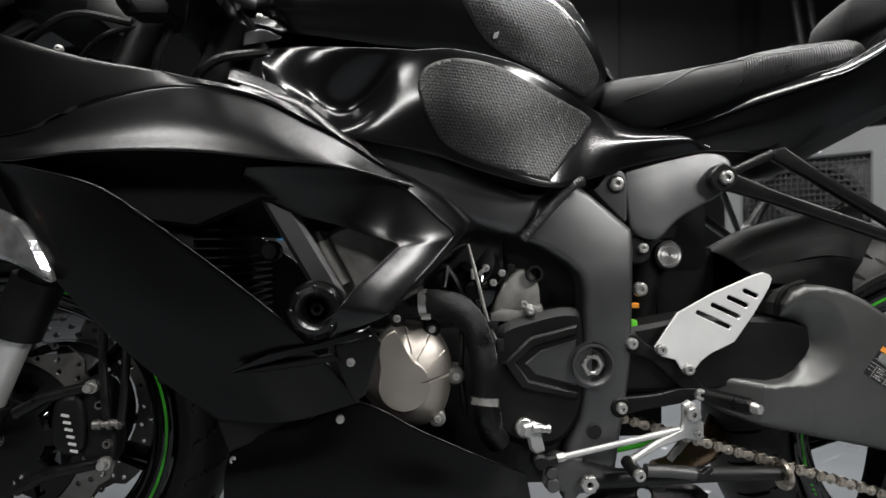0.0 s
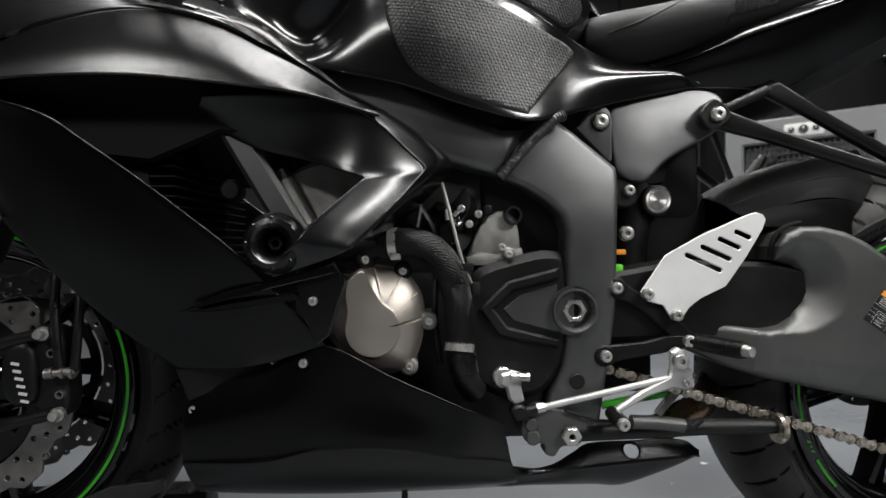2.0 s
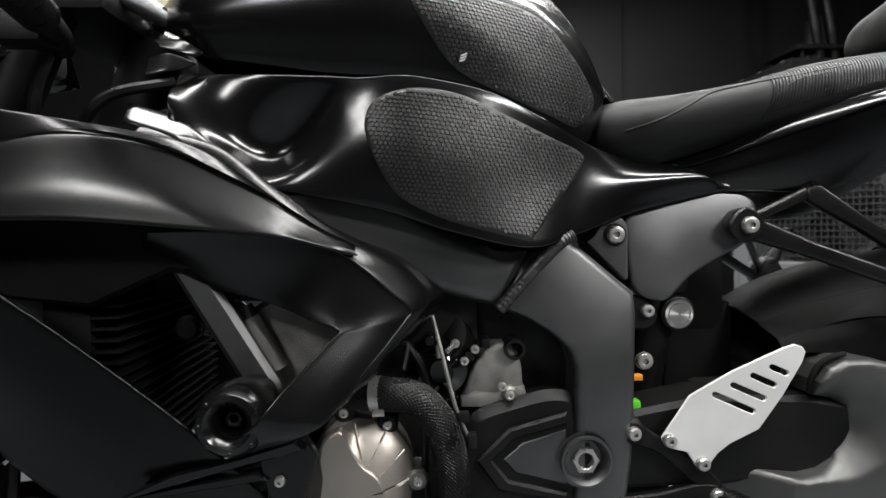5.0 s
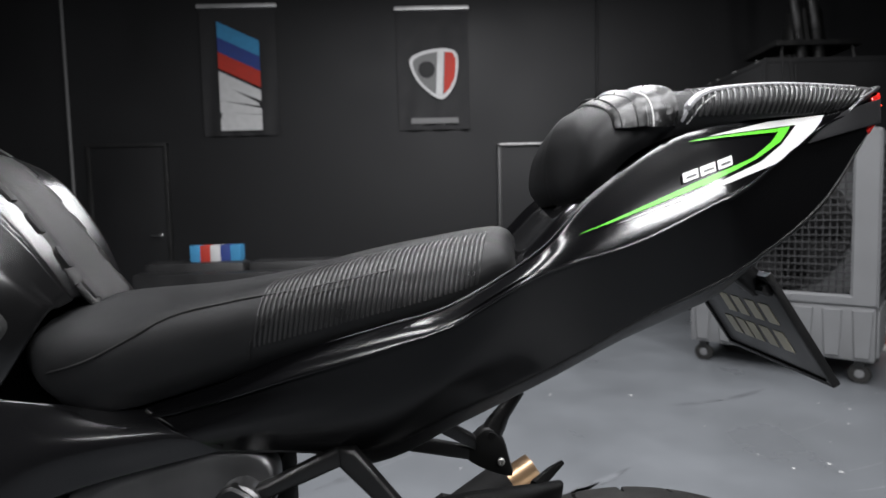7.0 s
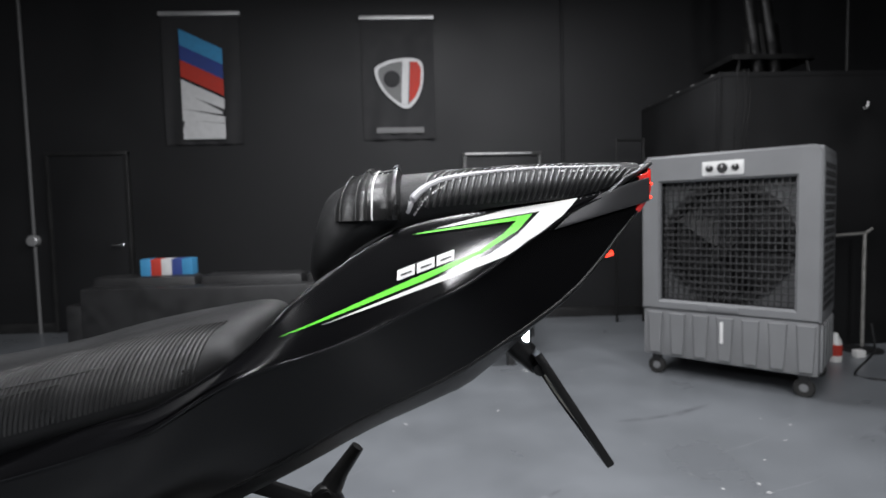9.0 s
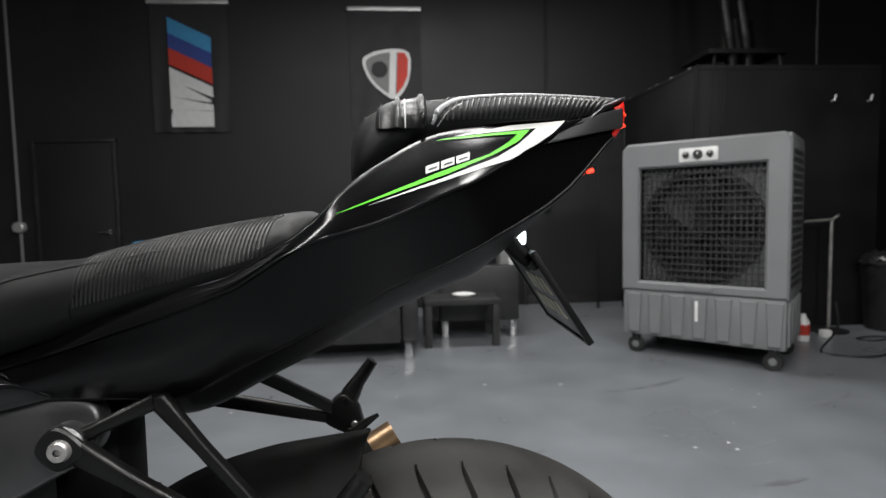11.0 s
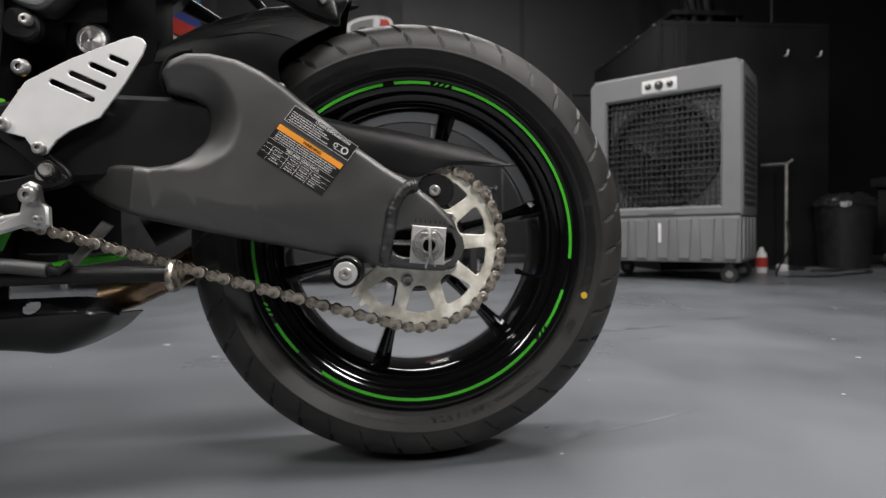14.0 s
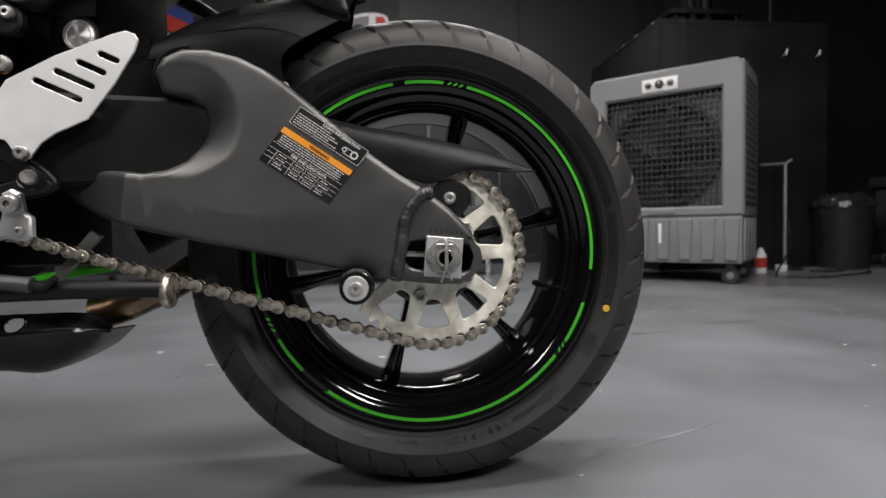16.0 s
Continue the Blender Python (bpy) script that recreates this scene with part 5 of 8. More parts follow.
lever = part("gear_lever", plate([(-0.452, 0.391), (-0.443, 0.396), (-0.434, 0.391), (-0.431, 0.372), (-0.424, 0.366), (-0.424, 0.346), (-0.432, 0.341), (-0.45, 0.345), (-0.48, 0.336), (-0.515, 0.318), (-0.522, 0.312), (-0.526, 0.320), (-0.49, 0.343), (-0.455, 0.360), (-0.452, 0.372)], -0.150, -0.139, 0.0025), ALU, bike, "polished aluminium gear lever")
bolt(-0.442, -0.150, 0.380, lever, BIGBOLT)
bolt(-0.434, -0.150, 0.352, lever, SMALLBOLT)
part("toe_peg", bar([(-0.526, -0.140, 0.314), (-0.526, -0.178, 0.312)], 0.0088, 16), HOSE, lever, "black rubber toe peg")
bolt(-0.526, -0.178, 0.312, lever, BOLT)
rod = part("shift_rod", bar([(-0.455, -0.145, 0.357), (-0.62, -0.143, 0.323)], 0.0042, 12), ALU, bike, "polished shift linkage rod")
part("lock_nut", bar([(-0.612, -0.143, 0.3248), (-0.622, -0.143, 0.3228)], 0.0062, 6), STEEL, rod)
part("rod_joint", bar([(-0.622, -0.143, 0.3225), (-0.640, -0.142, 0.319)], 0.006, 10), DARK, rod)
part("rod_joint", disc_part(0.0105, -0.150, -0.125, (-0.645, 0, 0.319), 18, 0.003), DARK, rod)
sa = part("shift_arm", plate([(-0.666, 0.366), (-0.652, 0.370), (-0.640, 0.366), (-0.641, 0.350), (-0.637, 0.332), (-0.648, 0.326), (-0.657, 0.334), (-0.660, 0.348), (-0.668, 0.352)], -0.142, -0.130, 0.003), ALU, bike, "aluminium gear shift arm")
part("spindle", disc_part(0.0135, -0.136, -0.10, (-0.662, 0, 0.360), 20, 0.002), STEEL, sa)
part("clamp_bolt", bar([(-0.655, -0.146, 0.364), (-0.632, -0.146, 0.363)], [0.0055, 0.0055], 10), STEEL, sa)

# side stand
sb = part("side_stand", plate(smooth2([(-0.636, 0.312), (-0.62, 0.322), (-0.60, 0.318), (-0.57, 0.312), (-0.556, 0.295), (-0.566, 0.272), (-0.588, 0.270), (-0.598, 0.258), (-0.61, 0.262), (-0.612, 0.274), (-0.634, 0.278), (-0.640, 0.295)], 52), -0.135, -0.108, 0.003, seg=2), BRACKET, bike, "folded black side stand with worn foot")
part("leg", bar([(-0.578, -0.125, 0.286), (-0.50, -0.125, 0.286), (-0.40, -0.125, 0.287), (-0.30, -0.125, 0.285)], [0.0125, 0.0115, 0.0105, 0.0095], 16), DARK, sb)
part("foot", lathe(bmesh.new(), [(0, -0.004), (0.019, -0.004), (0.0205, 0), (0.019, 0.004), (0, 0.004)], (0.0, 0, 0), "X", 22), CHAIN, sb).location = (-0.298, -0.125, 0.283)
nut(-0.578, -0.136, 0.286, 0.0125, 0.010, 0.004, sb)
part("small_boss", disc_part(0.0085, -0.139, -0.13, (-0.628, 0, 0.300), 18, 0.002), BRACKET, sb)
part("small_boss", disc_part(0.0095, -0.140, -0.13, (-0.626, 0, 0.284), 18, 0.002), BRACKET, sb)
part("return_spring", bar([(-0.585, -0.138, 0.318), (-0.545, -0.138, 0.304), (-0.51, -0.138, 0.301)], 0.0022, 8), DARK, sb)
part("spring_sleeve", bar([(-0.50, -0.138, 0.301), (-0.47, -0.138, 0.299), (-0.432, -0.138, 0.294)], 0.0088, 14), BRACKET, sb, "grey spring with plastic sleeve")
part("hook", bar([(-0.432, -0.138, 0.294), (-0.42, -0.138, 0.292), (-0.408, -0.138, 0.301)], [0.006, 0.005, 0.004], 10), DARK, sb)
part("linkage_arm", plate([(-0.437, 0.288), (-0.445, 0.295), (-0.398, 0.352), (-0.385, 0.345)], -0.085, -0.079, 0.001), CASTALU, bike)
part("exhaust_pipe", bar([(-0.43, -0.02, 0.245), (-0.40, -0.015, 0.252), (-0.37, -0.008, 0.265), (-0.33, 0.0, 0.285), (-0.28, 0.05, 0.33), (-0.24, 0.10, 0.36)], 0.021, 18, 30), PIPE, bike, "heat-tinted exhaust pipe")
part("green_bracket", bar([(-0.50, -0.03, 0.290), (-0.46, -0.03, 0.297), (-0.42, -0.03, 0.303), (-0.385, -0.03, 0.308)], 0.006, 10, 16), GREEN, bike, "green coated under-frame loop")
part("green_bracket", bar([(-0.535, -0.07, 0.32), (-0.52, -0.07, 0.35)], 0.010, 10), GREEN, bike)
part("green_cap", boxed(-0.513, -0.497, -0.11, -0.095, 0.487, 0.50, bevel=0.003), LIME, bike)
part("marker_tag", boxed(-0.50, -0.478, -0.07, -0.06, 0.512, 0.519, bevel=0.001), ORANGE, bike)

# rear hugger
HUGGER = mat("worn_black_plastic", (0.0055, 0.0055, 0.0055), 0.48, 0, 0.3, 25, 0.4, 1200, 0.1, spec=0.08)
HU = [[(-0.322, -0.096, 0.546), (-0.285, -0.098, 0.548), (-0.240, -0.098, 0.543), (-0.205, -0.098, 0.533), (-0.172, -0.098, 0.520)],
      [(-0.320, -0.095, 0.553), (-0.270, -0.096, 0.562), (-0.225, -0.097, 0.566), (-0.198, -0.097, 0.562), (-0.173, -0.096, 0.553)],
      [(-0.320, -0.090, 0.560), (-0.268, -0.091, 0.574), (-0.217, -0.091, 0.583), (-0.182, -0.090, 0.583), (-0.150, -0.086, 0.577)],
      [(-0.320, -0.087, 0.562), (-0.268, -0.088, 0.577), (-0.215, -0.088, 0.586), (-0.180, -0.087, 0.586), (-0.147, -0.083, 0.580)],
      [(-0.325, -0.062, 0.574), (-0.272, -0.062, 0.595), (-0.215, -0.062, 0.609), (-0.165, -0.060, 0.616), (-0.105, -0.055, 0.613)],
      [(-0.326, -0.058, 0.577), (-0.272, -0.058, 0.599), (-0.215, -0.058, 0.614), (-0.165, -0.056, 0.621), (-0.103, -0.050, 0.614)],
      [(-0.335, -0.026, 0.590), (-0.275, -0.026, 0.620), (-0.205, -0.026, 0.640), (-0.155, -0.026, 0.647), (-0.093, -0.018, 0.654)],
      [(-0.337, 0.0, 0.592), (-0.277, 0.0, 0.623), (-0.205, 0.0, 0.645), (-0.155, 0.0, 0.654), (-0.086, 0.0, 0.666)]]
HU = both(HU)
GORE = [[(-0.255, -0.0895, 0.581), (-0.215, -0.0895, 0.5865), (-0.172, -0.0880, 0.585)], [(-0.205, -0.0750, 0.6025), (-0.180, -0.0740, 0.6035), (-0.150, -0.0700, 0.600)]]
# dark sheet laid on the hugger: a recess's shade put in as colour
part("hugger_dark_sheet", sheet(GORE, 12, 6, 0.0015), LINER, bike, "near-black triangular sheet standing for a recess in the hugger")
part("hugger_tip", bar([(-0.110, 0.010, 0.660), (-0.092, 0.024, 0.667), (-0.078, 0.032, 0.673)], [0.006, 0.005, 0.0025], 10), HUGGER, bike)
part("rear_hugger", sheet(HU, 30, 70, 0.003), HUGGER, bike, "black plastic rear hugger fender")
bolt(-0.170, -0.100, 0.517, bike, SMALLBOLT)

# short silencer on the far side
sil = part("silencer", bar([(-0.44, 0.15, 0.34), (-0.34, 0.185, 0.395), (-0.20, 0.235, 0.470), (-0.098, 0.262, 0.527)], [0.030, 0.050, 0.052, 0.043], 28, 40), LINER, bike, "black short exhaust silencer")
part("exhaust_tip", bar([(-0.098, 0.262, 0.527), (-0.062, 0.271, 0.547)], [0.030, 0.028], 24), PIPE, sil, "heat-tinted exhaust tip")

# ---- engine ----
part("crankcase", boxed(-0.93, -0.60, -0.115, 0.115, 0.27, 0.50, bevel=0.03), DARK, bike, "black engine crankcase")
part("cylinder_block", boxed(-0.93, -0.68, -0.10, 0.12, 0.48, 0.66, bevel=0.02), DARK, bike)
part("cylinder_head", plate(smooth2([(-0.95, 0.60), (-0.90, 0.635), (-0.83, 0.63), (-0.80, 0.59), (-0.83, 0.53), (-0.90, 0.525), (-0.94, 0.55)], 36), -0.118, -0.09, 0.006), CASTALU, bike, "raw cast cylinder head side")
part("head_plug", bar([(-0.93, -0.13, 0.612), (-0.905, -0.128, 0.555)], [0.010, 0.013], 14), CASTALU, bike)
part("coil_cap", bar([(-0.935, -0.13, 0.625), (-0.93, -0.13, 0.612)], [0.006, 0.008], 10), DARK, bike)
gbx = part("gearbox_casing", plate([(-0.674, 0.568), (-0.664, 0.572), (-0.648, 0.572), (-0.640, 0.562), (-0.636, 0.545), (-0.634, 0.516), (-0.652, 0.511), (-0.676, 0.508), (-0.704, 0.512), (-0.696, 0.535), (-0.688, 0.552)], -0.112, -0.08, 0.005, seg=3), CASTALU, bike, "raw cast gearbox casing")
part("flange", plate([(-0.706, 0.512), (-0.690, 0.519), (-0.665, 0.516), (-0.650, 0.522), (-0.634, 0.524), (-0.630, 0.508), (-0.665, 0.500), (-0.706, 0.502)], -0.117, -0.10, 0.003, seg=2), CASTALU, gbx)
part("lug", disc_part(0.009, -0.122, -0.10, (-0.652, 0, 0.516), 20, 0.003), CASTALU, gbx)
bolt(-0.652, -0.122, 0.516, gbx, SMALLBOLT)
part("sensor_plug", boxed(-0.682, -0.672, -0.12, -0.10, 0.568, 0.580, bevel=0.003), DARK, gbx)
pump = part("water_pump", lathe(bmesh.new(), [(0, -0.120), (0.012, -0.121), (0.016, -0.117), (0.030, -0.113), (0.034, -0.105), (0.034, -0.07)], (-0.728, 0, 0.545), seg=36), GLOSS, bike, "gloss black water pump")
for a in (25, 110, 200, 290):
    part("lug", disc_part(0.007, -0.117, -0.09, (-0.728 + 0.035 * math.cos(math.radians(a)), 0, 0.545 + 0.035 * math.sin(math.radians(a))), 16, 0.002), GLOSS, pump)
for p0, p1 in (((-0.722, -0.121, 0.566), (-0.712, -0.121, 0.575)), ((-0.730, -0.122, 0.560), (-0.731, -0.121, 0.574))):
    part("pipe_stub", bar([p0, p1], 0.003, 10), STEEL, pump)
part("vent_stub", lathe(bmesh.new(), [(0.0075, -0.10), (0.0085, -0.122), (0.0115, -0.122), (0.012, -0.119), (0.012, -0.09)], (-0.645, 0, 0.566), seg=24), DARK, bike)
part("throttle_body", bar([(-0.725, -0.10, 0.58), (-0.70, -0.06, 0.56)], 0.03, 20), DARK, bike)
for x, z in ((-0.712, 0.575), (-0.702, 0.555), (-0.690, 0.568), (-0.66, 0.525)):
    bolt(x, -0.118, z, bike, SMALLBOLT)
AC_O = smooth2([(-0.880, 0.425), (-0.868, 0.466), (-0.842, 0.500), (-0.812, 0.503), (-0.782, 0.492), (-0.763, 0.464), (-0.762, 0.425), (-0.774, 0.388), (-0.80, 0.372), (-0.84, 0.376)], 60)
AC_C = Vector((-0.823, 0.430))


def reach(poly, a):
    """How far an outline lies from the cover's centre in the direction a."""
    d = Vector((math.cos(a), math.sin(a)))
    far = 0.02
    for (ax, az), (bx, bz) in zip(poly, poly[1:] + poly[:1]):
        p, e = Vector((ax, az)) - AC_C, Vector((bx - ax, bz - az))
        den = d.x * e.y - d.y * e.x
        if abs(den) > 1e-12:
            t, u = (p.x * e.y - p.y * e.x) / den, (p.x * d.y - p.y * d.x) / den
            if t > 0 and -1e-9 <= u <= 1 + 1e-9:
                far = max(far, t)
    return far


KEY = [(-0.823 + 0.0322 * math.cos(radians(a)), 0.430 + 0.0322 * math.sin(radians(a))) for a in range(64, -206, -9)]
KEY += [(-0.852, 0.452), (-0.854, 0.470), (-0.851, 0.492), (-0.842, 0.5005), (-0.834, 0.5015), (-0.829, 0.491), (-0.8225, 0.477), (-0.8160, 0.4665)]
cov_bm, rings_ = bmesh.new(), [[] for _ in range(8)]
for k in range(144):
    a = 2 * math.pi * k / 144
    ri, ro = reach(KEY, a), reach(AC_O, a)
    ri = min(ri, ro - 0.004)
    for row, (rr, y) in zip(rings_, ((0.004, -0.1725), (ri - 0.0006, -0.1725), (ri + 0.0008, -0.1712), (ri + 0.0012, -0.1690), (ri + (ro - ri) * 0.55, -0.1605), (ro - 0.0045, -0.1500), (ro, -0.1440), (ro, -0.10))):
        row.append(Vector((AC_C.x + rr * math.cos(a), y, AC_C.y + rr * math.sin(a))))
add_grid(cov_bm, [row + [row[0]] for row in rings_])
bmesh.ops.contextual_create(cov_bm, geom=[v for v in cov_bm.verts if (Vector((v.co.x, v.co.z)) - AC_C).length < 0.005])
acv = part("alternator_cover", cov_bm, BRONZE, bike, "bronze-grey alternator cover", smooth=24)
for pts in ([(-0.8125, -0.1685, 0.470), (-0.8165, -0.1635, 0.486), (-0.8205, -0.152, 0.5005)], [(-0.806, -0.1685, 0.462), (-0.797, -0.160, 0.477), (-0.789, -0.150, 0.490)], [(-0.795, -0.1685, 0.450), (-0.782, -0.160, 0.461), (-0.770, -0.150, 0.470)]):
    part("cover_rib", bar(pts, [0.0006, 0.0012, 0.0018], 8, 12), BRONZE, acv)
for x, z in ((-0.832, 0.512), (-0.787, 0.498), (-0.756, 0.436), (-0.781, 0.381)):
    part("lug", disc_part(0.0115, -0.150, -0.10, (x, 0, z), 20, 0.003), DARK if z > 0.49 else CASTALU, acv)
    bolt(x, -0.150, z, acv, SMALLBOLT)
CC = smooth2([(-0.705, 0.478), (-0.69, 0.498), (-0.655, 0.510), (-0.60, 0.520), (-0.575, 0.50), (-0.575, 0.40), (-0.60, 0.345), (-0.64, 0.330), (-0.69, 0.345), (-0.715, 0.40), (-0.715, 0.45)], 50)
cov = part("sprocket_cover", plate(CC, -0.128, -0.09, 0.010), PLASTIC, bike, "black plastic front sprocket cover")
VO = [(-0.590, 0.498), (-0.655, 0.482), (-0.692, 0.447), (-0.668, 0.413), (-0.590, 0.396), (-0.590, 0.407), (-0.656, 0.424), (-0.673, 0.447), (-0.648, 0.470), (-0.590, 0.484)]
part("cover_rib", plate(VO, -0.1345, -0.124, 0.003), PLASTIC, cov)
part("cover_inset", plate([(-0.590, 0.478), (-0.640, 0.464), (-0.662, 0.446), (-0.648, 0.430), (-0.590, 0.414)], -0.1295, -0.124, 0.002), FRAME, cov)
hose = part("coolant_hose", bar([(-0.86, -0.12, 0.525), (-0.825, -0.142, 0.530), (-0.79, -0.155, 0.532), (-0.757, -0.158, 0.527), (-0.735, -0.158, 0.505), (-0.724, -0.157, 0.475), (-0.719, -0.156, 0.445), (-0.719, -0.154, 0.41), (-0.713, -0.148, 0.37), (-0.70, -0.135, 0.345)], [0.017] * 10, 24, 60), HOSE, bike, "braided black coolant hose")
HOSEPATH = spline([(-0.825, -0.142, 0.530), (-0.79, -0.155, 0.532), (-0.757, -0.158, 0.527), (-0.735, -0.158, 0.505), (-0.724, -0.157, 0.475), (-0.719, -0.156, 0.445), (-0.719, -0.154, 0.41), (-0.713, -0.148, 0.37)], 110)
for s in (-1, 1):
    for h in range(26):
        bm, up, line = bmesh.new(), None, []
        for i, q in enumerate(HOSEPATH):
            d = (HOSEPATH[min(i + 1, 109)] - HOSEPATH[max(i - 1, 0)]).normalized()
            up = up or d.orthogonal().normalized()
            up = (up - d * up.dot(d)).normalized()
            a = 2 * math.pi * h / 26 + s * i * 0.11
            line.append(q + (up * math.cos(a) + d.cross(up) * math.sin(a)) * (0.0171 + 0.0002 * math.sin(i * 1.6 + h * math.pi)))
        part("braid_strand", tube(bm, line, 0.0007, 4, False), HOSE, hose)
for q, d in (((-0.797, -0.154, 0.532), (1, -0.2, 0.05)), ((-0.7195, -0.1545, 0.404), (0.1, 0.2, 1))):
    cl = lathe(bmesh.new(), [(0.0172, -0.005), (0.0184, -0.005), (0.0184, 0.005), (0.0172, 0.005)], seg=32, closed=True)
    o = part("hose_clamp", cl, STEEL, hose)
    o.matrix_basis = Matrix.Translation(q) @ Vector(d).to_track_quat("Y", "Z").to_matrix().to_4x4()
    b = part("clamp_screw", bar([(-0.006, 0, 0), (0.006, 0, 0)], 0.0042, 10), STEEL, hose)
    b.location = (q[0] + 0.002, q[1] - 0.012, q[2] - 0.016 if q[2] > 0.5 else q[2] + 0.002)
for pts, r in (([(-0.74, -0.12, 0.62), (-0.728, -0.135, 0.57), (-0.714, -0.142, 0.51), (-0.700, -0.14, 0.475)], 0.0024), ([(-0.77, -0.11, 0.62), (-0.765, -0.12, 0.58), (-0.77, -0.13, 0.55)], 0.004), ([(-0.745, -0.13, 0.50), (-0.748, -0.138, 0.44), (-0.742, -0.135, 0.38)], 0.004), ([(-0.79, -0.11, 0.61), (-0.755, -0.12, 0.56), (-0.74, -0.11, 0.52)], 0.005)):
    part("cable", bar(pts, r, 8, 16), HOSE if r > 0.003 else CASTALU, bike)
part("cable_clip", boxed(-0.714, -0.700, -0.148, -0.138, 0.496, 0.506, bevel=0.001), DARK, bike)
part("cable_end", boxed(-0.702, -0.692, -0.146, -0.134, 0.466, 0.482, bevel=0.002), DARK, bike)
for x, z, m in ((-0.702, 0.352, SMALLBOLT), (-0.77, 0.41, SMALLBOLT), (-0.70, 0.375, SMALLBOLT)):
    bolt(x, -0.135, z, bike, m)
part("engine_mount_arm", plate([(-1.005, 0.665), (-0.985, 0.668), (-0.962, 0.655), (-0.885, 0.525), (-0.905, 0.512), (-0.93, 0.535)], -0.152, -0.125, 0.006), FRAME, bike, "grey cast engine mount arm")
sld = part("frame_slider", lathe(bmesh.new(), [(0.012, -0.212), (0.0140, -0.228), (0.0165, -0.234), (0.0215, -0.2385), (0.027, -0.237), (0.0315, -0.231), (0.0340, -0.221), (0.0325, -0.20), (0.026, -0.17), (0.022, -0.14), (0, -0.14)], (-0.922, 0, 0.533), seg=40), PUCK, bike, "black frame slider puck")
part("slider_bolt", plate(hex2(0.0085), -0.221, -0.21, 0.001, [circle2(0, 0, 0.004, 12)]), DARK, sld).location = (-0.922, 0, 0.533)
for k in range(8):
    a = 2 * math.pi * k / 8
    part("scallop", disc_part(0.0026, -0.2380, -0.235, (-0.922 + 0.0265 * math.cos(a), 0, 0.533 + 0.0265 * math.sin(a)), 10, 0.001), PUCK, sld)
part("airbox", boxed(-1.06, -0.62, -0.088, 0.088, 0.62, 0.85, bevel=0.03), DARK, bike, "black airbox under the tank")
part("gearbox_top", boxed(-0.70, -0.555, -0.082, 0.085, 0.46, 0.70, bevel=0.02), DARK, bike)
# black blocks added to fill gaps, standing in for shade between parts
part("upper_gap_filler", boxed(-0.60, -0.40, -0.042, 0.062, 0.61, 0.745, bevel=0.02), DARK, bike, "black filler block behind the frame")
part("rear_gap_filler", boxed(-0.43, -0.345, -0.025, 0.045, 0.56, 0.71, bevel=0.02), GROOVE, bike)
part("mid_gap_filler", boxed(-0.53, -0.425, -0.035, 0.035, 0.308, 0.43, bevel=0.012), GROOVE, bike)
part("lower_gap_filler", boxed(-0.43, -0.33, -0.02, 0.05, 0.47, 0.605, bevel=0.02), GROOVE, bike)
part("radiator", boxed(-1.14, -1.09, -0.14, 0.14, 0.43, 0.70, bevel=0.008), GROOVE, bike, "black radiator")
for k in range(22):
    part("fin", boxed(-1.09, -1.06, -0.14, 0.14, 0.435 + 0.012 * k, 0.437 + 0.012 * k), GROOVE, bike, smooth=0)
part("hose_joint", disc_part(0.014, -0.125, -0.10, (-1.00, 0, 0.60), 20, 0.004), HOSE, bike)
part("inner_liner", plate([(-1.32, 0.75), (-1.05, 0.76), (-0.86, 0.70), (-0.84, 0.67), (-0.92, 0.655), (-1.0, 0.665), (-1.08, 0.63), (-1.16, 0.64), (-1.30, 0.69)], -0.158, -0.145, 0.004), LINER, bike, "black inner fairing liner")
# vent blade and slot in the side fairing
part("vent_slot", plate([(-1.03, 0.459), (-0.98, 0.481), (-0.92, 0.494), (-0.87, 0.508), (-0.86, 0.500), (-0.93, 0.484), (-0.985, 0.470)], -0.2165, -0.205, 0.001), GLOSS, bike)
part("vent_blade", plate([(-1.02, 0.4595), (-0.98, 0.4680), (-0.905, 0.4785), (-0.895, 0.4705), (-0.905, 0.4700), (-0.985, 0.4600)], -0.2125, -0.196, 0.0015), SATIN, bike)
part("duct_panel", plate([(-1.060, 0.386), (-0.95, 0.392), (-0.93, 0.380), (-1.0, 0.362), (-1.045, 0.345)], -0.150, -0.135, 0.002), PLASTIC, bike, "dark grey duct panel")
part("corner_panel", plate([(-0.905, 0.488), (-0.862, 0.512), (-0.85, 0.49), (-0.868, 0.43), (-0.882, 0.42), (-0.897, 0.455)], -0.208, -0.196, 0.002), SATIN, bike)
for x, y, z in ((-0.885, -0.2085, 0.469), (-0.900, -0.191, 0.397), (-1.040, -0.146, 0.335)):
    bolt(x, y, z, bike, SMALLBOLT, "fairing_screw")

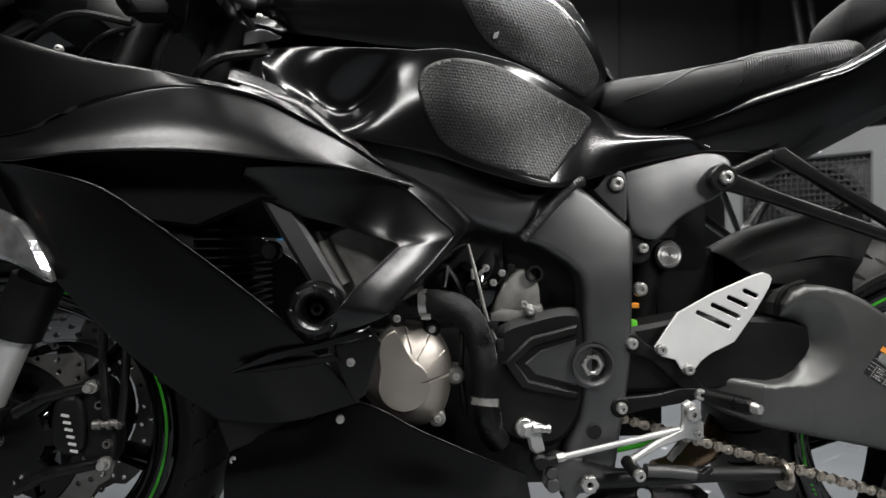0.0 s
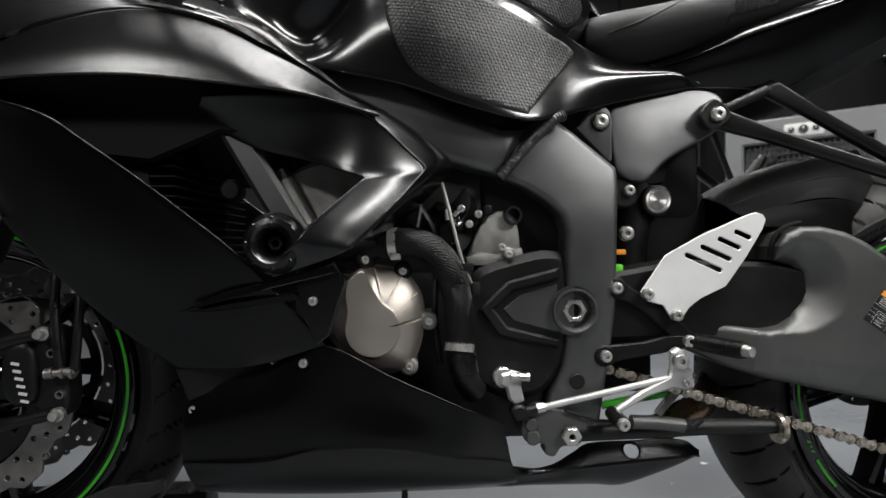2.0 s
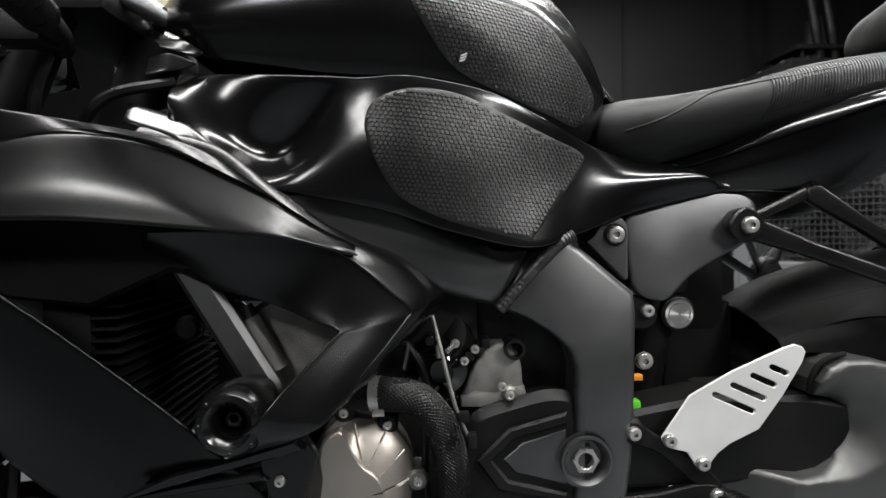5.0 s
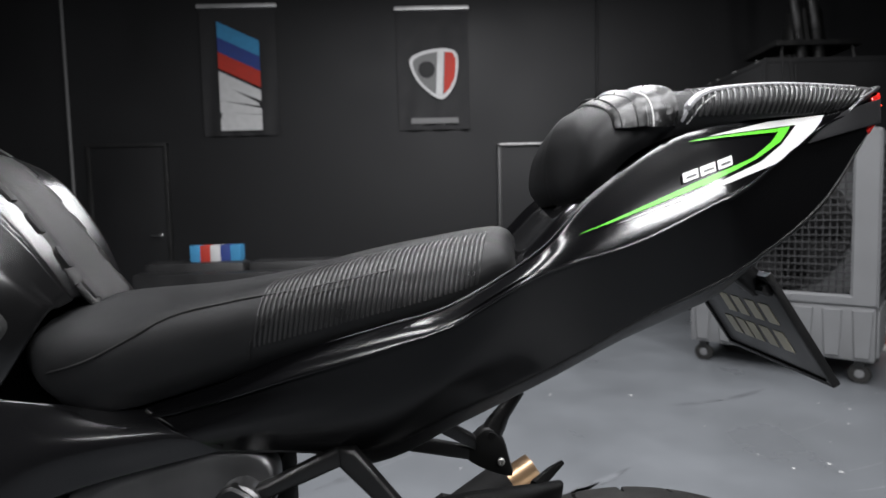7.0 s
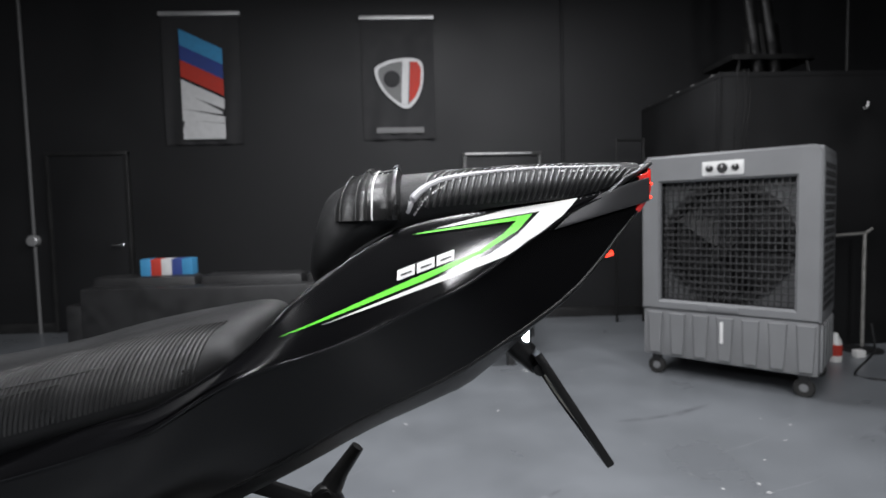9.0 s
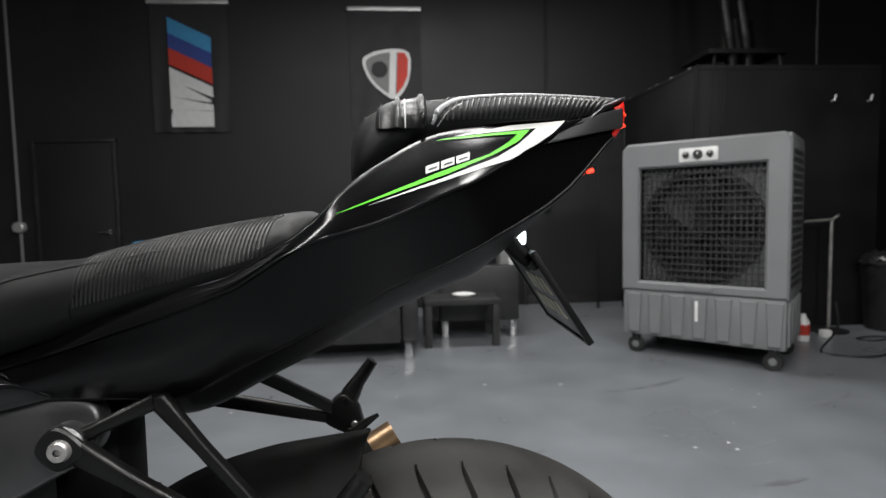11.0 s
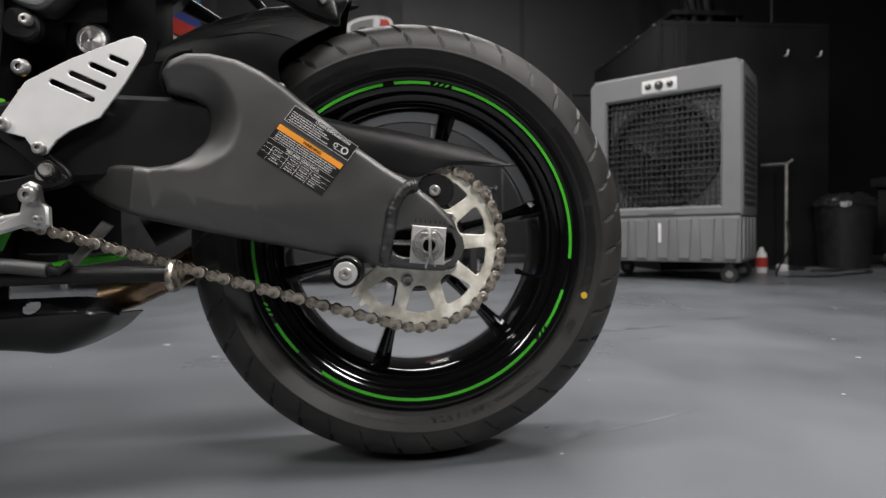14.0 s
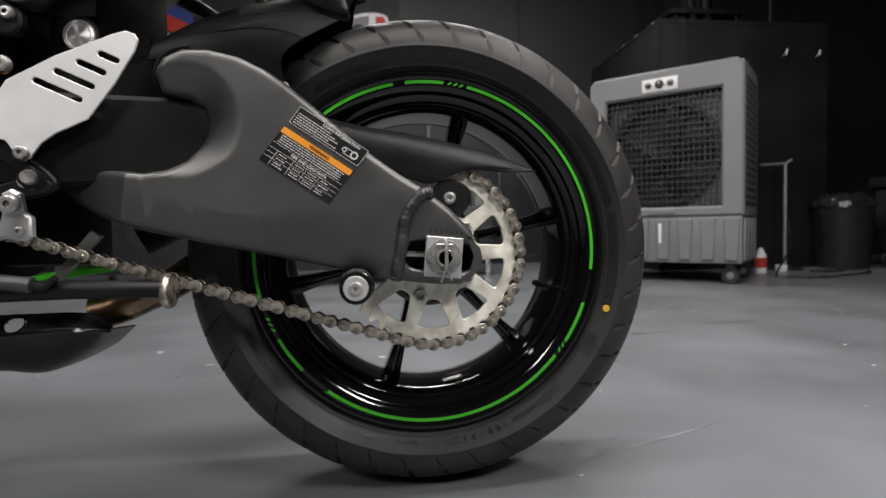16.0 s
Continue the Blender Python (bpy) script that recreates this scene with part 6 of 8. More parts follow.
# ---- front end ----
for s in (-1, 1):
    y = 0.105 * s
    rake = Vector((0.40, 0, 0.9165))
    foot = Vector((-1.392, y, 0.36))
    leg = part("fork_leg", bar([foot + rake * 0.02, foot + rake * 0.17], [0.023, 0.022], 20), ALU, bike, "silver fork slider with black collar")
    part("collar", bar([foot + rake * 0.145, foot + rake * 0.225], [0.031, 0.031], 20), PLASTIC, leg)
    part("upper_tube", bar([foot + rake * 0.215, foot + rake * 0.66], [0.025, 0.025], 20), DARK, leg)
    part("axle_clamp", bar([foot + rake * -0.03, foot + rake * 0.05], [0.03, 0.03], 16), DARK, leg)
    outline = []
    for k in range(132):
        a = 2 * math.pi * k / 132
        r = 0.156 - 0.011 * max(0.0, min(1.0, 0.5 + 1.1 * math.cos(11 * a)))
        outline.append((r * math.cos(a), r * math.sin(a)))
    dh = [circle2((0.1205 + 0.0125 * (k % 3)) * math.cos(2 * math.pi * (k + 0.3 * (k // 33)) / 66), (0.1205 + 0.0125 * (k % 3)) * math.sin(2 * math.pi * (k + 0.3 * (k // 33)) / 66), 0.0036, 10) for k in range(66)]
    part("brake_disc", plate(outline, 0.075 * s - 0.0025, 0.075 * s + 0.0025, 0.0006, dh + [circle2(0, 0, 0.112, 40)]), DISC, front, "drilled petal brake disc")
    part("disc_carrier", plate(circle2(0, 0, 0.110, 36), 0.070 * s - 0.002, 0.070 * s + 0.002, 0.0008, [sector2(0.055, 0.095, 45 * k + 8, 45 * k + 37) for k in range(8)]), DARK, front)
    def slab(shape, y0, y1, bevel, seg):
        return plate(smooth2(shape, 36), min(y0 * s, y1 * s), max(y0 * s, y1 * s), bevel, seg=seg)

    cal = part("brake_caliper", slab([(-1.276, 0.400), (-1.262, 0.416), (-1.243, 0.416), (-1.236, 0.395), (-1.235, 0.362), (-1.240, 0.342), (-1.262, 0.337), (-1.278, 0.358)], 0.09, 0.128, 0.010, 4), DARK, bike, "black radial brake caliper")
    part("bridge", slab([(-1.246, 0.425), (-1.224, 0.434), (-1.208, 0.420), (-1.203, 0.380), (-1.202, 0.340), (-1.212, 0.320), (-1.236, 0.326), (-1.245, 0.345)], 0.085, 0.119, 0.006, 3), DARK, cal)
    yo = 0.128 * s
    if s < 0:
        for k in range(6):
            part("logo_bar", boxed(-0.0050, 0.0050, -0.0006, 0, -0.0017, 0.0017), PRINT, cal, smooth=0).matrix_basis = pose(-1.2575 + 0.0021 * k, yo, 0.391 - 0.0092 * k, 0, 12, 0)
    for x, z in ((-1.227, 0.427), (-1.211, 0.328)):
        part("caliper_arm", bar([(-1.325, yo * 0.92, z - 0.035), (-1.285, yo * 0.94, z - 0.014), (x, yo * 0.95, z)], [0.008, 0.008, 0.0075], 14), HOSE, cal)
        part("mount_bolt", lathe(bmesh.new(), [(0, -0.011), (0.0052, -0.011), (0.006, -0.009), (0.006, -0.002), (0.0085, -0.002), (0.0085, 0.004)], (0, 0, 0), seg=18), STEEL, cal).location = (x + 0.002, yo if s < 0 else yo * 0.9, z)
    for x, z in ((-1.218, 0.402), (-1.209, 0.351)):
        part("bleed_ring", lathe(bmesh.new(), [(0.0028, 0.0), (0.0034, -0.004), (0.0052, -0.004), (0.0058, 0.002)], (0, 0, 0), seg=18), DISC, cal).location = (x, 0.121 * s if s < 0 else 0.085, z)
    part("banjo", bar([(-1.222, yo, 0.378), (-1.208, yo, 0.379), (-1.186, yo, 0.381)], [0.0065, 0.0048, 0.0052], 12), DISC, cal)
    for x in (-1.216, -1.204, -1.193):
        part("banjo_collar", bar([(x, yo, 0.3785), (x + 0.004, yo, 0.379)], 0.0072, 12), DISC, cal)
    part("brake_line", bar([(-1.188, yo, 0.383), (-1.184, yo, 0.42), (-1.186, yo * 0.9, 0.49), (-1.195, yo * 0.7, 0.58)], 0.0055, 10, 20), HOSE, cal)
    part("brake_line", bar([(-1.206, yo, 0.385), (-1.210, yo, 0.45), (-1.214, yo * 0.9, 0.53), (-1.225, yo * 0.7, 0.60)], 0.0055, 10, 20), HOSE, cal)
FF = [[(-1.62, y, 0.42 + dz), (-1.56, y, 0.56 + dz), (-1.44, y, 0.64 + dz), (-1.30, y, 0.635 + dz), (-1.20, y, 0.585 + dz), (-1.15, y, 0.53 + dz)] for y, dz in ((-0.075, -0.06), (-0.065, -0.02), (-0.03, 0.0), (0, 0.004), (0.03, 0.0), (0.065, -0.02), (0.075, -0.06))]
part("front_fender", sheet(FF, 36, 20, 0.003), SATIN, bike, "satin black front fender")
part("front_axle", bar([(-1.385, -0.13, 0.345), (-1.385, 0.13, 0.345)], 0.013, 18), STEEL, bike)
lampm = part("indicator", plate(smooth2([(-1.335, 0.655), (-1.30, 0.648), (-1.275, 0.625), (-1.250, 0.565), (-1.29, 0.585), (-1.34, 0.61)], 30), -0.168, -0.150, 0.006), LAMPGLASS, bike, "clear front indicator lamp")
part("bulb", disc_part(0.008, -0.171, -0.16, (-1.315, 0, 0.628), 14, 0.003), AMBER, lampm)
# nose, screen and cockpit
NOSE = [[(-1.60, y * 0.3, 0.80), (-1.52, y * 0.7, 0.90), (-1.40, y, 0.96), (-1.26, y * 1.2, 0.985)] for y in (-0.13, -0.1, -0.05, 0.0, 0.05, 0.1, 0.13)]
for k, dz in enumerate((-0.06, 0.0, 0.04, 0.055, 0.04, 0.0, -0.06)):
    NOSE[k] = [(x, y, z + dz * f) for (x, y, z), f in zip(NOSE[k], (0.2, 0.6, 1, 1))]
part("windscreen", sheet(NOSE, 24, 24, 0.003), GLOSS, bike, "dark tinted windscreen")
NF = [[(-1.60, y * 0.4, 0.80), (-1.63, y * 0.6, 0.74), (-1.58, y * 0.8, 0.66), (-1.46, y, 0.60)] for y in (-0.15, -0.1, 0, 0.1, 0.15)]
part("nose_cowl", sheet(NF, 16, 20, 0.004), SATIN, bike, "satin black nose cowl")
for s in (-1, 1):
    cb = part("clip_on", bar([(-1.13, 0.10 * s, 0.905), (-1.10, 0.16 * s, 0.902), (-1.045, 0.30 * s, 0.885)], 0.0115, 14, 12), DARK, bike, "black clip-on handlebar")
    part("grip", bar([(-1.075, 0.225 * s, 0.894), (-1.03, 0.335 * s, 0.88)], 0.017, 18), HOSE, cb)
    part("lever_blade", bar([(-1.16, 0.155 * s, 0.90), (-1.14, 0.22 * s, 0.893), (-1.085, 0.34 * s, 0.875)], [0.008, 0.006, 0.005], 10, 14), DARK, cb, "black hand lever")
    part("perch", boxed(-1.15, -1.10, min(0.15 * s, 0.185 * s), max(0.15 * s, 0.185 * s), 0.885, 0.915, bevel=0.006), DARK, cb)
    part("fork_cap", disc_part(0.026, 0.0, 0.03, (0, 0, 0), 24, 0.004, "Z"), GLOSS, bike).location = (-1.128, 0.105 * s, 0.965)
part("top_yoke", boxed(-1.17, -1.07, -0.13, 0.13, 0.935, 0.962, bevel=0.01), PLASTIC, bike, "black top yoke")
rsv = part("fluid_reservoir", plate([(-1.080, 0.997), (-1.042, 0.987), (-1.025, 0.953), (-1.059, 0.968)], -0.055, -0.020, 0.004, seg=2), FLUID, bike, "cream brake fluid reservoir")
part("reservoir_cap", plate([(-1.086, 1.004), (-1.080, 1.008), (-1.040, 0.994), (-1.042, 0.988), (-1.080, 0.998)], -0.058, -0.018, 0.002), WHITE, rsv, "pale reservoir lid")
part("reservoir_tag", boxed(-1.027, -1.019, -0.056, -0.050, 0.952, 0.960, bevel=0.001), LIME, rsv, "green tag")
part("yoke_clamp", bar([(-1.068, -0.075, 0.973), (-1.052, -0.076, 0.964), (-1.034, -0.076, 0.953)], [0.007, 0.008, 0.006], 12), ALU, bike, "bare aluminium clamp")
part("yoke_edge", bar([(-1.100, -0.085, 0.978), (-1.045, -0.086, 0.951), (-1.012, -0.086, 0.933)], [0.010, 0.010, 0.007], 12), FRAME, bike)
part("steering_nut", lathe(bmesh.new(), [(0, 1.020), (0.012, 1.020), (0.015, 1.016), (0.015, 0.985), (0, 0.985)], (-1.104, -0.03, 0), "Z", 20), ALU, bike, "aluminium fork adjuster cap")
part("cable_ferrule", bar([(-1.016, -0.112, 0.914), (-1.002, -0.112, 0.908)], [0.0045, 0.0040], 10), STEEL, bike)
TRIM_A = [[(-1.022, -0.126, 0.905), (-0.993, -0.126, 0.904), (-0.974, -0.122, 0.893)], [(-1.012, -0.134, 0.896), (-0.996, -0.134, 0.892), (-0.980, -0.124, 0.888)]]
TRIM_B = [[(-1.026, -0.132, 0.884), (-1.004, -0.134, 0.888), (-0.980, -0.130, 0.880)], [(-1.026, -0.140, 0.866), (-1.004, -0.140, 0.870), (-0.984, -0.132, 0.876)]]
for rails in (TRIM_A, TRIM_B):
    part("cockpit_trim", sheet(rails, 14, 6, 0.003), SATIN, bike)
part("instrument", boxed(-1.34, -1.24, -0.10, 0.10, 0.92, 0.985, bevel=0.015), DARK, bike, "black instrument cluster")
for pts, r in (([(-1.31, -0.13, 0.86), (-1.24, -0.14, 0.90), (-1.17, -0.13, 0.895)], 0.005), ([(-1.25, -0.12, 0.84), (-1.2, -0.13, 0.88), (-1.13, -0.12, 0.90)], 0.004), ([(-1.14, -0.14, 0.80), (-1.13, -0.145, 0.85), (-1.12, -0.14, 0.885)], 0.006), ([(-1.10, -0.14, 0.80), (-1.06, -0.15, 0.84), (-1.0, -0.13, 0.86)], 0.006)):
    part("cable", bar(pts, r, 8, 16), HOSE, bike)
bolt(-1.234, -0.171, 0.845, bike, SMALLBOLT, "fairing_screw")
part("steering_head", bar([(-1.16, 0, 0.72), (-1.07, 0, 0.94)], 0.035, 20), FRAME, bike)

# ---- trim on tank, seats and tail ----
from mathutils.bvhtree import BVHTree


def tree(ob):
    bm = bmesh.new()
    bm.from_mesh(ob.data)
    t = BVHTree.FromBMesh(bm)
    bm.free()
    return t


def skin(t, x, z, lift=0.0):
    """The point of a surface as met from the near side at (x, z), and its normal."""
    p, n, _, _ = t.ray_cast(Vector((x, -1.0, z)), Vector((0, 1, 0)))
    if p is None:
        p, n, _, _ = t.find_nearest(Vector((x, -0.15, z)))
    if n.y > 0:
        n = -n
    return p + n * lift, n


def inside2(x, z, poly):
    hit = False
    for (ax, az), (bx, bz) in zip(poly, poly[1:] + poly[:1]):
        if (az > z) != (bz > z) and x < (bx - ax) * (z - az) / (bz - az) + ax:
            hit = not hit
    return hit


def decal(name, poly, t, material, parent, lift=0.0006, step=0.004, label="", dome=0.0, rings=7):
    """A thin skin-tight patch with the (x, z) outline, thicker by dome away from its edge."""
    dense = []
    for a, b in zip(poly, poly[1:] + poly[:1]):
        n = max(1, int(math.hypot(b[0] - a[0], b[1] - a[1]) / step))
        dense += [(a[0] + (b[0] - a[0]) * i / n, a[1] + (b[1] - a[1]) * i / n) for i in range(n)]
    bm = bmesh.new()
    if dome:
        cx, cz = sum(p[0] for p in dense) / len(dense), sum(p[1] for p in dense) / len(dense)
        rows = []
        for k, s in enumerate([1.0, 0.985, 0.94] + [0.94 * (1 - i / rings) for i in range(1, rings + 1)]):
            lf = lift if k == 0 else lift + dome * (0.6 if k == 1 else 1.0)
            rows.append([skin(t, cx + (x - cx) * max(s, 0.002), cz + (z - cz) * max(s, 0.002), lf)[0] for x, z in dense])
        rows = [row + [row[0]] for row in rows]
        add_grid(bm, rows)
    else:
        vs = [bm.verts.new((x, 0, z)) for x, z in dense]
        es = [bm.edges.new((vs[i], vs[(i + 1) % len(vs)])) for i in range(len(vs))]
        bmesh.ops.triangle_fill(bm, use_beauty=True, edges=es)
        for _ in range(2):
            long = [e for e in bm.edges if e.calc_length() > 0.012]
            if long:
                bmesh.ops.subdivide_edges(bm, edges=long, cuts=1)
                bmesh.ops.triangulate(bm, faces=bm.faces)
        for v in bm.verts:
            v.co = skin(t, v.co.x, v.co.z, lift)[0]
    return part(name, bm, material, parent, label)


def cells(name, poly, t, pitch, lift, parent):
    """Small raised six-sided studs that cover a grip pad."""
    cx, cz = sum(p[0] for p in poly) / len(poly), sum(p[1] for p in poly) / len(poly)
    inner = inset(poly, pitch * 0.72)
    x0, x1 = min(p[0] for p in inner), max(p[0] for p in inner)
    z0, z1 = min(p[1] for p in inner), max(p[1] for p in inner)
    verts, faces = [], []
    ca, sa = math.cos(radians(-6)), math.sin(radians(-6))
    n = int(0.4 / pitch)
    for i in range(-n, n):
        for j in range(-n, n):
            u, v = (i + 0.5 * (j % 2)) * pitch, j * pitch * 0.866
            x, z = cx + u * ca - v * sa, cz + u * sa + v * ca
            if not (x0 < x < x1 and z0 < z < z1 and inside2(x, z, inner)):
                continue
            p, nrm = skin(t, x, z, lift)
            ax = Vector((ca, 0, sa))
            ax = (ax - nrm * ax.dot(nrm)).normalized()
            ay = nrm.cross(ax)
            k0 = len(verts)
            for r, h in ((0.55, -0.0002), (0.43, 0.0010)):
                for k in range(6):
                    a = radians(60 * k + 30)
                    verts.append(p + (ax * math.cos(a) + ay * math.sin(a) * 0.92) * r * pitch + nrm * h)
            faces.append([k0 + 6 + k for k in range(6)])
            for k in range(6):
                faces.append([k0 + k, k0 + (k + 1) % 6, k0 + 6 + (k + 1) % 6, k0 + 6 + k])
    me = bpy.data.meshes.new(name)
    me.from_pydata(verts, [], faces)
    me.materials.append(PAD)
    ob = new(name, me)
    ob.parent = parent
    return tagged(ob, kind="stuff")


tank_t, cover_t, tail_t, seat_t, pil_t = tree(tank), tree(side_cover), tree(tail_left), tree(seat), tree(pillion)
UPPAD = [(-0.759, 0.944), (-0.755, 0.950), (-0.741, 0.952), (-0.690, 0.952), (-0.639, 0.946), (-0.603, 0.931), (-0.573, 0.902), (-0.553, 0.876), (-0.540, 0.852), (-0.545, 0.836), (-0.556, 0.822), (-0.571, 0.815), (-0.60, 0.824), (-0.643, 0.839), (-0.706, 0.867), (-0.738, 0.906)]
LOPAD = [(-0.803, 0.816), (-0.790, 0.837), (-0.754, 0.848), (-0.707, 0.843), (-0.654, 0.822), (-0.597, 0.799), (-0.567, 0.788), (-0.561, 0.774), (-0.593, 0.734), (-0.627, 0.694), (-0.638, 0.689), (-0.718, 0.710), (-0.763, 0.731), (-0.782, 0.752), (-0.799, 0.788)]
UPPAD2 = smooth2(UPPAD, 64)
LOPAD2 = smooth2(LOPAD, 72)
up = decal("tank_grip_pad", UPPAD2, tank_t, PAD, bike, 0.0, 0.01, "black textured rubber tank grip pad", 0.0022)
cells("grip_studs", UPPAD2, tank_t, 0.0050, 0.0021, up)
lo = decal("side_grip_pad", LOPAD2, cover_t, PAD, bike, 0.0, 0.01, "black textured rubber side grip pad", 0.0022)
cells("grip_studs", LOPAD2, cover_t, 0.0050, 0.0021, lo)
ep, en = skin(tank_t, -0.701, 0.880, 0.004)
em = part("emblem", lathe(bmesh.new(), [(0, -0.0008), (0.0060, -0.0008), (0.0064, 0)], seg=24), LABEL, up, "small round black and silver emblem")
em.matrix_basis = Matrix.Translation(ep) @ (-en).to_track_quat("Y", "Z").to_matrix().to_4x4()
for k in range(3):
    swirl = part("swirl", plate([(-0.0042 + 0.0008 * k, -0.0030 + 0.0026 * k), (-0.0004, -0.0022 + 0.0026 * k), (0.0042 - 0.0008 * (2 - k), -0.0004 + 0.0026 * k), (0.0036 - 0.0008 * (2 - k), 0.0009 + 0.0026 * k), (-0.0008, -0.0008 + 0.0026 * k), (-0.0048 + 0.0008 * k, -0.0016 + 0.0026 * k)], -0.0011, -0.0004, 0.0001), PRINT, em, smooth=0)
    swirl.location = (0, 0, -0.0011)
# spine pad down the middle of the tank
spine_rows = []
SPN = [(-0.655, 1.010), (-0.635, 1.002), (-0.61, 0.986), (-0.587, 0.966), (-0.564, 0.940), (-0.542, 0.911), (-0.521, 0.880), (-0.501, 0.855)]
for y in (-0.029, -0.025, -0.012, 0.0, 0.012, 0.025, 0.029):
    lift = 0.001 if abs(y) > 0.027 else 0.0050
    spine_rows.append([(x + lift * 0.5, y, z + lift - 2.2 * y * y) for x, z in SPN])
spn = part("spine_pad", sheet(spine_rows, 50, 20, 0.004), SPINE, bike, "black segmented rubber tank spine pad")
for k in range(7):
    f = (k + 0.5) / 7 * (len(SPN) - 1)
    i = int(f)
    x = SPN[i][0] + (SPN[min(i + 1, 7)][0] - SPN[i][0]) * (f - i)
    z = SPN[i][1] + (SPN[min(i + 1, 7)][1] - SPN[i][1]) * (f - i)
    ang = math.degrees(math.atan2(SPN[min(i + 1, 7)][1] - SPN[i][1], SPN[min(i + 1, 7)][0] - SPN[i][0]))
    o = part("vertebra", plate([(-0.0120, -0.034 + 0.0012 * k), (-0.0060, -0.037 + 0.0012 * k), (0.0105, -0.037 + 0.0012 * k), (0.0130, -0.029 + 0.0012 * k), (0.0130, 0.029 - 0.0012 * k), (0.0105, 0.037 - 0.0012 * k), (-0.0060, 0.037 - 0.0012 * k), (-0.0120, 0.034 - 0.0012 * k)], -0.0045, 0.002, 0.0018, seg=2), SPINE, spn)
    o.matrix_basis = pose(x + 0.003, 0, z + 0.002, 0, -ang, 0) @ pose(0, 0, 0, -90, 0, 0)

# graphics on the tail
GT = [(-0.102, 0.911), (-0.042, 0.935), (-0.011, 0.947), (0.039, 0.965), (0.059, 0.977), (0.070, 0.986), (-0.011, 0.9775), (-0.001, 0.9795), (0.084, 0.9910), (0.070, 0.9785), (0.043, 0.9645), (-0.003, 0.9455), (-0.042, 0.9320)]
decal("green_stripe", GT, tail_t, LIME, tail_left, 0.0018, 0.006, "bright green arrow stripe")
WT = [(-0.074, 0.9185), (-0.003, 0.9435), (0.047, 0.9625), (0.070, 0.9760), (0.091, 0.9930), (0.005, 0.9815), (0.062, 0.9945), (0.126, 1.0030), (0.110, 0.9895), (0.080, 0.9705), (0.060, 0.9605), (0.034, 0.9525), (-0.003, 0.9405)]
decal("white_stripe", WT, tail_t, WHITE, tail_left, 0.0013, 0.006, "white arrow stripe")
for k in range(3):
    x0, z0 = -0.0215 + 0.0142 * k, 0.9460 + 0.0046 * k
    decal("logo_block", [(x0, z0), (x0 + 0.0125, z0 + 0.0042), (x0 + 0.0130, z0 + 0.0112), (x0 + 0.0005, z0 + 0.0070)], tail_t, WHITE, tail_left, 0.0020, 0.004)
    decal("logo_gap", [(x0 + 0.0025, z0 + 0.0028), (x0 + 0.0108, z0 + 0.0056), (x0 + 0.0109, z0 + 0.0070), (x0 + 0.0026, z0 + 0.0043)], tail_t, LABEL, tail_left, 0.0024, 0.004)

# seams and ribbed panels of the seats
RIBLEATHER = mat("ribbed_leatherette", (0.012, 0.012, 0.012), 0.32, 0, 0.2, 30, 0.2, 900, 0.06, spec=0.5)


def seam(name, pts, t, r, material, parent, lift=0.0002):
    p = spline([(x, 0, z) for x, z in pts], 40)
    return part(name, bar([skin(t, q.x, q.z, lift)[0] for q in p], r, 6), material, parent)


seam("seam", [(-0.505, 0.813), (-0.469, 0.824), (-0.435, 0.840), (-0.404, 0.856), (-0.361, 0.8655), (-0.292, 0.877), (-0.233, 0.888)], seat_t, 0.0011, DARK, seat)
seam("seam", [(-0.346, 0.822), (-0.341, 0.838), (-0.325, 0.856), (-0.304, 0.869), (-0.266, 0.877)], seat_t, 0.0010, DARK, seat)
for k in range(44):
    f = k / 43
    x = -0.340 + 0.168 * f
    pts = []
    for g in range(10):
        u = g / 9
        lx = x + 0.012 * u
        aim = Vector((lx, -0.03, 0.838 + 0.25 * (lx + 0.34)))
        way = Vector((0, -math.cos(radians(48 * u - 4)), math.sin(radians(48 * u - 4))))
        q, n, _, _ = seat_t.ray_cast(aim + way * 0.3, -way)
        if q is not None:
            pts.append(q + way * 0.0002)
    if len(pts) > 3:
        part("rib", bar(pts, 0.0012, 6), RIBLEATHER, seat)
for k in range(34):
    x = -0.004 + 0.0052 * k
    pts = []
    for g in range(12):
        u = g / 11
        lx = x + 0.022 * u
        aim = Vector((lx, -0.02, 0.998 + 0.06 * max(0.0, lx) + 0.006 * u))
        way = Vector((0, -math.cos(radians(62 * u)), math.sin(radians(62 * u))))
        q, n, _, _ = pil_t.ray_cast(aim + way * 0.3, -way)
        if q is not None and lx < 0.180:
            pts.append(q + way * 0.0003)
    if len(pts) > 3:
        part("rib", bar(pts, 0.0014, 6), RIBLEATHER, pillion)


STRAP = mat("strap_leather", (0.008, 0.008, 0.008), 0.3, 0, 0.3, 30, 0.5, 250, 0.08)
PIPING = mat("grey_piping", (0.3, 0.3, 0.31), 0.35, 0, 0.1, 30)


def over(x, lift):
    """Points across the pillion seat at x, from one side over the top to the other."""
    out = []
    for k in range(41):
        a = radians(2 + 4.4 * k)
        d = Vector((0, -math.cos(a), math.sin(a)))
        q, n, _, _ = pil_t.ray_cast(Vector((x, 0, 0.986)) + d * 0.3, -d)
        if q is None:
            q = Vector((x, 0, 0.986)) + d * 0.05
        out.append(q + d * lift)
    return out


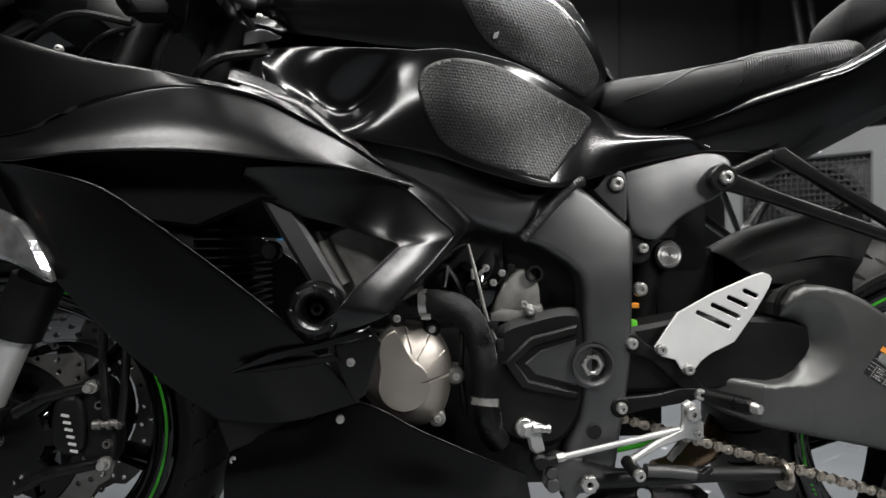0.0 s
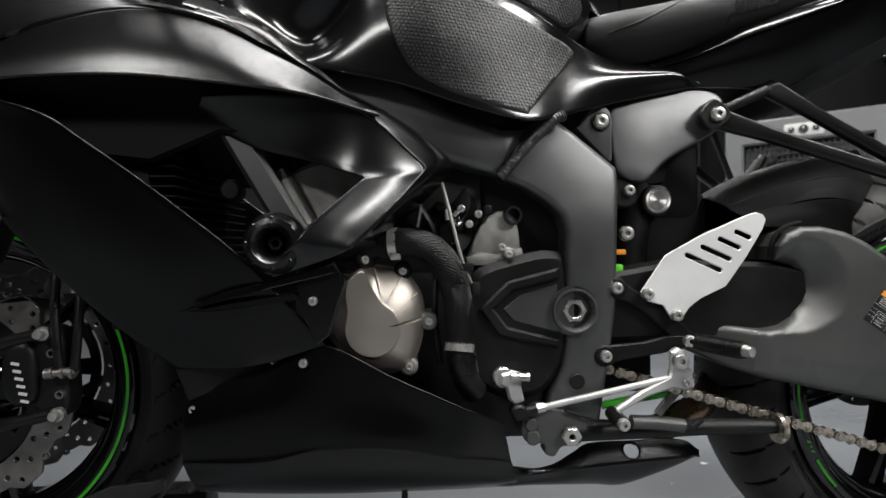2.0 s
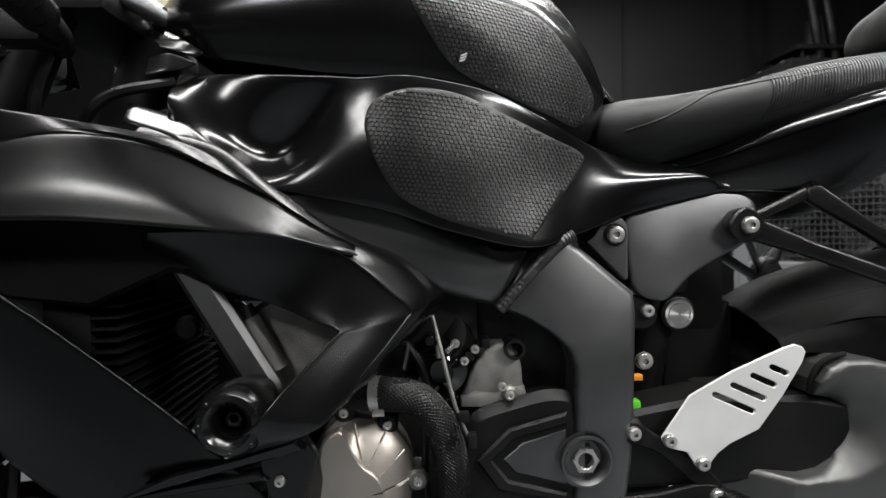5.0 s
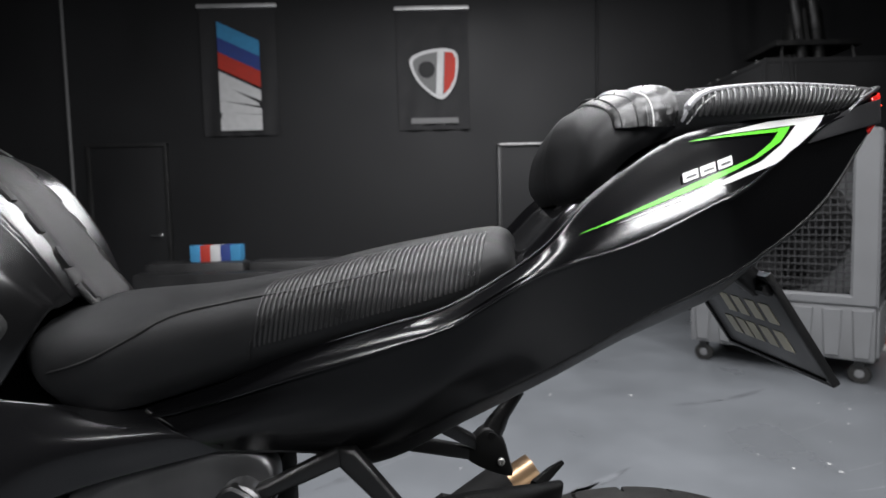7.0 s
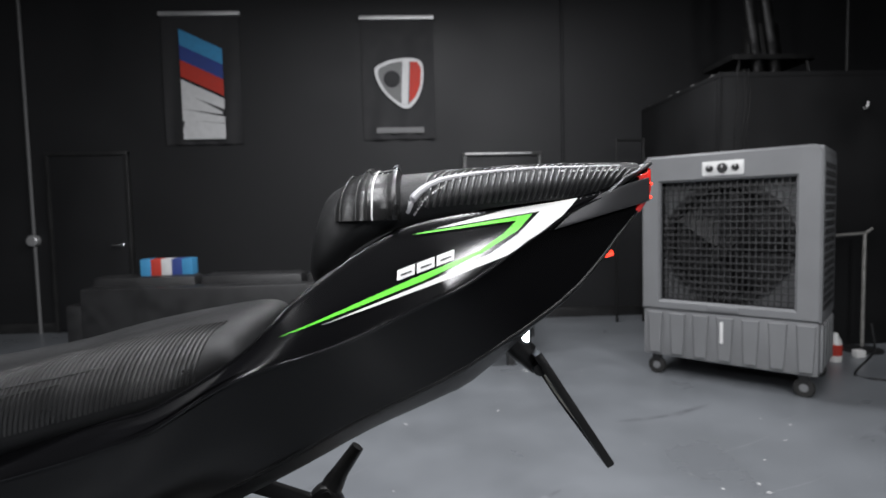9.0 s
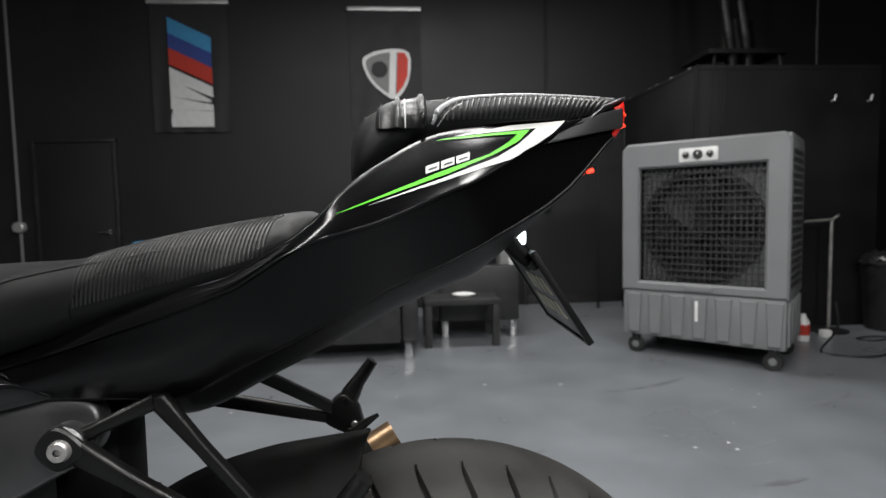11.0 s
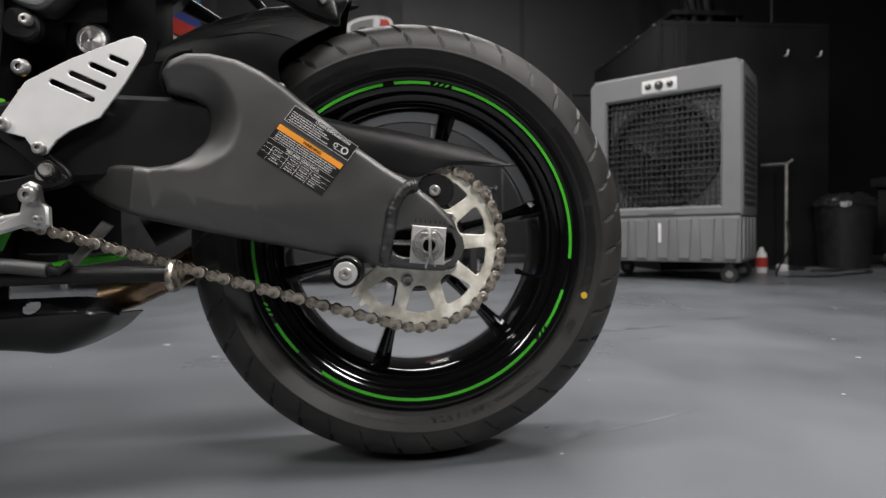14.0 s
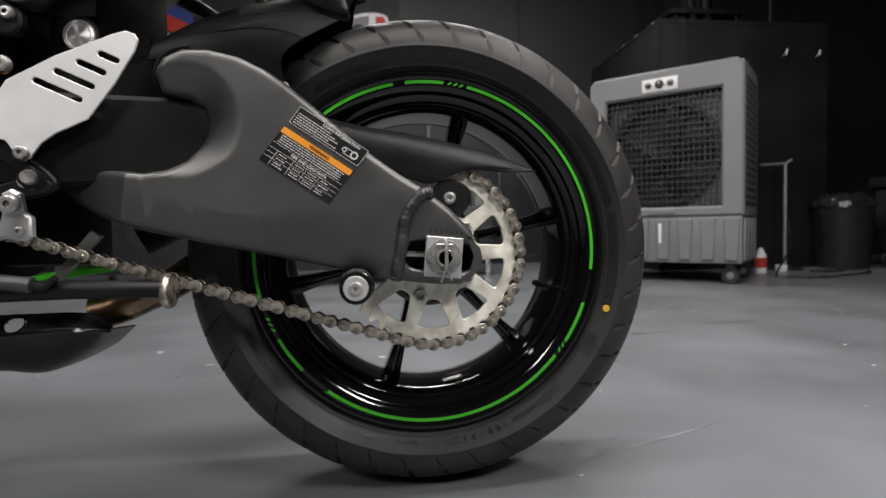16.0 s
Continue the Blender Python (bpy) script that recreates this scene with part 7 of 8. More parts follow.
ws = bmesh.new()
rows = [over(x, l) for x, l in ((-0.066, 0.0005), (-0.065, 0.003), (-0.056, 0.0045), (-0.049, 0.005), (-0.047, 0.0085), (-0.044, 0.0085), (-0.042, 0.0045), (-0.034, 0.005), (-0.026, 0.006), (-0.024, 0.0095), (-0.021, 0.0095), (-0.019, 0.004), (-0.018, 0.0005))]
add_grid(ws, rows)
strap = part("seat_strap", ws, STRAP, pillion, "black leather passenger strap", smooth=60)
for x in (-0.062, -0.0505, -0.0385, -0.0285):
    part("stitching", bar(over(x, 0.0052), 0.0006, 5), PRINT if x == -0.0385 else DARK, strap)
# pale piping that sweeps from the strap along the top edge
pp = [pil_t.find_nearest(Vector(q))[0] + Vector((0, -0.0004, 0.0006)) for q in spline([(-0.014, -0.089, 0.995), (-0.007, -0.091, 1.006), (0.004, -0.088, 1.016), (0.017, -0.082, 1.023), (0.041, -0.075, 1.028), (0.086, -0.060, 1.031), (0.134, -0.043, 1.032), (0.170, -0.026, 1.031)], 40)]
part("piping", bar(pp, [0.0034 - 0.0024 * i / 39 for i in range(40)], 8), PIPING, pillion, "pale grey piping")
sp2 = [q + Vector((0.006, -0.001, -0.004)) for q in pp]
for k in range(0, 38, 1):
    a_, b_ = sp2[k], sp2[k].lerp(sp2[k + 1], 0.55)
    pa, pb = pil_t.find_nearest(a_)[0], pil_t.find_nearest(b_)[0]
    part("stitch", bar([pa + Vector((0, -0.0006, 0.0004)), pb + Vector((0, -0.0006, 0.0004))], 0.0006, 5), PRINT, pillion)

# tail lamp, indicator and number plate
CAP_A = [(0.155, -0.036, 1.009), (0.188, -0.018, 1.027), (0.200, 0, 1.031)]
CAP_B = [(0.172, -0.031, 1.022), (0.198, -0.016, 1.033), (0.206, 0, 1.036)]
LENS_A = [(0.191, -0.020, 1.021), (0.202, -0.015, 1.026), (0.206, 0, 1.030)]
LENS_B = [(0.194, -0.020, 1.004), (0.202, -0.015, 1.008), (0.206, 0, 1.010)]
LENS_C = [(0.186, -0.019, 0.990), (0.194, -0.014, 0.992), (0.198, 0, 0.992)]


def across(half):
    """A row of points carried on over the middle to the far side."""
    return half + [(x, -y, z) for x, y, z in reversed(half[:-1])]


part("tail_cap", sheet([across(CAP_A), across(CAP_B)], 20, 5, 0.003), TAILGREY, bike, "grey tail trim")
part("tail_end_panel", sheet([[(0.134, -0.0465, 1.002), (0.165, -0.0335, 1.012), (0.199, -0.0190, 1.021)], [(0.104, -0.0640, 0.979), (0.15, -0.0445, 0.990), (0.199, -0.0200, 1.001)]], 16, 8, 0.0015), TAILGREY, bike, "satin grey panel beside the tail light")
tlamp = part("tail_light", sheet([across(LENS_A), across(LENS_B), across(LENS_C)], 20, 10, 0.004), REDLENS, bike, "red tail light")
for z, x in ((1.016, 0.2035), (1.004, 0.2030)):
    part("glow", bar([(x - 0.0115, -0.0195, z), (x - 0.002, -0.0150, z), (x + 0.003, -0.006, z), (x + 0.003, 0.006, z), (x - 0.002, 0.0150, z)], 0.0016, 8), REDGLOW, tlamp)
for s in (-1, 1):
    part("led_indicator", bar([(0.160, 0.017 * s, 0.953), (0.167, 0.015 * s, 0.955)], [0.0024, 0.0028], 10), REDGLOW, bike, "small red LED indicator")
pl = part("number_plate", boxed(-0.0018, 0.0018, -0.086, 0.086, -0.060, 0.060, bevel=0.001), LABEL, bike, "black plate carrier with pale marks")
pl.matrix_basis = pose(0.130, 0.065, 0.8145, 0, -32.2, 0)
part("plate_rim", boxed(-0.004, 0.004, -0.088, 0.088, -0.062, -0.056, bevel=0.002), PLASTIC, pl)
part("plate_rim", boxed(-0.004, 0.004, -0.088, 0.088, 0.056, 0.062, bevel=0.002), PLASTIC, pl)
for s in (-1, 1):
    part("plate_rim", boxed(-0.004, 0.004, min(0.083 * s, 0.089 * s), max(0.083 * s, 0.089 * s), -0.062, 0.062, bevel=0.002), PLASTIC, pl)
CREAM = mat("cream_print", (0.62, 0.58, 0.44), 0.5, 0, 0.1, 30)
for row, (z, ys) in enumerate(((0.012, (-0.05, -0.026, 0.0, 0.024)), (-0.022, (-0.046, -0.022, 0.002, 0.022, 0.044)))):
    for y in ys:
        part("mark", boxed(-0.0026, -0.0016, y - 0.008, y + 0.008, z - 0.012, z + 0.012), CREAM, pl, smooth=0)
part("plate_mount", bar([(0.06, 0, 0.90), (0.085, 0, 0.868), (0.103, 0, 0.850)], [0.014, 0.012, 0.009], 12), PLASTIC, bike)
part("mount_screw", bar([(0.100, -0.02, 0.852), (0.100, 0.02, 0.852)], 0.006, 10), DARK, bike)
part("plate_lamp", boxed(0.083, 0.093, -0.010, 0.010, 0.874, 0.890, bevel=0.003), LED, bike, "lit white plate lamp")

# tank fittings
part("filler_cap", lathe(bmesh.new(), [(0.045, 1.034), (0.045, 1.047), (0.040, 1.051), (0.0, 1.051)], (-0.86, 0, 0), "Z", 36), SILK, bike, "black fuel filler cap")
part("ignition_barrel", bar([(-1.07, 0, 0.962), (-1.07, 0, 0.985)], 0.016, 16), DARK, bike)
part("drain_tube", bar([(-0.791, 0.0, 0.23), (-0.791, 0.0, 0.10)], 0.005, 10), HOSE, bike)
part("duct_skin", sheet([[(-1.04, -0.145, 0.835), (-0.985, -0.150, 0.815), (-0.94, -0.158, 0.775), (-0.90, -0.160, 0.745)], [(-1.04, -0.158, 0.815), (-0.985, -0.164, 0.795), (-0.945, -0.168, 0.757), (-0.905, -0.166, 0.735)]], 24, 6, 0.003), SILK, bike)

# ---- wheel chock under the front wheel ----
CHK = mat("black_textured_steel", (0.02, 0.02, 0.02), 0.5, 0.2, 0.3, 60, 0.8, 250, 0.1)
chock = thing("wheel_chock", "black steel wheel chock holding the front tyre", "wheel chock")
for s in (-1, 1):
    y = 0.085 * s
    side = plate([(-1.42, 0.03), (-1.40, 0.09), (-1.284, 0.165), (-1.229, 0.195), (-1.173, 0.219), (-1.10, 0.227), (-1.104, 0.212), (-1.155, 0.188), (-1.19, 0.15), (-1.30, 0.03)], y - 0.003, y + 0.003, 0.001, [circle2(-1.36, 0.075, 0.014, 16), circle2(-1.31, 0.11, 0.014, 16), slot2(-1.25, 0.155, -1.222, 0.172, 0.009)])
    part("side_plate", side, CHK, chock)
    part("floor_rail", boxed(-1.62, -1.12, y - 0.02, y + 0.02, 0.0, 0.03, bevel=0.003), CHK, chock)
part("cradle", boxed(-1.44, -1.30, -0.082, 0.082, 0.030, 0.049, bevel=0.004), CHK, chock)
part("rear_stop", bar([(-1.150, -0.085, 0.205), (-1.150, 0.085, 0.205)], 0.012, 14), CHK, chock)
part("cross_foot", boxed(-1.62, -1.20, 0.255, 0.315, 0.004, 0.058, bevel=0.006), HOSE, chock, "black steel cross foot")
part("foot_cap", boxed(-1.205, -1.174, 0.252, 0.318, 0.0, 0.062, bevel=0.008), HOSE, chock, "black rubber end cap")
part("cross_tube", boxed(-1.46, -1.41, -0.10, 0.27, 0.004, 0.05, bevel=0.005), CHK, chock)

# ---- things in the room ----


def wall_poly(name, pts, y, depth, material, parent, label=""):
    return part(name, plate(pts, y - depth, y, 0.0005), material, parent, label, smooth=0)


SILVER = mat("dull_aluminium_rail", (0.5, 0.5, 0.5), 0.45, 0.6, 0.1, 10)
# banner with slanted stripes
ban = thing("striped_banner", "black hanging banner with slanted blue, red and white blocks", "banner", "wall banners", at=(0, Y1, 0))
cl = bmesh.new()
rows = [[Vector((-2.257 + 0.678 * i / 24, -0.022 - 0.010 * math.sin(i * 0.9 + j * 0.35) * (j / 10), 2.80 - 1.13 * j / 10)) for i in range(25)] for j in range(11)]
add_grid(cl, rows)
add_grid(cl, [[p + Vector((0, 0.004, 0)) for p in r] for r in rows], True)
part("cloth", cl, CLOTH, ban)
part("rail", boxed(-2.27, -1.56, -0.05, -0.012, 2.795, 2.83, bevel=0.006), SILVER, ban, "silver banner rail")


def slant(x0, x1, za, zb, k=0.474):
    w = x1 - x0
    return [(x0, za), (x1, za - k * w), (x1, zb - k * w), (x0, zb)]


BX0, BX1 = -2.10, -1.728
for nm, za, zb, m in (("light_blue_stripe", 2.683, 2.545, BLUE1), ("dark_blue_stripe", 2.545, 2.415, BLUE2), ("red_stripe", 2.415, 2.27, RED)):
    wall_poly(nm, slant(BX0, BX1, za, zb), -0.036, 0.003, m, ban)
wm = -0.036
for pts in ([(BX0, 2.245), (BX1, 2.07), (BX1, 1.975), (BX0, 2.13)], [(BX0, 2.13), (BX0 + 0.11, 2.085), (BX1 - 0.02, 1.955), (BX1 - 0.02, 1.93), (BX0, 1.985)], [(BX0, 1.985), (BX1, 1.91), (BX1, 1.855), (BX0 + 0.0, 1.875)], [(BX0 + 0.02, 1.875), (BX1, 1.85), (BX1, 1.715), (BX0, 1.715), (BX0, 1.81)]):
    wall_poly("white_block", pts, wm, 0.003, WCLOTH, ban)
# banner with a shield
ban2 = thing("shield_banner", "black hanging banner with a white and red shield", "banner", "wall banners", at=(0, Y1, 0))
cl = bmesh.new()
rows = [[Vector((-0.495 + 0.645 * i / 24, -0.022 - 0.012 * math.sin(i * 0.7 + j * 0.4) * (j / 10), 2.745 - 1.06 * j / 10)) for i in range(25)] for j in range(11)]
add_grid(cl, rows)
add_grid(cl, [[p + Vector((0, 0.004, 0)) for p in r] for r in rows], True)
part("cloth", cl, CLOTH, ban2)
part("rail", boxed(-0.51, 0.16, -0.05, -0.012, 2.745, 2.78, bevel=0.006), SILVER, ban2, "silver banner rail")
SH = smooth2([(-0.385, 2.30), (-0.30, 2.37), (-0.14, 2.405), (0.0, 2.395), (0.055, 2.33), (0.045, 2.16), (-0.01, 2.03), (-0.10, 1.955), (-0.22, 2.02), (-0.33, 2.14)], 50)
wall_poly("shield", SH, -0.036, 0.003, WCLOTH, ban2, "white shield emblem")
wall_poly("shield_field", [(-0.162 + (x + 0.162) * 0.86, 2.19 + (z - 2.19) * 0.86) for x, z in SH], -0.0395, 0.002, GCLOTH, ban2)
wall_poly("shield_panel", [(-0.06, 2.375), (0.005, 2.37), (0.035, 2.31), (0.025, 2.16), (-0.02, 2.06), (-0.08, 2.0)], -0.042, 0.002, RED, ban2)
wall_poly("shield_band", [(-0.13, 2.375), (-0.07, 2.378), (-0.09, 1.99), (-0.15, 1.995)], -0.042, 0.002, WCLOTH, ban2)
wall_poly("shield_ring", circle2(-0.23, 2.22, 0.075, 24), -0.042, 0.002, CLOTH, ban2)
part("lower_print", boxed(-0.38, 0.05, -0.038, -0.034, 1.74, 1.79), GCLOTH, ban2, smooth=0)


def wall_door(name, x0, x1, top, handle_side, bright):
    d = tagged(new(name), "charcoal painted steel door in a dark frame", "door", kind="structure")
    d.location = (0, Y1, 0)
    part("leaf", boxed(x0 + 0.03, x1 - 0.03, -0.035, -0.004, 0.01, top - 0.03, bevel=0.003), WALL, d)
    SILVER if bright else BLACKWOOD
    part("frame_post", boxed(x0, x0 + 0.03, -0.05, -0.002, 0, top, bevel=0.004), BLACKWOOD, d)
    part("frame_post", boxed(x1 - 0.03, x1, -0.05, -0.002, 0, top, bevel=0.004), BLACKWOOD, d)
    part("frame_head", boxed(x0, x1, -0.052, -0.002, top - 0.028, top + 0.004, bevel=0.004), BLACKWOOD, d)
    if bright:
        # paler strips on head and post: an edge highlight put in as colour
        part("edge_highlight_strip", boxed(x0 + 0.02, x1 - 0.10, -0.056, -0.050, top - 0.014, top - 0.002, bevel=0.001), SILVER, d, "bright strip drawn as a highlight along the frame's edge")
        part("edge_highlight_strip", boxed(x0 + 0.003, x0 + 0.010, -0.056, -0.050, 0.5, top - 0.03, bevel=0.001), GCLOTH, d)
    hx = x1 - 0.09 if handle_side > 0 else x0 + 0.09
    h = part("door_handle", disc_part(0.022, -0.06, -0.034, (hx, 0, top * 0.485), 18, 0.004), CHROME, d)
    part("lever", bar([(hx, -0.06, top * 0.485), (hx - 0.08 * handle_side, -0.066, top * 0.485)], 0.008, 10), CHROME, h)


wall_door("door_1", 0.40, 1.125, 1.545, 1, True)
wall_door("door_2", -3.32, -2.60, 1.615, 1, False)
tagged(finish(box(box(bmesh.new(), X0, -3.34, Y1 - 0.018, Y1 - 0.002, 0, 0.09, 0.004), -2.58, 0.38, Y1 - 0.018, Y1 - 0.002, 0, 0.09, 0.004), "baseboard", BLACKWOOD), "dark painted baseboard", "baseboard", kind="structure")
tagged(finish(boxed(1.14, 2.06, Y1 - 0.018, Y1 - 0.002, 0, 0.09, bevel=0.004), "baseboard", BLACKWOOD), "dark painted baseboard", "baseboard", kind="structure")
cond = thing("wall_conduit", "dark painted conduit running to a wall socket", "conduit", at=(1.325, Y1, 0))
part("pipe", bar([(0, -0.018, 1.01), (0, -0.018, H)], 0.011, 12), WALL, cond)
sk = part("socket_box", boxed(-0.04, 0.04, -0.05, 0, 0.90, 1.01, bevel=0.006), BLACKPL, cond, "black socket box")
for z in (0.935, 0.975):
    part("socket", boxed(-0.016, 0.016, -0.053, -0.049, z - 0.013, z + 0.013, bevel=0.001), BLACKPL, sk)
pipe2 = thing("wall_pipe", "pale painted pipe with a round junction box", "pipe", at=(-3.47, Y1, 0))
part("pipe", bar([(0, -0.02, 0.0), (0, -0.02, H)], 0.014, 12), GCLOTH, pipe2)
part("junction_box", disc_part(0.05, -0.07, 0, (0, 0, 0.84), 20, 0.01), SILVER, pipe2)

# sofa seen from behind
sofa = thing("sofa", "black leatherette sofa seen from behind", "sofa")
part("back_panel", boxed(-2.0, -0.075, 2.76, 2.90, 0.10, 0.605, bevel=0.02), LEATHER, sofa)
for k in range(3):
    part("back_cushion", boxed(-1.98 + 0.635 * k, -1.36 + 0.635 * k, 2.84, 3.02, 0.42, 0.665, bevel=0.045), LEATHER, sofa)
    part("seat_cushion", boxed(-1.96 + 0.635 * k, -1.36 + 0.635 * k, 3.0, 3.55, 0.26, 0.40, bevel=0.04), LEATHER, sofa)
part("seat_base", boxed(-2.0, -0.075, 2.90, 3.55, 0.10, 0.27, bevel=0.015), LEATHER, sofa)
for x0, x1 in ((-2.11, -2.0), (-0.07, 0.035)):
    part("armrest", boxed(x0, x1, 2.80, 3.55, 0.10, 0.505, bevel=0.02), LEATHER, sofa)
for x, y in ((-0.03, 2.79), (-2.02, 2.79), (-0.03, 3.5), (-2.02, 3.5)):
    part("leg", boxed(x - 0.022, x + 0.022, y - 0.022, y + 0.022, 0, 0.10, bevel=0.003), CHROME, sofa, "chrome foot")
box_ = thing("tissue_box", "small colourful cardboard box on the sofa back", "box", at=(-1.55, 2.93, 0.662), rz=4)
for k, m in enumerate((BLUE1, RED, WCLOTH, BLUE2, BLUE1)):
    part("print_panel", boxed(-0.15 + 0.06 * k, -0.09 + 0.06 * k, -0.05, 0.05, 0, 0.10, bevel=0.002), m, box_)

# armchair and low table
arm_ch = thing("armchair", "black leatherette armchair seen from the side", "armchair", at=(0.49, 3.27, 0))
part("armrest", boxed(-0.29, 0.285, 0, 0.11, 0.12, 0.52, bevel=0.018), LEATHER, arm_ch)
part("armrest", boxed(-0.29, 0.285, 0.56, 0.67, 0.12, 0.52, bevel=0.018), LEATHER, arm_ch)
part("front_rail", boxed(-0.38, -0.28, 0.02, 0.65, 0.12, 0.515, bevel=0.018), LEATHER, arm_ch)
part("backrest", boxed(0.13, 0.285, 0.10, 0.57, 0.3, 0.67, bevel=0.04), LEATHER, arm_ch)
part("seat_cushion", boxed(-0.29, 0.15, 0.11, 0.56, 0.18, 0.40, bevel=0.03), LEATHER, arm_ch)
for x in (-0.25, 0.245):
    for y in (0.04, 0.62):
        part("leg", boxed(x - 0.022, x + 0.022, y - 0.022, y + 0.022, 0, 0.12, bevel=0.003), CHROME, arm_ch, "chrome foot")
cush = thing("cushion", "grey fabric cushion leaning in the armchair", "cushion", at=(0.69, 3.48, 0.55))
part("pad", boxed(-0.05, 0.05, -0.16, 0.16, -0.14, 0.13, bevel=0.045), GCLOTH, cush)
bot = thing("water_bottle", "small clear plastic water bottle on the armrest", "bottle", at=(0.735, 3.33, 0.52))
part("body", lathe(bmesh.new(), [(0, 0), (0.024, 0), (0.026, 0.01), (0.026, 0.07), (0.022, 0.085), (0.011, 0.10), (0.011, 0.108), (0, 0.108)], (0, 0, 0), "Z", 20), WHITE, bot)
part("cap", lathe(bmesh.new(), [(0.012, 0.106), (0.012, 0.118), (0, 0.118)], (0, 0, 0), "Z", 16), WCLOTH, bot)
tab = thing("coffee_table", "low black laminate side table", "table", at=(0.335, 3.02, 0))
part("tabletop", boxed(-0.255, 0.255, -0.02, 0.42, 0.285, 0.325, bevel=0.004), BLACKWOOD, tab)
for x in (-0.228, 0.228):
    for y in (0.01, 0.39):
        part("leg", boxed(x - 0.024, x + 0.024, y - 0.024, y + 0.024, 0, 0.285, bevel=0.003), BLACKWOOD, tab)
dish = thing("dish", "small pale ashtray dish on the table", "dish", at=(0.36, 3.15, 0.325))
part("bowl", lathe(bmesh.new(), [(0, 0.004), (0.06, 0.006), (0.075, 0.016), (0.08, 0.016), (0.065, 0), (0, 0)], (0, 0, 0), "Z", 24), WHITE, dish)

# evaporative cooler
ac = thing("evaporative_cooler", "grey plastic evaporative air cooler on four castors", "air cooler", at=(1.328, 2.765, 0), rz=-43.3)
W, D = 0.905, 0.546
bm = plate([(0, 0.40), (W, 0.40), (W, 1.265), (W - 0.035, 1.30), (0.035, 1.30), (0, 1.265)], 0.0, 0.05, 0.012, [[(0.108, 0.459), (0.789, 0.459), (0.789, 1.146), (0.108, 1.146)]])
part("front_frame", bm, GREYPL, ac)
part("top", boxed(0.004, W - 0.004, 0.05, D, 1.25, 1.298, bevel=0.015), GREYPL, ac)
part("side_panel", boxed(0, 0.03, 0.05, D, 0.40, 1.26, bevel=0.006), GREYPL, ac)
part("rear_panel", boxed(0.03, W - 0.03, D - 0.03, D, 0.40, 1.26, bevel=0.006), GREYPL, ac)
sp = part("side_panel", boxed(W - 0.028, W - 0.002, 0.05, D, 0.40, 1.26, bevel=0.006), GREYPL, ac)
for k in range(18):
    for j in range(8):
        part("vent_slot", boxed(W - 0.004, W + 0.0005, 0.085 + 0.052 * j, 0.118 + 0.052 * j, 0.455 + 0.043 * k, 0.485 + 0.043 * k), BLACKPL, sp, smooth=0)
part("fan_chamber", boxed(0.06, W - 0.06, 0.16, 0.19, 0.42, 1.2), BLACKPL, ac)
part("fan_shroud", lathe(bmesh.new(), [(0.30, 0.06), (0.335, 0.06), (0.335, 0.16), (0.30, 0.16)], (0.4485, 0, 0.803), "Y", 48, closed=True), BLACKPL, ac)
part("corner_mesh", plate([(0.104, 0.455), (0.794, 0.455), (0.794, 1.150), (0.104, 1.150)], 0.10, 0.11, 0.001, [circle2(0.4485, 0.803, 0.325, 40)]), GREYPL, ac)
for k in range(5):
    b = part("fan_blade", boxed(0.03, 0.28, -0.006, 0.006, -0.07, 0.07, bevel=0.004), BLACKPL, ac)
    b.matrix_basis = pose(0.4485, 0.12, 0.803, 0, 72 * k, 0) @ pose(0, 0, 0, 30, 0, 0)
part("fan_hub", disc_part(0.05, 0.09, 0.15, (0.4485, 0, 0.803), 24, 0.01), BLACKPL, ac)
for k in range(17):
    z = 0.495 + 0.0385 * k
    part("grille_bar", boxed(0.106, 0.791, 0.020, 0.032, z - 0.003, z + 0.003), GRILLE, ac, smooth=0)
for k in range(21):
    x = 0.140 + 0.0308 * k
    part("grille_bar", boxed(x - 0.003, x + 0.003, 0.034, 0.050, 0.462, 1.145), GRILLE, ac, smooth=0)
pan = part("control_panel", boxed(0.340, 0.550, -0.004, 0.002, 1.172, 1.250, bevel=0.002), WHITE, ac, "white control panel")
for x, r in ((0.380, 0.018), (0.445, 0.026), (0.510, 0.018)):
    kn = part("knob", disc_part(r, -0.018, -0.003, (x, 0, 1.211), 20, 0.003), BLACKPL, pan)
    part("pointer", boxed(x - 0.003, x + 0.003, -0.021, -0.017, 1.213, 1.226), WHITE, kn, smooth=0)
part("badge", boxed(0.375, 0.53, -0.006, 0.002, 0.417, 0.447, bevel=0.003), GREYPL, ac)
base = part("water_tank", boxed(0.008, W - 0.008, 0.008, D - 0.008, 0.12, 0.40, bevel=0.015), GREYPL, ac, "ribbed grey water tank")
for k in range(7):
    x = 0.050 + 0.127 * k
    rb = plate([(x, 0.14), (x + 0.062, 0.14), (x + 0.074, 0.385), (x - 0.012, 0.385)], -0.006, 0.012, 0.004)
    part("rib", rb, GREYPL, base)
for k in range(4):
    part("rib", boxed(W - 0.012, W + 0.004, 0.05 + 0.12 * k, 0.12 + 0.12 * k, 0.14, 0.385, bevel=0.004), GREYPL, base)
part("level_window", boxed(0.438, 0.456, -0.009, -0.004, 0.24, 0.36, bevel=0.002), WHITE, base, "clear water level window")
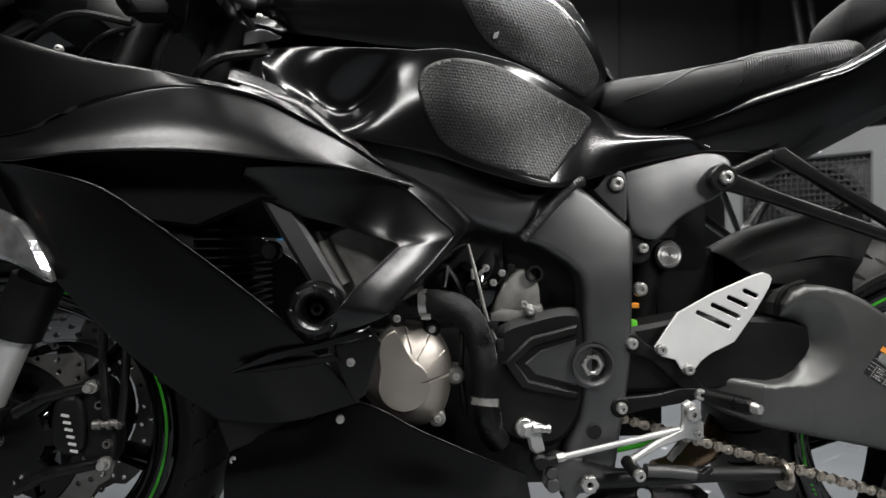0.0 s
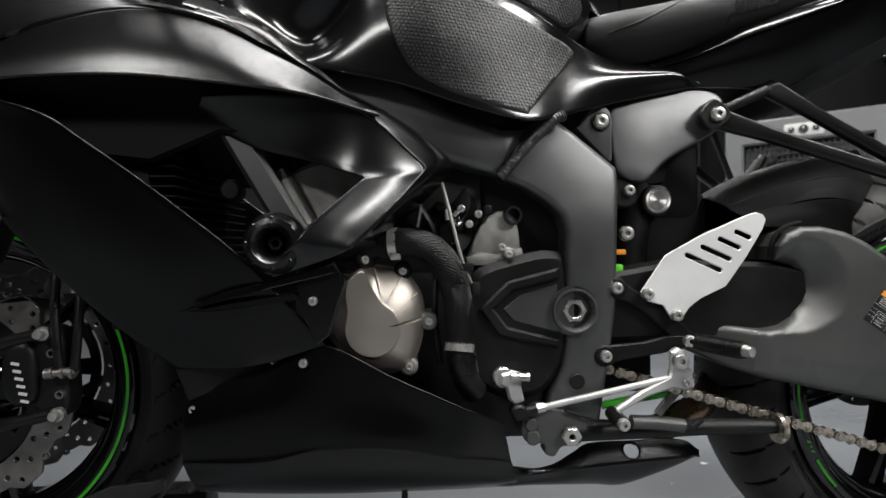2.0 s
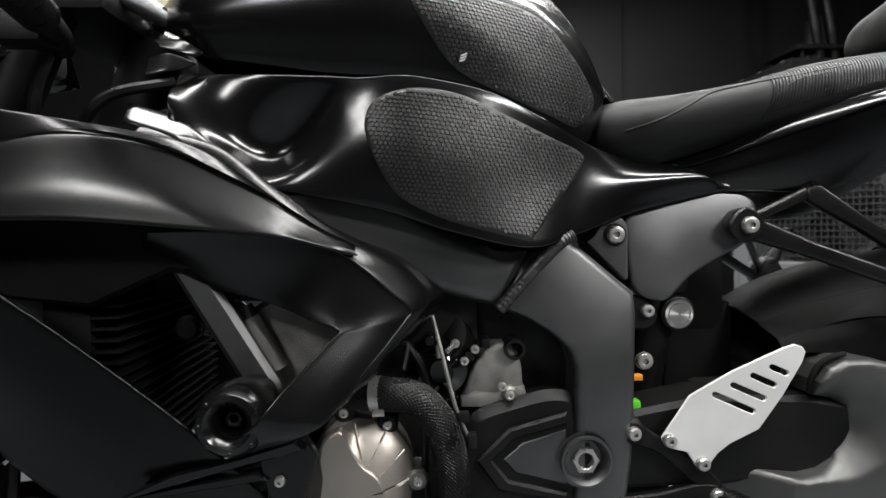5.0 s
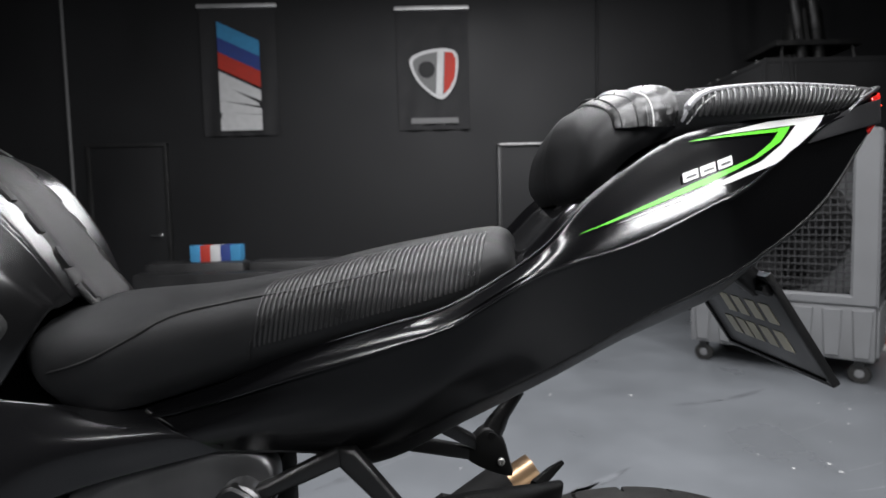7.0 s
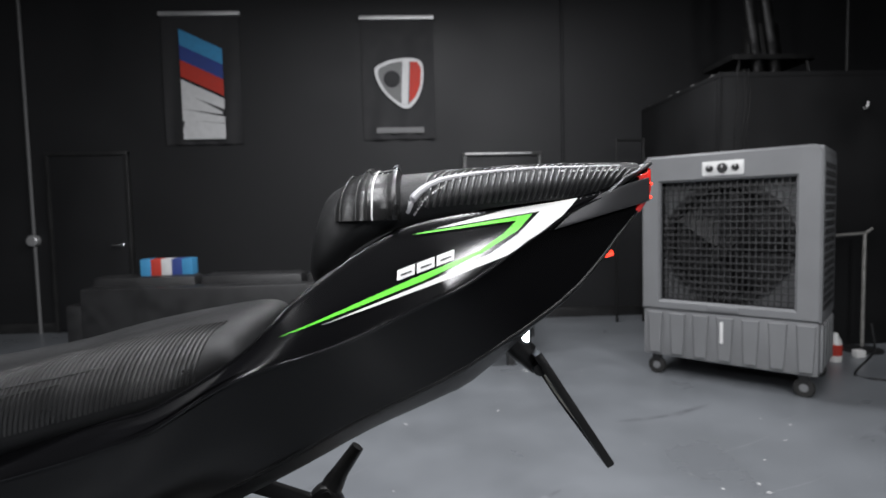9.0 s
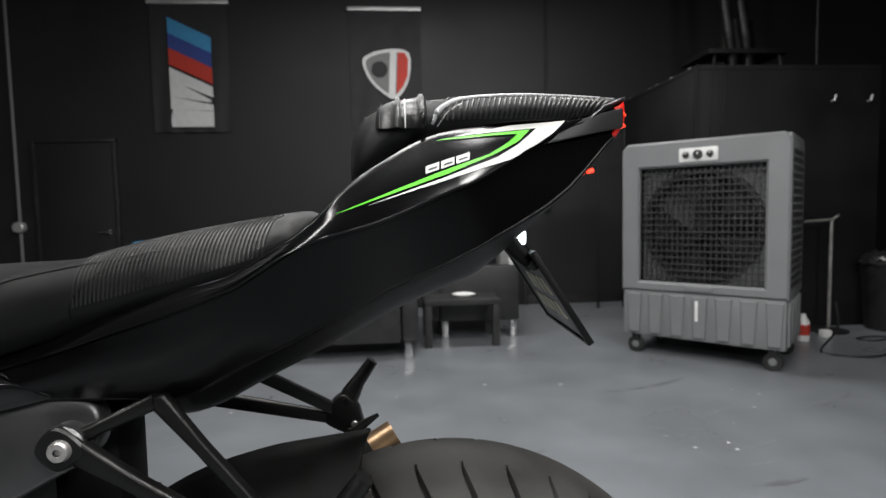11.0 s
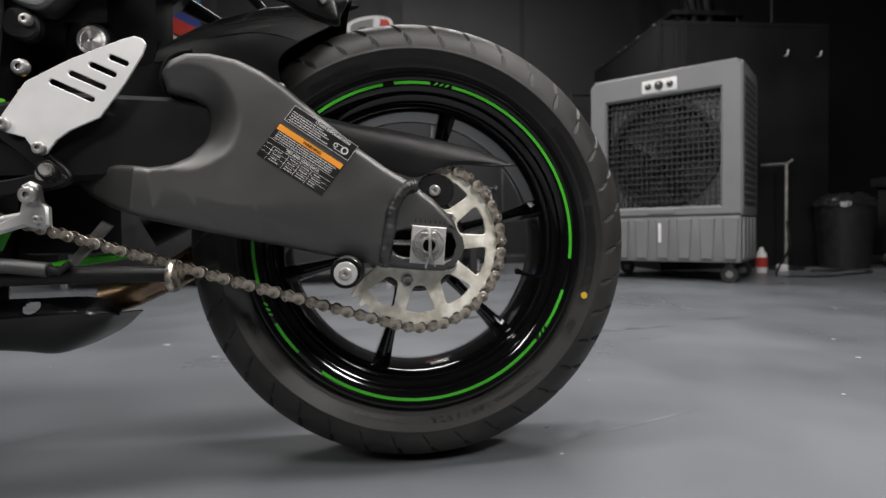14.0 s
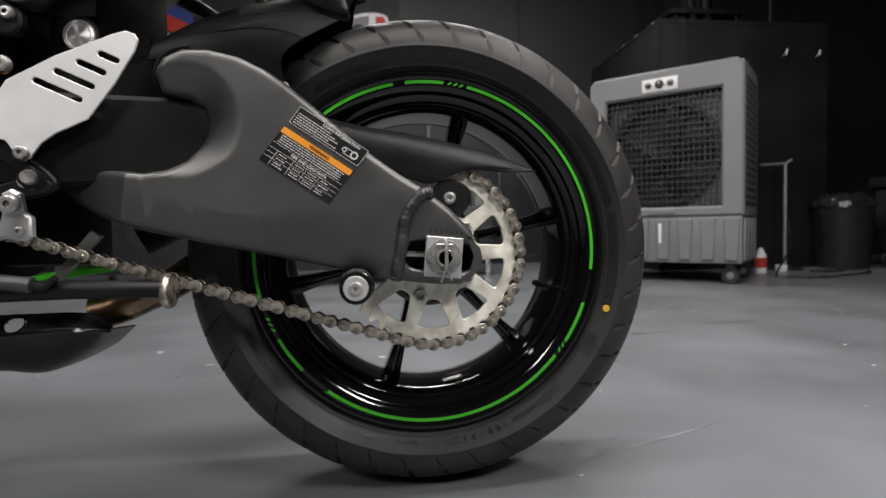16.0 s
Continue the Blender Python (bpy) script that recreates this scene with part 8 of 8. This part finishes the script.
for x in (0.075, W - 0.075):
    for y in (0.055, D - 0.055):
        cs = part("castor", boxed(x - 0.022, x + 0.022, y - 0.022, y + 0.022, 0.086, 0.124, bevel=0.003), BLACKPL, ac)
        part("castor_wheel", disc_part(0.050, -0.014, 0.014, (x, y, 0.050), 24, 0.005), RUBBER, cs)
        part("wheel_centre", disc_part(0.022, -0.017, 0.017, (x, y, 0.050), 16, 0.003), GREYPL, cs)
cord = thing("power_cord", "black power cord lying on the floor", "cable")
part("cord", bar([(2.38, 2.30, 0.36), (2.42, 2.33, 0.20), (2.50, 2.55, 0.01), (2.55, 2.45, 0.007), (2.72, 2.40, 0.007), (2.95, 2.50, 0.007), (3.2, 2.60, 0.007), (3.35, 2.75, 0.007), (3.15, 2.86, 0.007), (2.98, 2.83, 0.007), (3.05, 2.76, 0.007), (3.25, 2.83, 0.007), (3.30, 2.93, 0.007)], 0.006, 8, 90), BLACKPL, cord)
part("plug", boxed(2.80, 2.86, 2.90, 2.95, 0.0, 0.05, bevel=0.006), WHITE, cord, "white plug adapter")
spr_b = thing("spray_bottle", "clear spray bottle with a red label", "bottle", at=(2.62, 2.86, 0))
part("body", lathe(bmesh.new(), [(0, 0), (0.035, 0), (0.038, 0.02), (0.036, 0.13), (0.018, 0.16), (0.014, 0.18), (0, 0.18)], (0, 0, 0), "Z", 20), WHITE, spr_b)
part("label_band", lathe(bmesh.new(), [(0.0385, 0.04), (0.039, 0.05), (0.039, 0.10), (0.0385, 0.11)], (0, 0, 0), "Z", 20), RED, spr_b)

# dark enclosure behind the cooler, with extractor hood
BOOTHM = mat("matt_black_booth_paint", (0.0095, 0.0096, 0.010), 0.6, 0, 0.25, 2.0, 0.2, 160, 0.08, spec=0.25)
booth = thing("equipment_booth", "black panelled equipment booth against the wall", "booth", at=(2.07, 3.25, 0))
part("front_wall", boxed(0, 1.40, 0, 0.05, 0, 1.885, bevel=0.004), BOOTHM, booth)
part("side_wall", boxed(0, 0.05, 0.05, 1.34, 0, 1.885, bevel=0.004), BOOTHM, booth)
part("end_wall", boxed(1.35, 1.40, 0.05, 1.34, 0, 1.885, bevel=0.004), BOOTHM, booth)
part("roof", boxed(0, 1.40, 0, 1.34, 1.885, 1.92, bevel=0.004), BOOTHM, booth)
part("edge_strip", boxed(-0.006, 0.004, -0.006, 0.010, 0.0, 1.92, bevel=0.001), BOOTHM, booth)
rb = random.Random(5)
for k in range(5):
    y = 0.06 + 0.25 * k + rb.uniform(-0.08, 0.08)
    part("chipped_edge", boxed(-0.004, 0.002, y, y + rb.uniform(0.01, 0.05), 1.914, 1.923), GCLOTH, booth, smooth=0)
for x in (1.02, 1.30):
    part("hook", bar([(x, -0.004, 1.66), (x, -0.03, 1.66), (x + 0.01, -0.03, 1.70)], 0.008, 8), SILVER, booth)
HOODM = mat("dusty_dark_metal", (0.010, 0.010, 0.010), 0.5, 0.5, 0.3, 20, 0.3, 300)
hood = thing("extractor_hood", "metal extractor hood with flexible ducts", "extractor", at=(2.66, 3.75, 1.92))
part("drum", lathe(bmesh.new(), [(0, 0.20), (0.13, 0.20), (0.15, 0.22), (0.13, 0.34), (0.12, 0.46), (0.0, 0.48)], (0, 0, 0), "Z", 28), HOODM, hood)
part("tray", boxed(-0.34, 0.30, -0.22, 0.22, 0.16, 0.20, bevel=0.006), HOODM, hood)
for x, y in ((-0.3, -0.2), (0.27, -0.2), (-0.3, 0.2), (0.27, 0.2)):
    part("leg", bar([(x, y, 0), (x * 0.9, y * 0.9, 0.17)], 0.012, 8), HOODM, hood)
for dx in (-0.1, 0.03):
    pts = [(dx, -0.16, 0.0), (dx - 0.05, -0.17, 0.3), (dx - 0.08, -0.12, 0.7), (dx - 0.06, 0.0, 1.2), (dx - 0.05, 0.1, 1.45)]
    sp_ = spline(pts, 120)
    part("duct", tube(bmesh.new(), sp_, [0.036 + (0.004 if i % 2 else 0) for i in range(120)], 12), HOODM, hood, "corrugated flexible duct")
part("post", bar([(0.62, -0.1, 0.0), (0.62, -0.1, 1.48)], 0.012, 10), HOODM, hood)
for k, x in enumerate((2.18, 2.23, 2.26)):
    w_ = thing("hanging_wire", "thin pale wire hanging over the booth edge", "wire", "hanging wires")
    part("wire", bar([(x - 0.05, 3.6, 1.935), (x, 3.27, 1.935), (x, 3.235, 1.90), (x + 0.01, 3.236, 1.7), (x - 0.01, 3.235, 1.5), (x + 0.015 * k, 3.236, 1.28)], 0.003, 6, 40), HOODM, w_)
# stand, bins and dark clutter beside the booth
std = thing("work_stand", "thin metal stand with a bent top", "stand", at=(2.98, 3.08, 0))
part("post", bar([(0, 0, 0.02), (0, 0, 0.80)], 0.012, 10), CASTALU, std)
part("top_arm", bar([(-0.2, 0, 0.79), (0.0, 0, 0.80), (0.05, 0, 0.83)], 0.010, 8), CASTALU, std)
part("foot", lathe(bmesh.new(), [(0, 0), (0.12, 0), (0.12, 0.015), (0.02, 0.03), (0, 0.03)], (0, 0, 0), "Z", 20), BLACKPL, std)
binn = thing("waste_bin", "black waste bin with a crumpled bag", "bin", at=(3.47, 3.09, 0))
part("body", lathe(bmesh.new(), [(0, 0), (0.16, 0), (0.165, 0.02), (0.20, 0.50), (0.205, 0.51)], (0, 0, 0), "Z", 28), BLACKPL, binn)
bg = bmesh.new()
rg = random.Random(8)
rows = []
for j in range(7):
    f = j / 6
    rows.append([Vector(((0.21 - 0.10 * f ** 2 + rg.uniform(-0.012, 0.012)) * math.cos(a), (0.21 - 0.10 * f ** 2 + rg.uniform(-0.012, 0.012)) * math.sin(a), 0.47 + 0.10 * f + rg.uniform(-0.01, 0.01))) for a in [2 * math.pi * k / 36 for k in range(36)]])
rows = [r + [r[0]] for r in rows]
add_grid(bg, rows)
part("bag", bg, BAG, binn, "shiny black bin bag", smooth=20)
cart = thing("tool_cart", "dark tool cart on wheels", "tool cart", at=(4.15, 3.0, 0))
part("body", boxed(-0.28, 0.35, -0.22, 0.22, 0.12, 0.62, bevel=0.012), BLACKWOOD, cart)
part("tray", boxed(-0.32, 0.38, -0.25, 0.25, 0.62, 0.70, bevel=0.015), BLACKPL, cart)
for k in range(3):
    part("drawer", boxed(-0.26, 0.33, -0.232, -0.221, 0.15 + 0.15 * k, 0.28 + 0.15 * k, bevel=0.004), BLACKPL, cart)
for x in (-0.22, 0.29):
    for y in (-0.17, 0.17):
        part("wheel", disc_part(0.055, -0.015, 0.015, (x, y, 0.06), 20, 0.006), RUBBER, cart)
rk = thing("shelf_rack", "low dark wire rack beside the booth", "rack", at=(1.72, 4.28, 0))
for x in (0, 0.24):
    part("post", bar([(x, 0, 0), (x, 0, 1.62)], 0.012, 8), HOODM, rk)
part("rail", bar([(0, 0, 1.60), (0.24, 0, 1.60)], 0.010, 8), HOODM, rk)

# flecks of paint and grit on the floor
fl = bmesh.new()
rf = random.Random(12)
for k in range(170):
    x, y = rf.uniform(-2.2, 3.2), rf.uniform(-0.5, 3.6)
    s = rf.choice((0.0015, 0.002, 0.003, 0.004, 0.006, 0.008))
    n = rf.randint(4, 6)
    a0 = rf.uniform(0, 6.3)
    vs = [fl.verts.new((x + s * rf.uniform(0.6, 1.6) * math.cos(a0 + 6.283 * i / n), y + s * rf.uniform(0.6, 1.4) * math.sin(a0 + 6.283 * i / n), 0.0012)) for i in range(n)]
    fl.faces.new(vs)
tagged(finish(fl, "floor_flecks", WCLOTH, smooth=0), "pale flecks of paint and grit on the floor", "grit", kind="stuff")

# dark rubber scuffs and pale scratches worn into the coating
SCUFF = mat("scuffed_epoxy", (0.113, 0.119, 0.128), 0.36, 0, 0.25, 14, 0.1, 80)
SCRATCH = mat("scratched_epoxy", (0.19, 0.2, 0.21), 0.4, 0, 0.2, 20)
for name, material, count, wide, label in (("floor_scuffs", SCUFF, 16, 0.018, "faint dark rubber scuffs on the floor"), ("floor_scratches", SCRATCH, 22, 0.0022, "fine pale scratches in the floor coating")):
    fs = bmesh.new()
    for k in range(count):
        x, y, a = rf.uniform(-1.2, 2.4), rf.uniform(-0.4, 2.2), rf.uniform(0.1, 0.9)
        ln = rf.uniform(0.1, 0.4)
        n = 10
        lo_, hi_ = [], []
        for i in range(n + 1):
            u = (i / n - 0.5) * ln
            w = wide * (1 - (2 * i / n - 1) ** 2) * rf.uniform(0.6, 1.1) + 0.0004
            bend = 0.12 * u * u / ln
            px, py = x + u * math.cos(a) - bend * math.sin(a), y + u * math.sin(a) + bend * math.cos(a)
            lo_.append(fs.verts.new((px + w * math.sin(a), py - w * math.cos(a), 0.0008)))
            hi_.append(fs.verts.new((px - w * math.sin(a), py + w * math.cos(a), 0.0008)))
        for i in range(n):
            fs.faces.new((lo_[i], lo_[i + 1], hi_[i + 1], hi_[i]))
    tagged(finish(fs, name, material, smooth=0), label, "floor marks", kind="stuff")
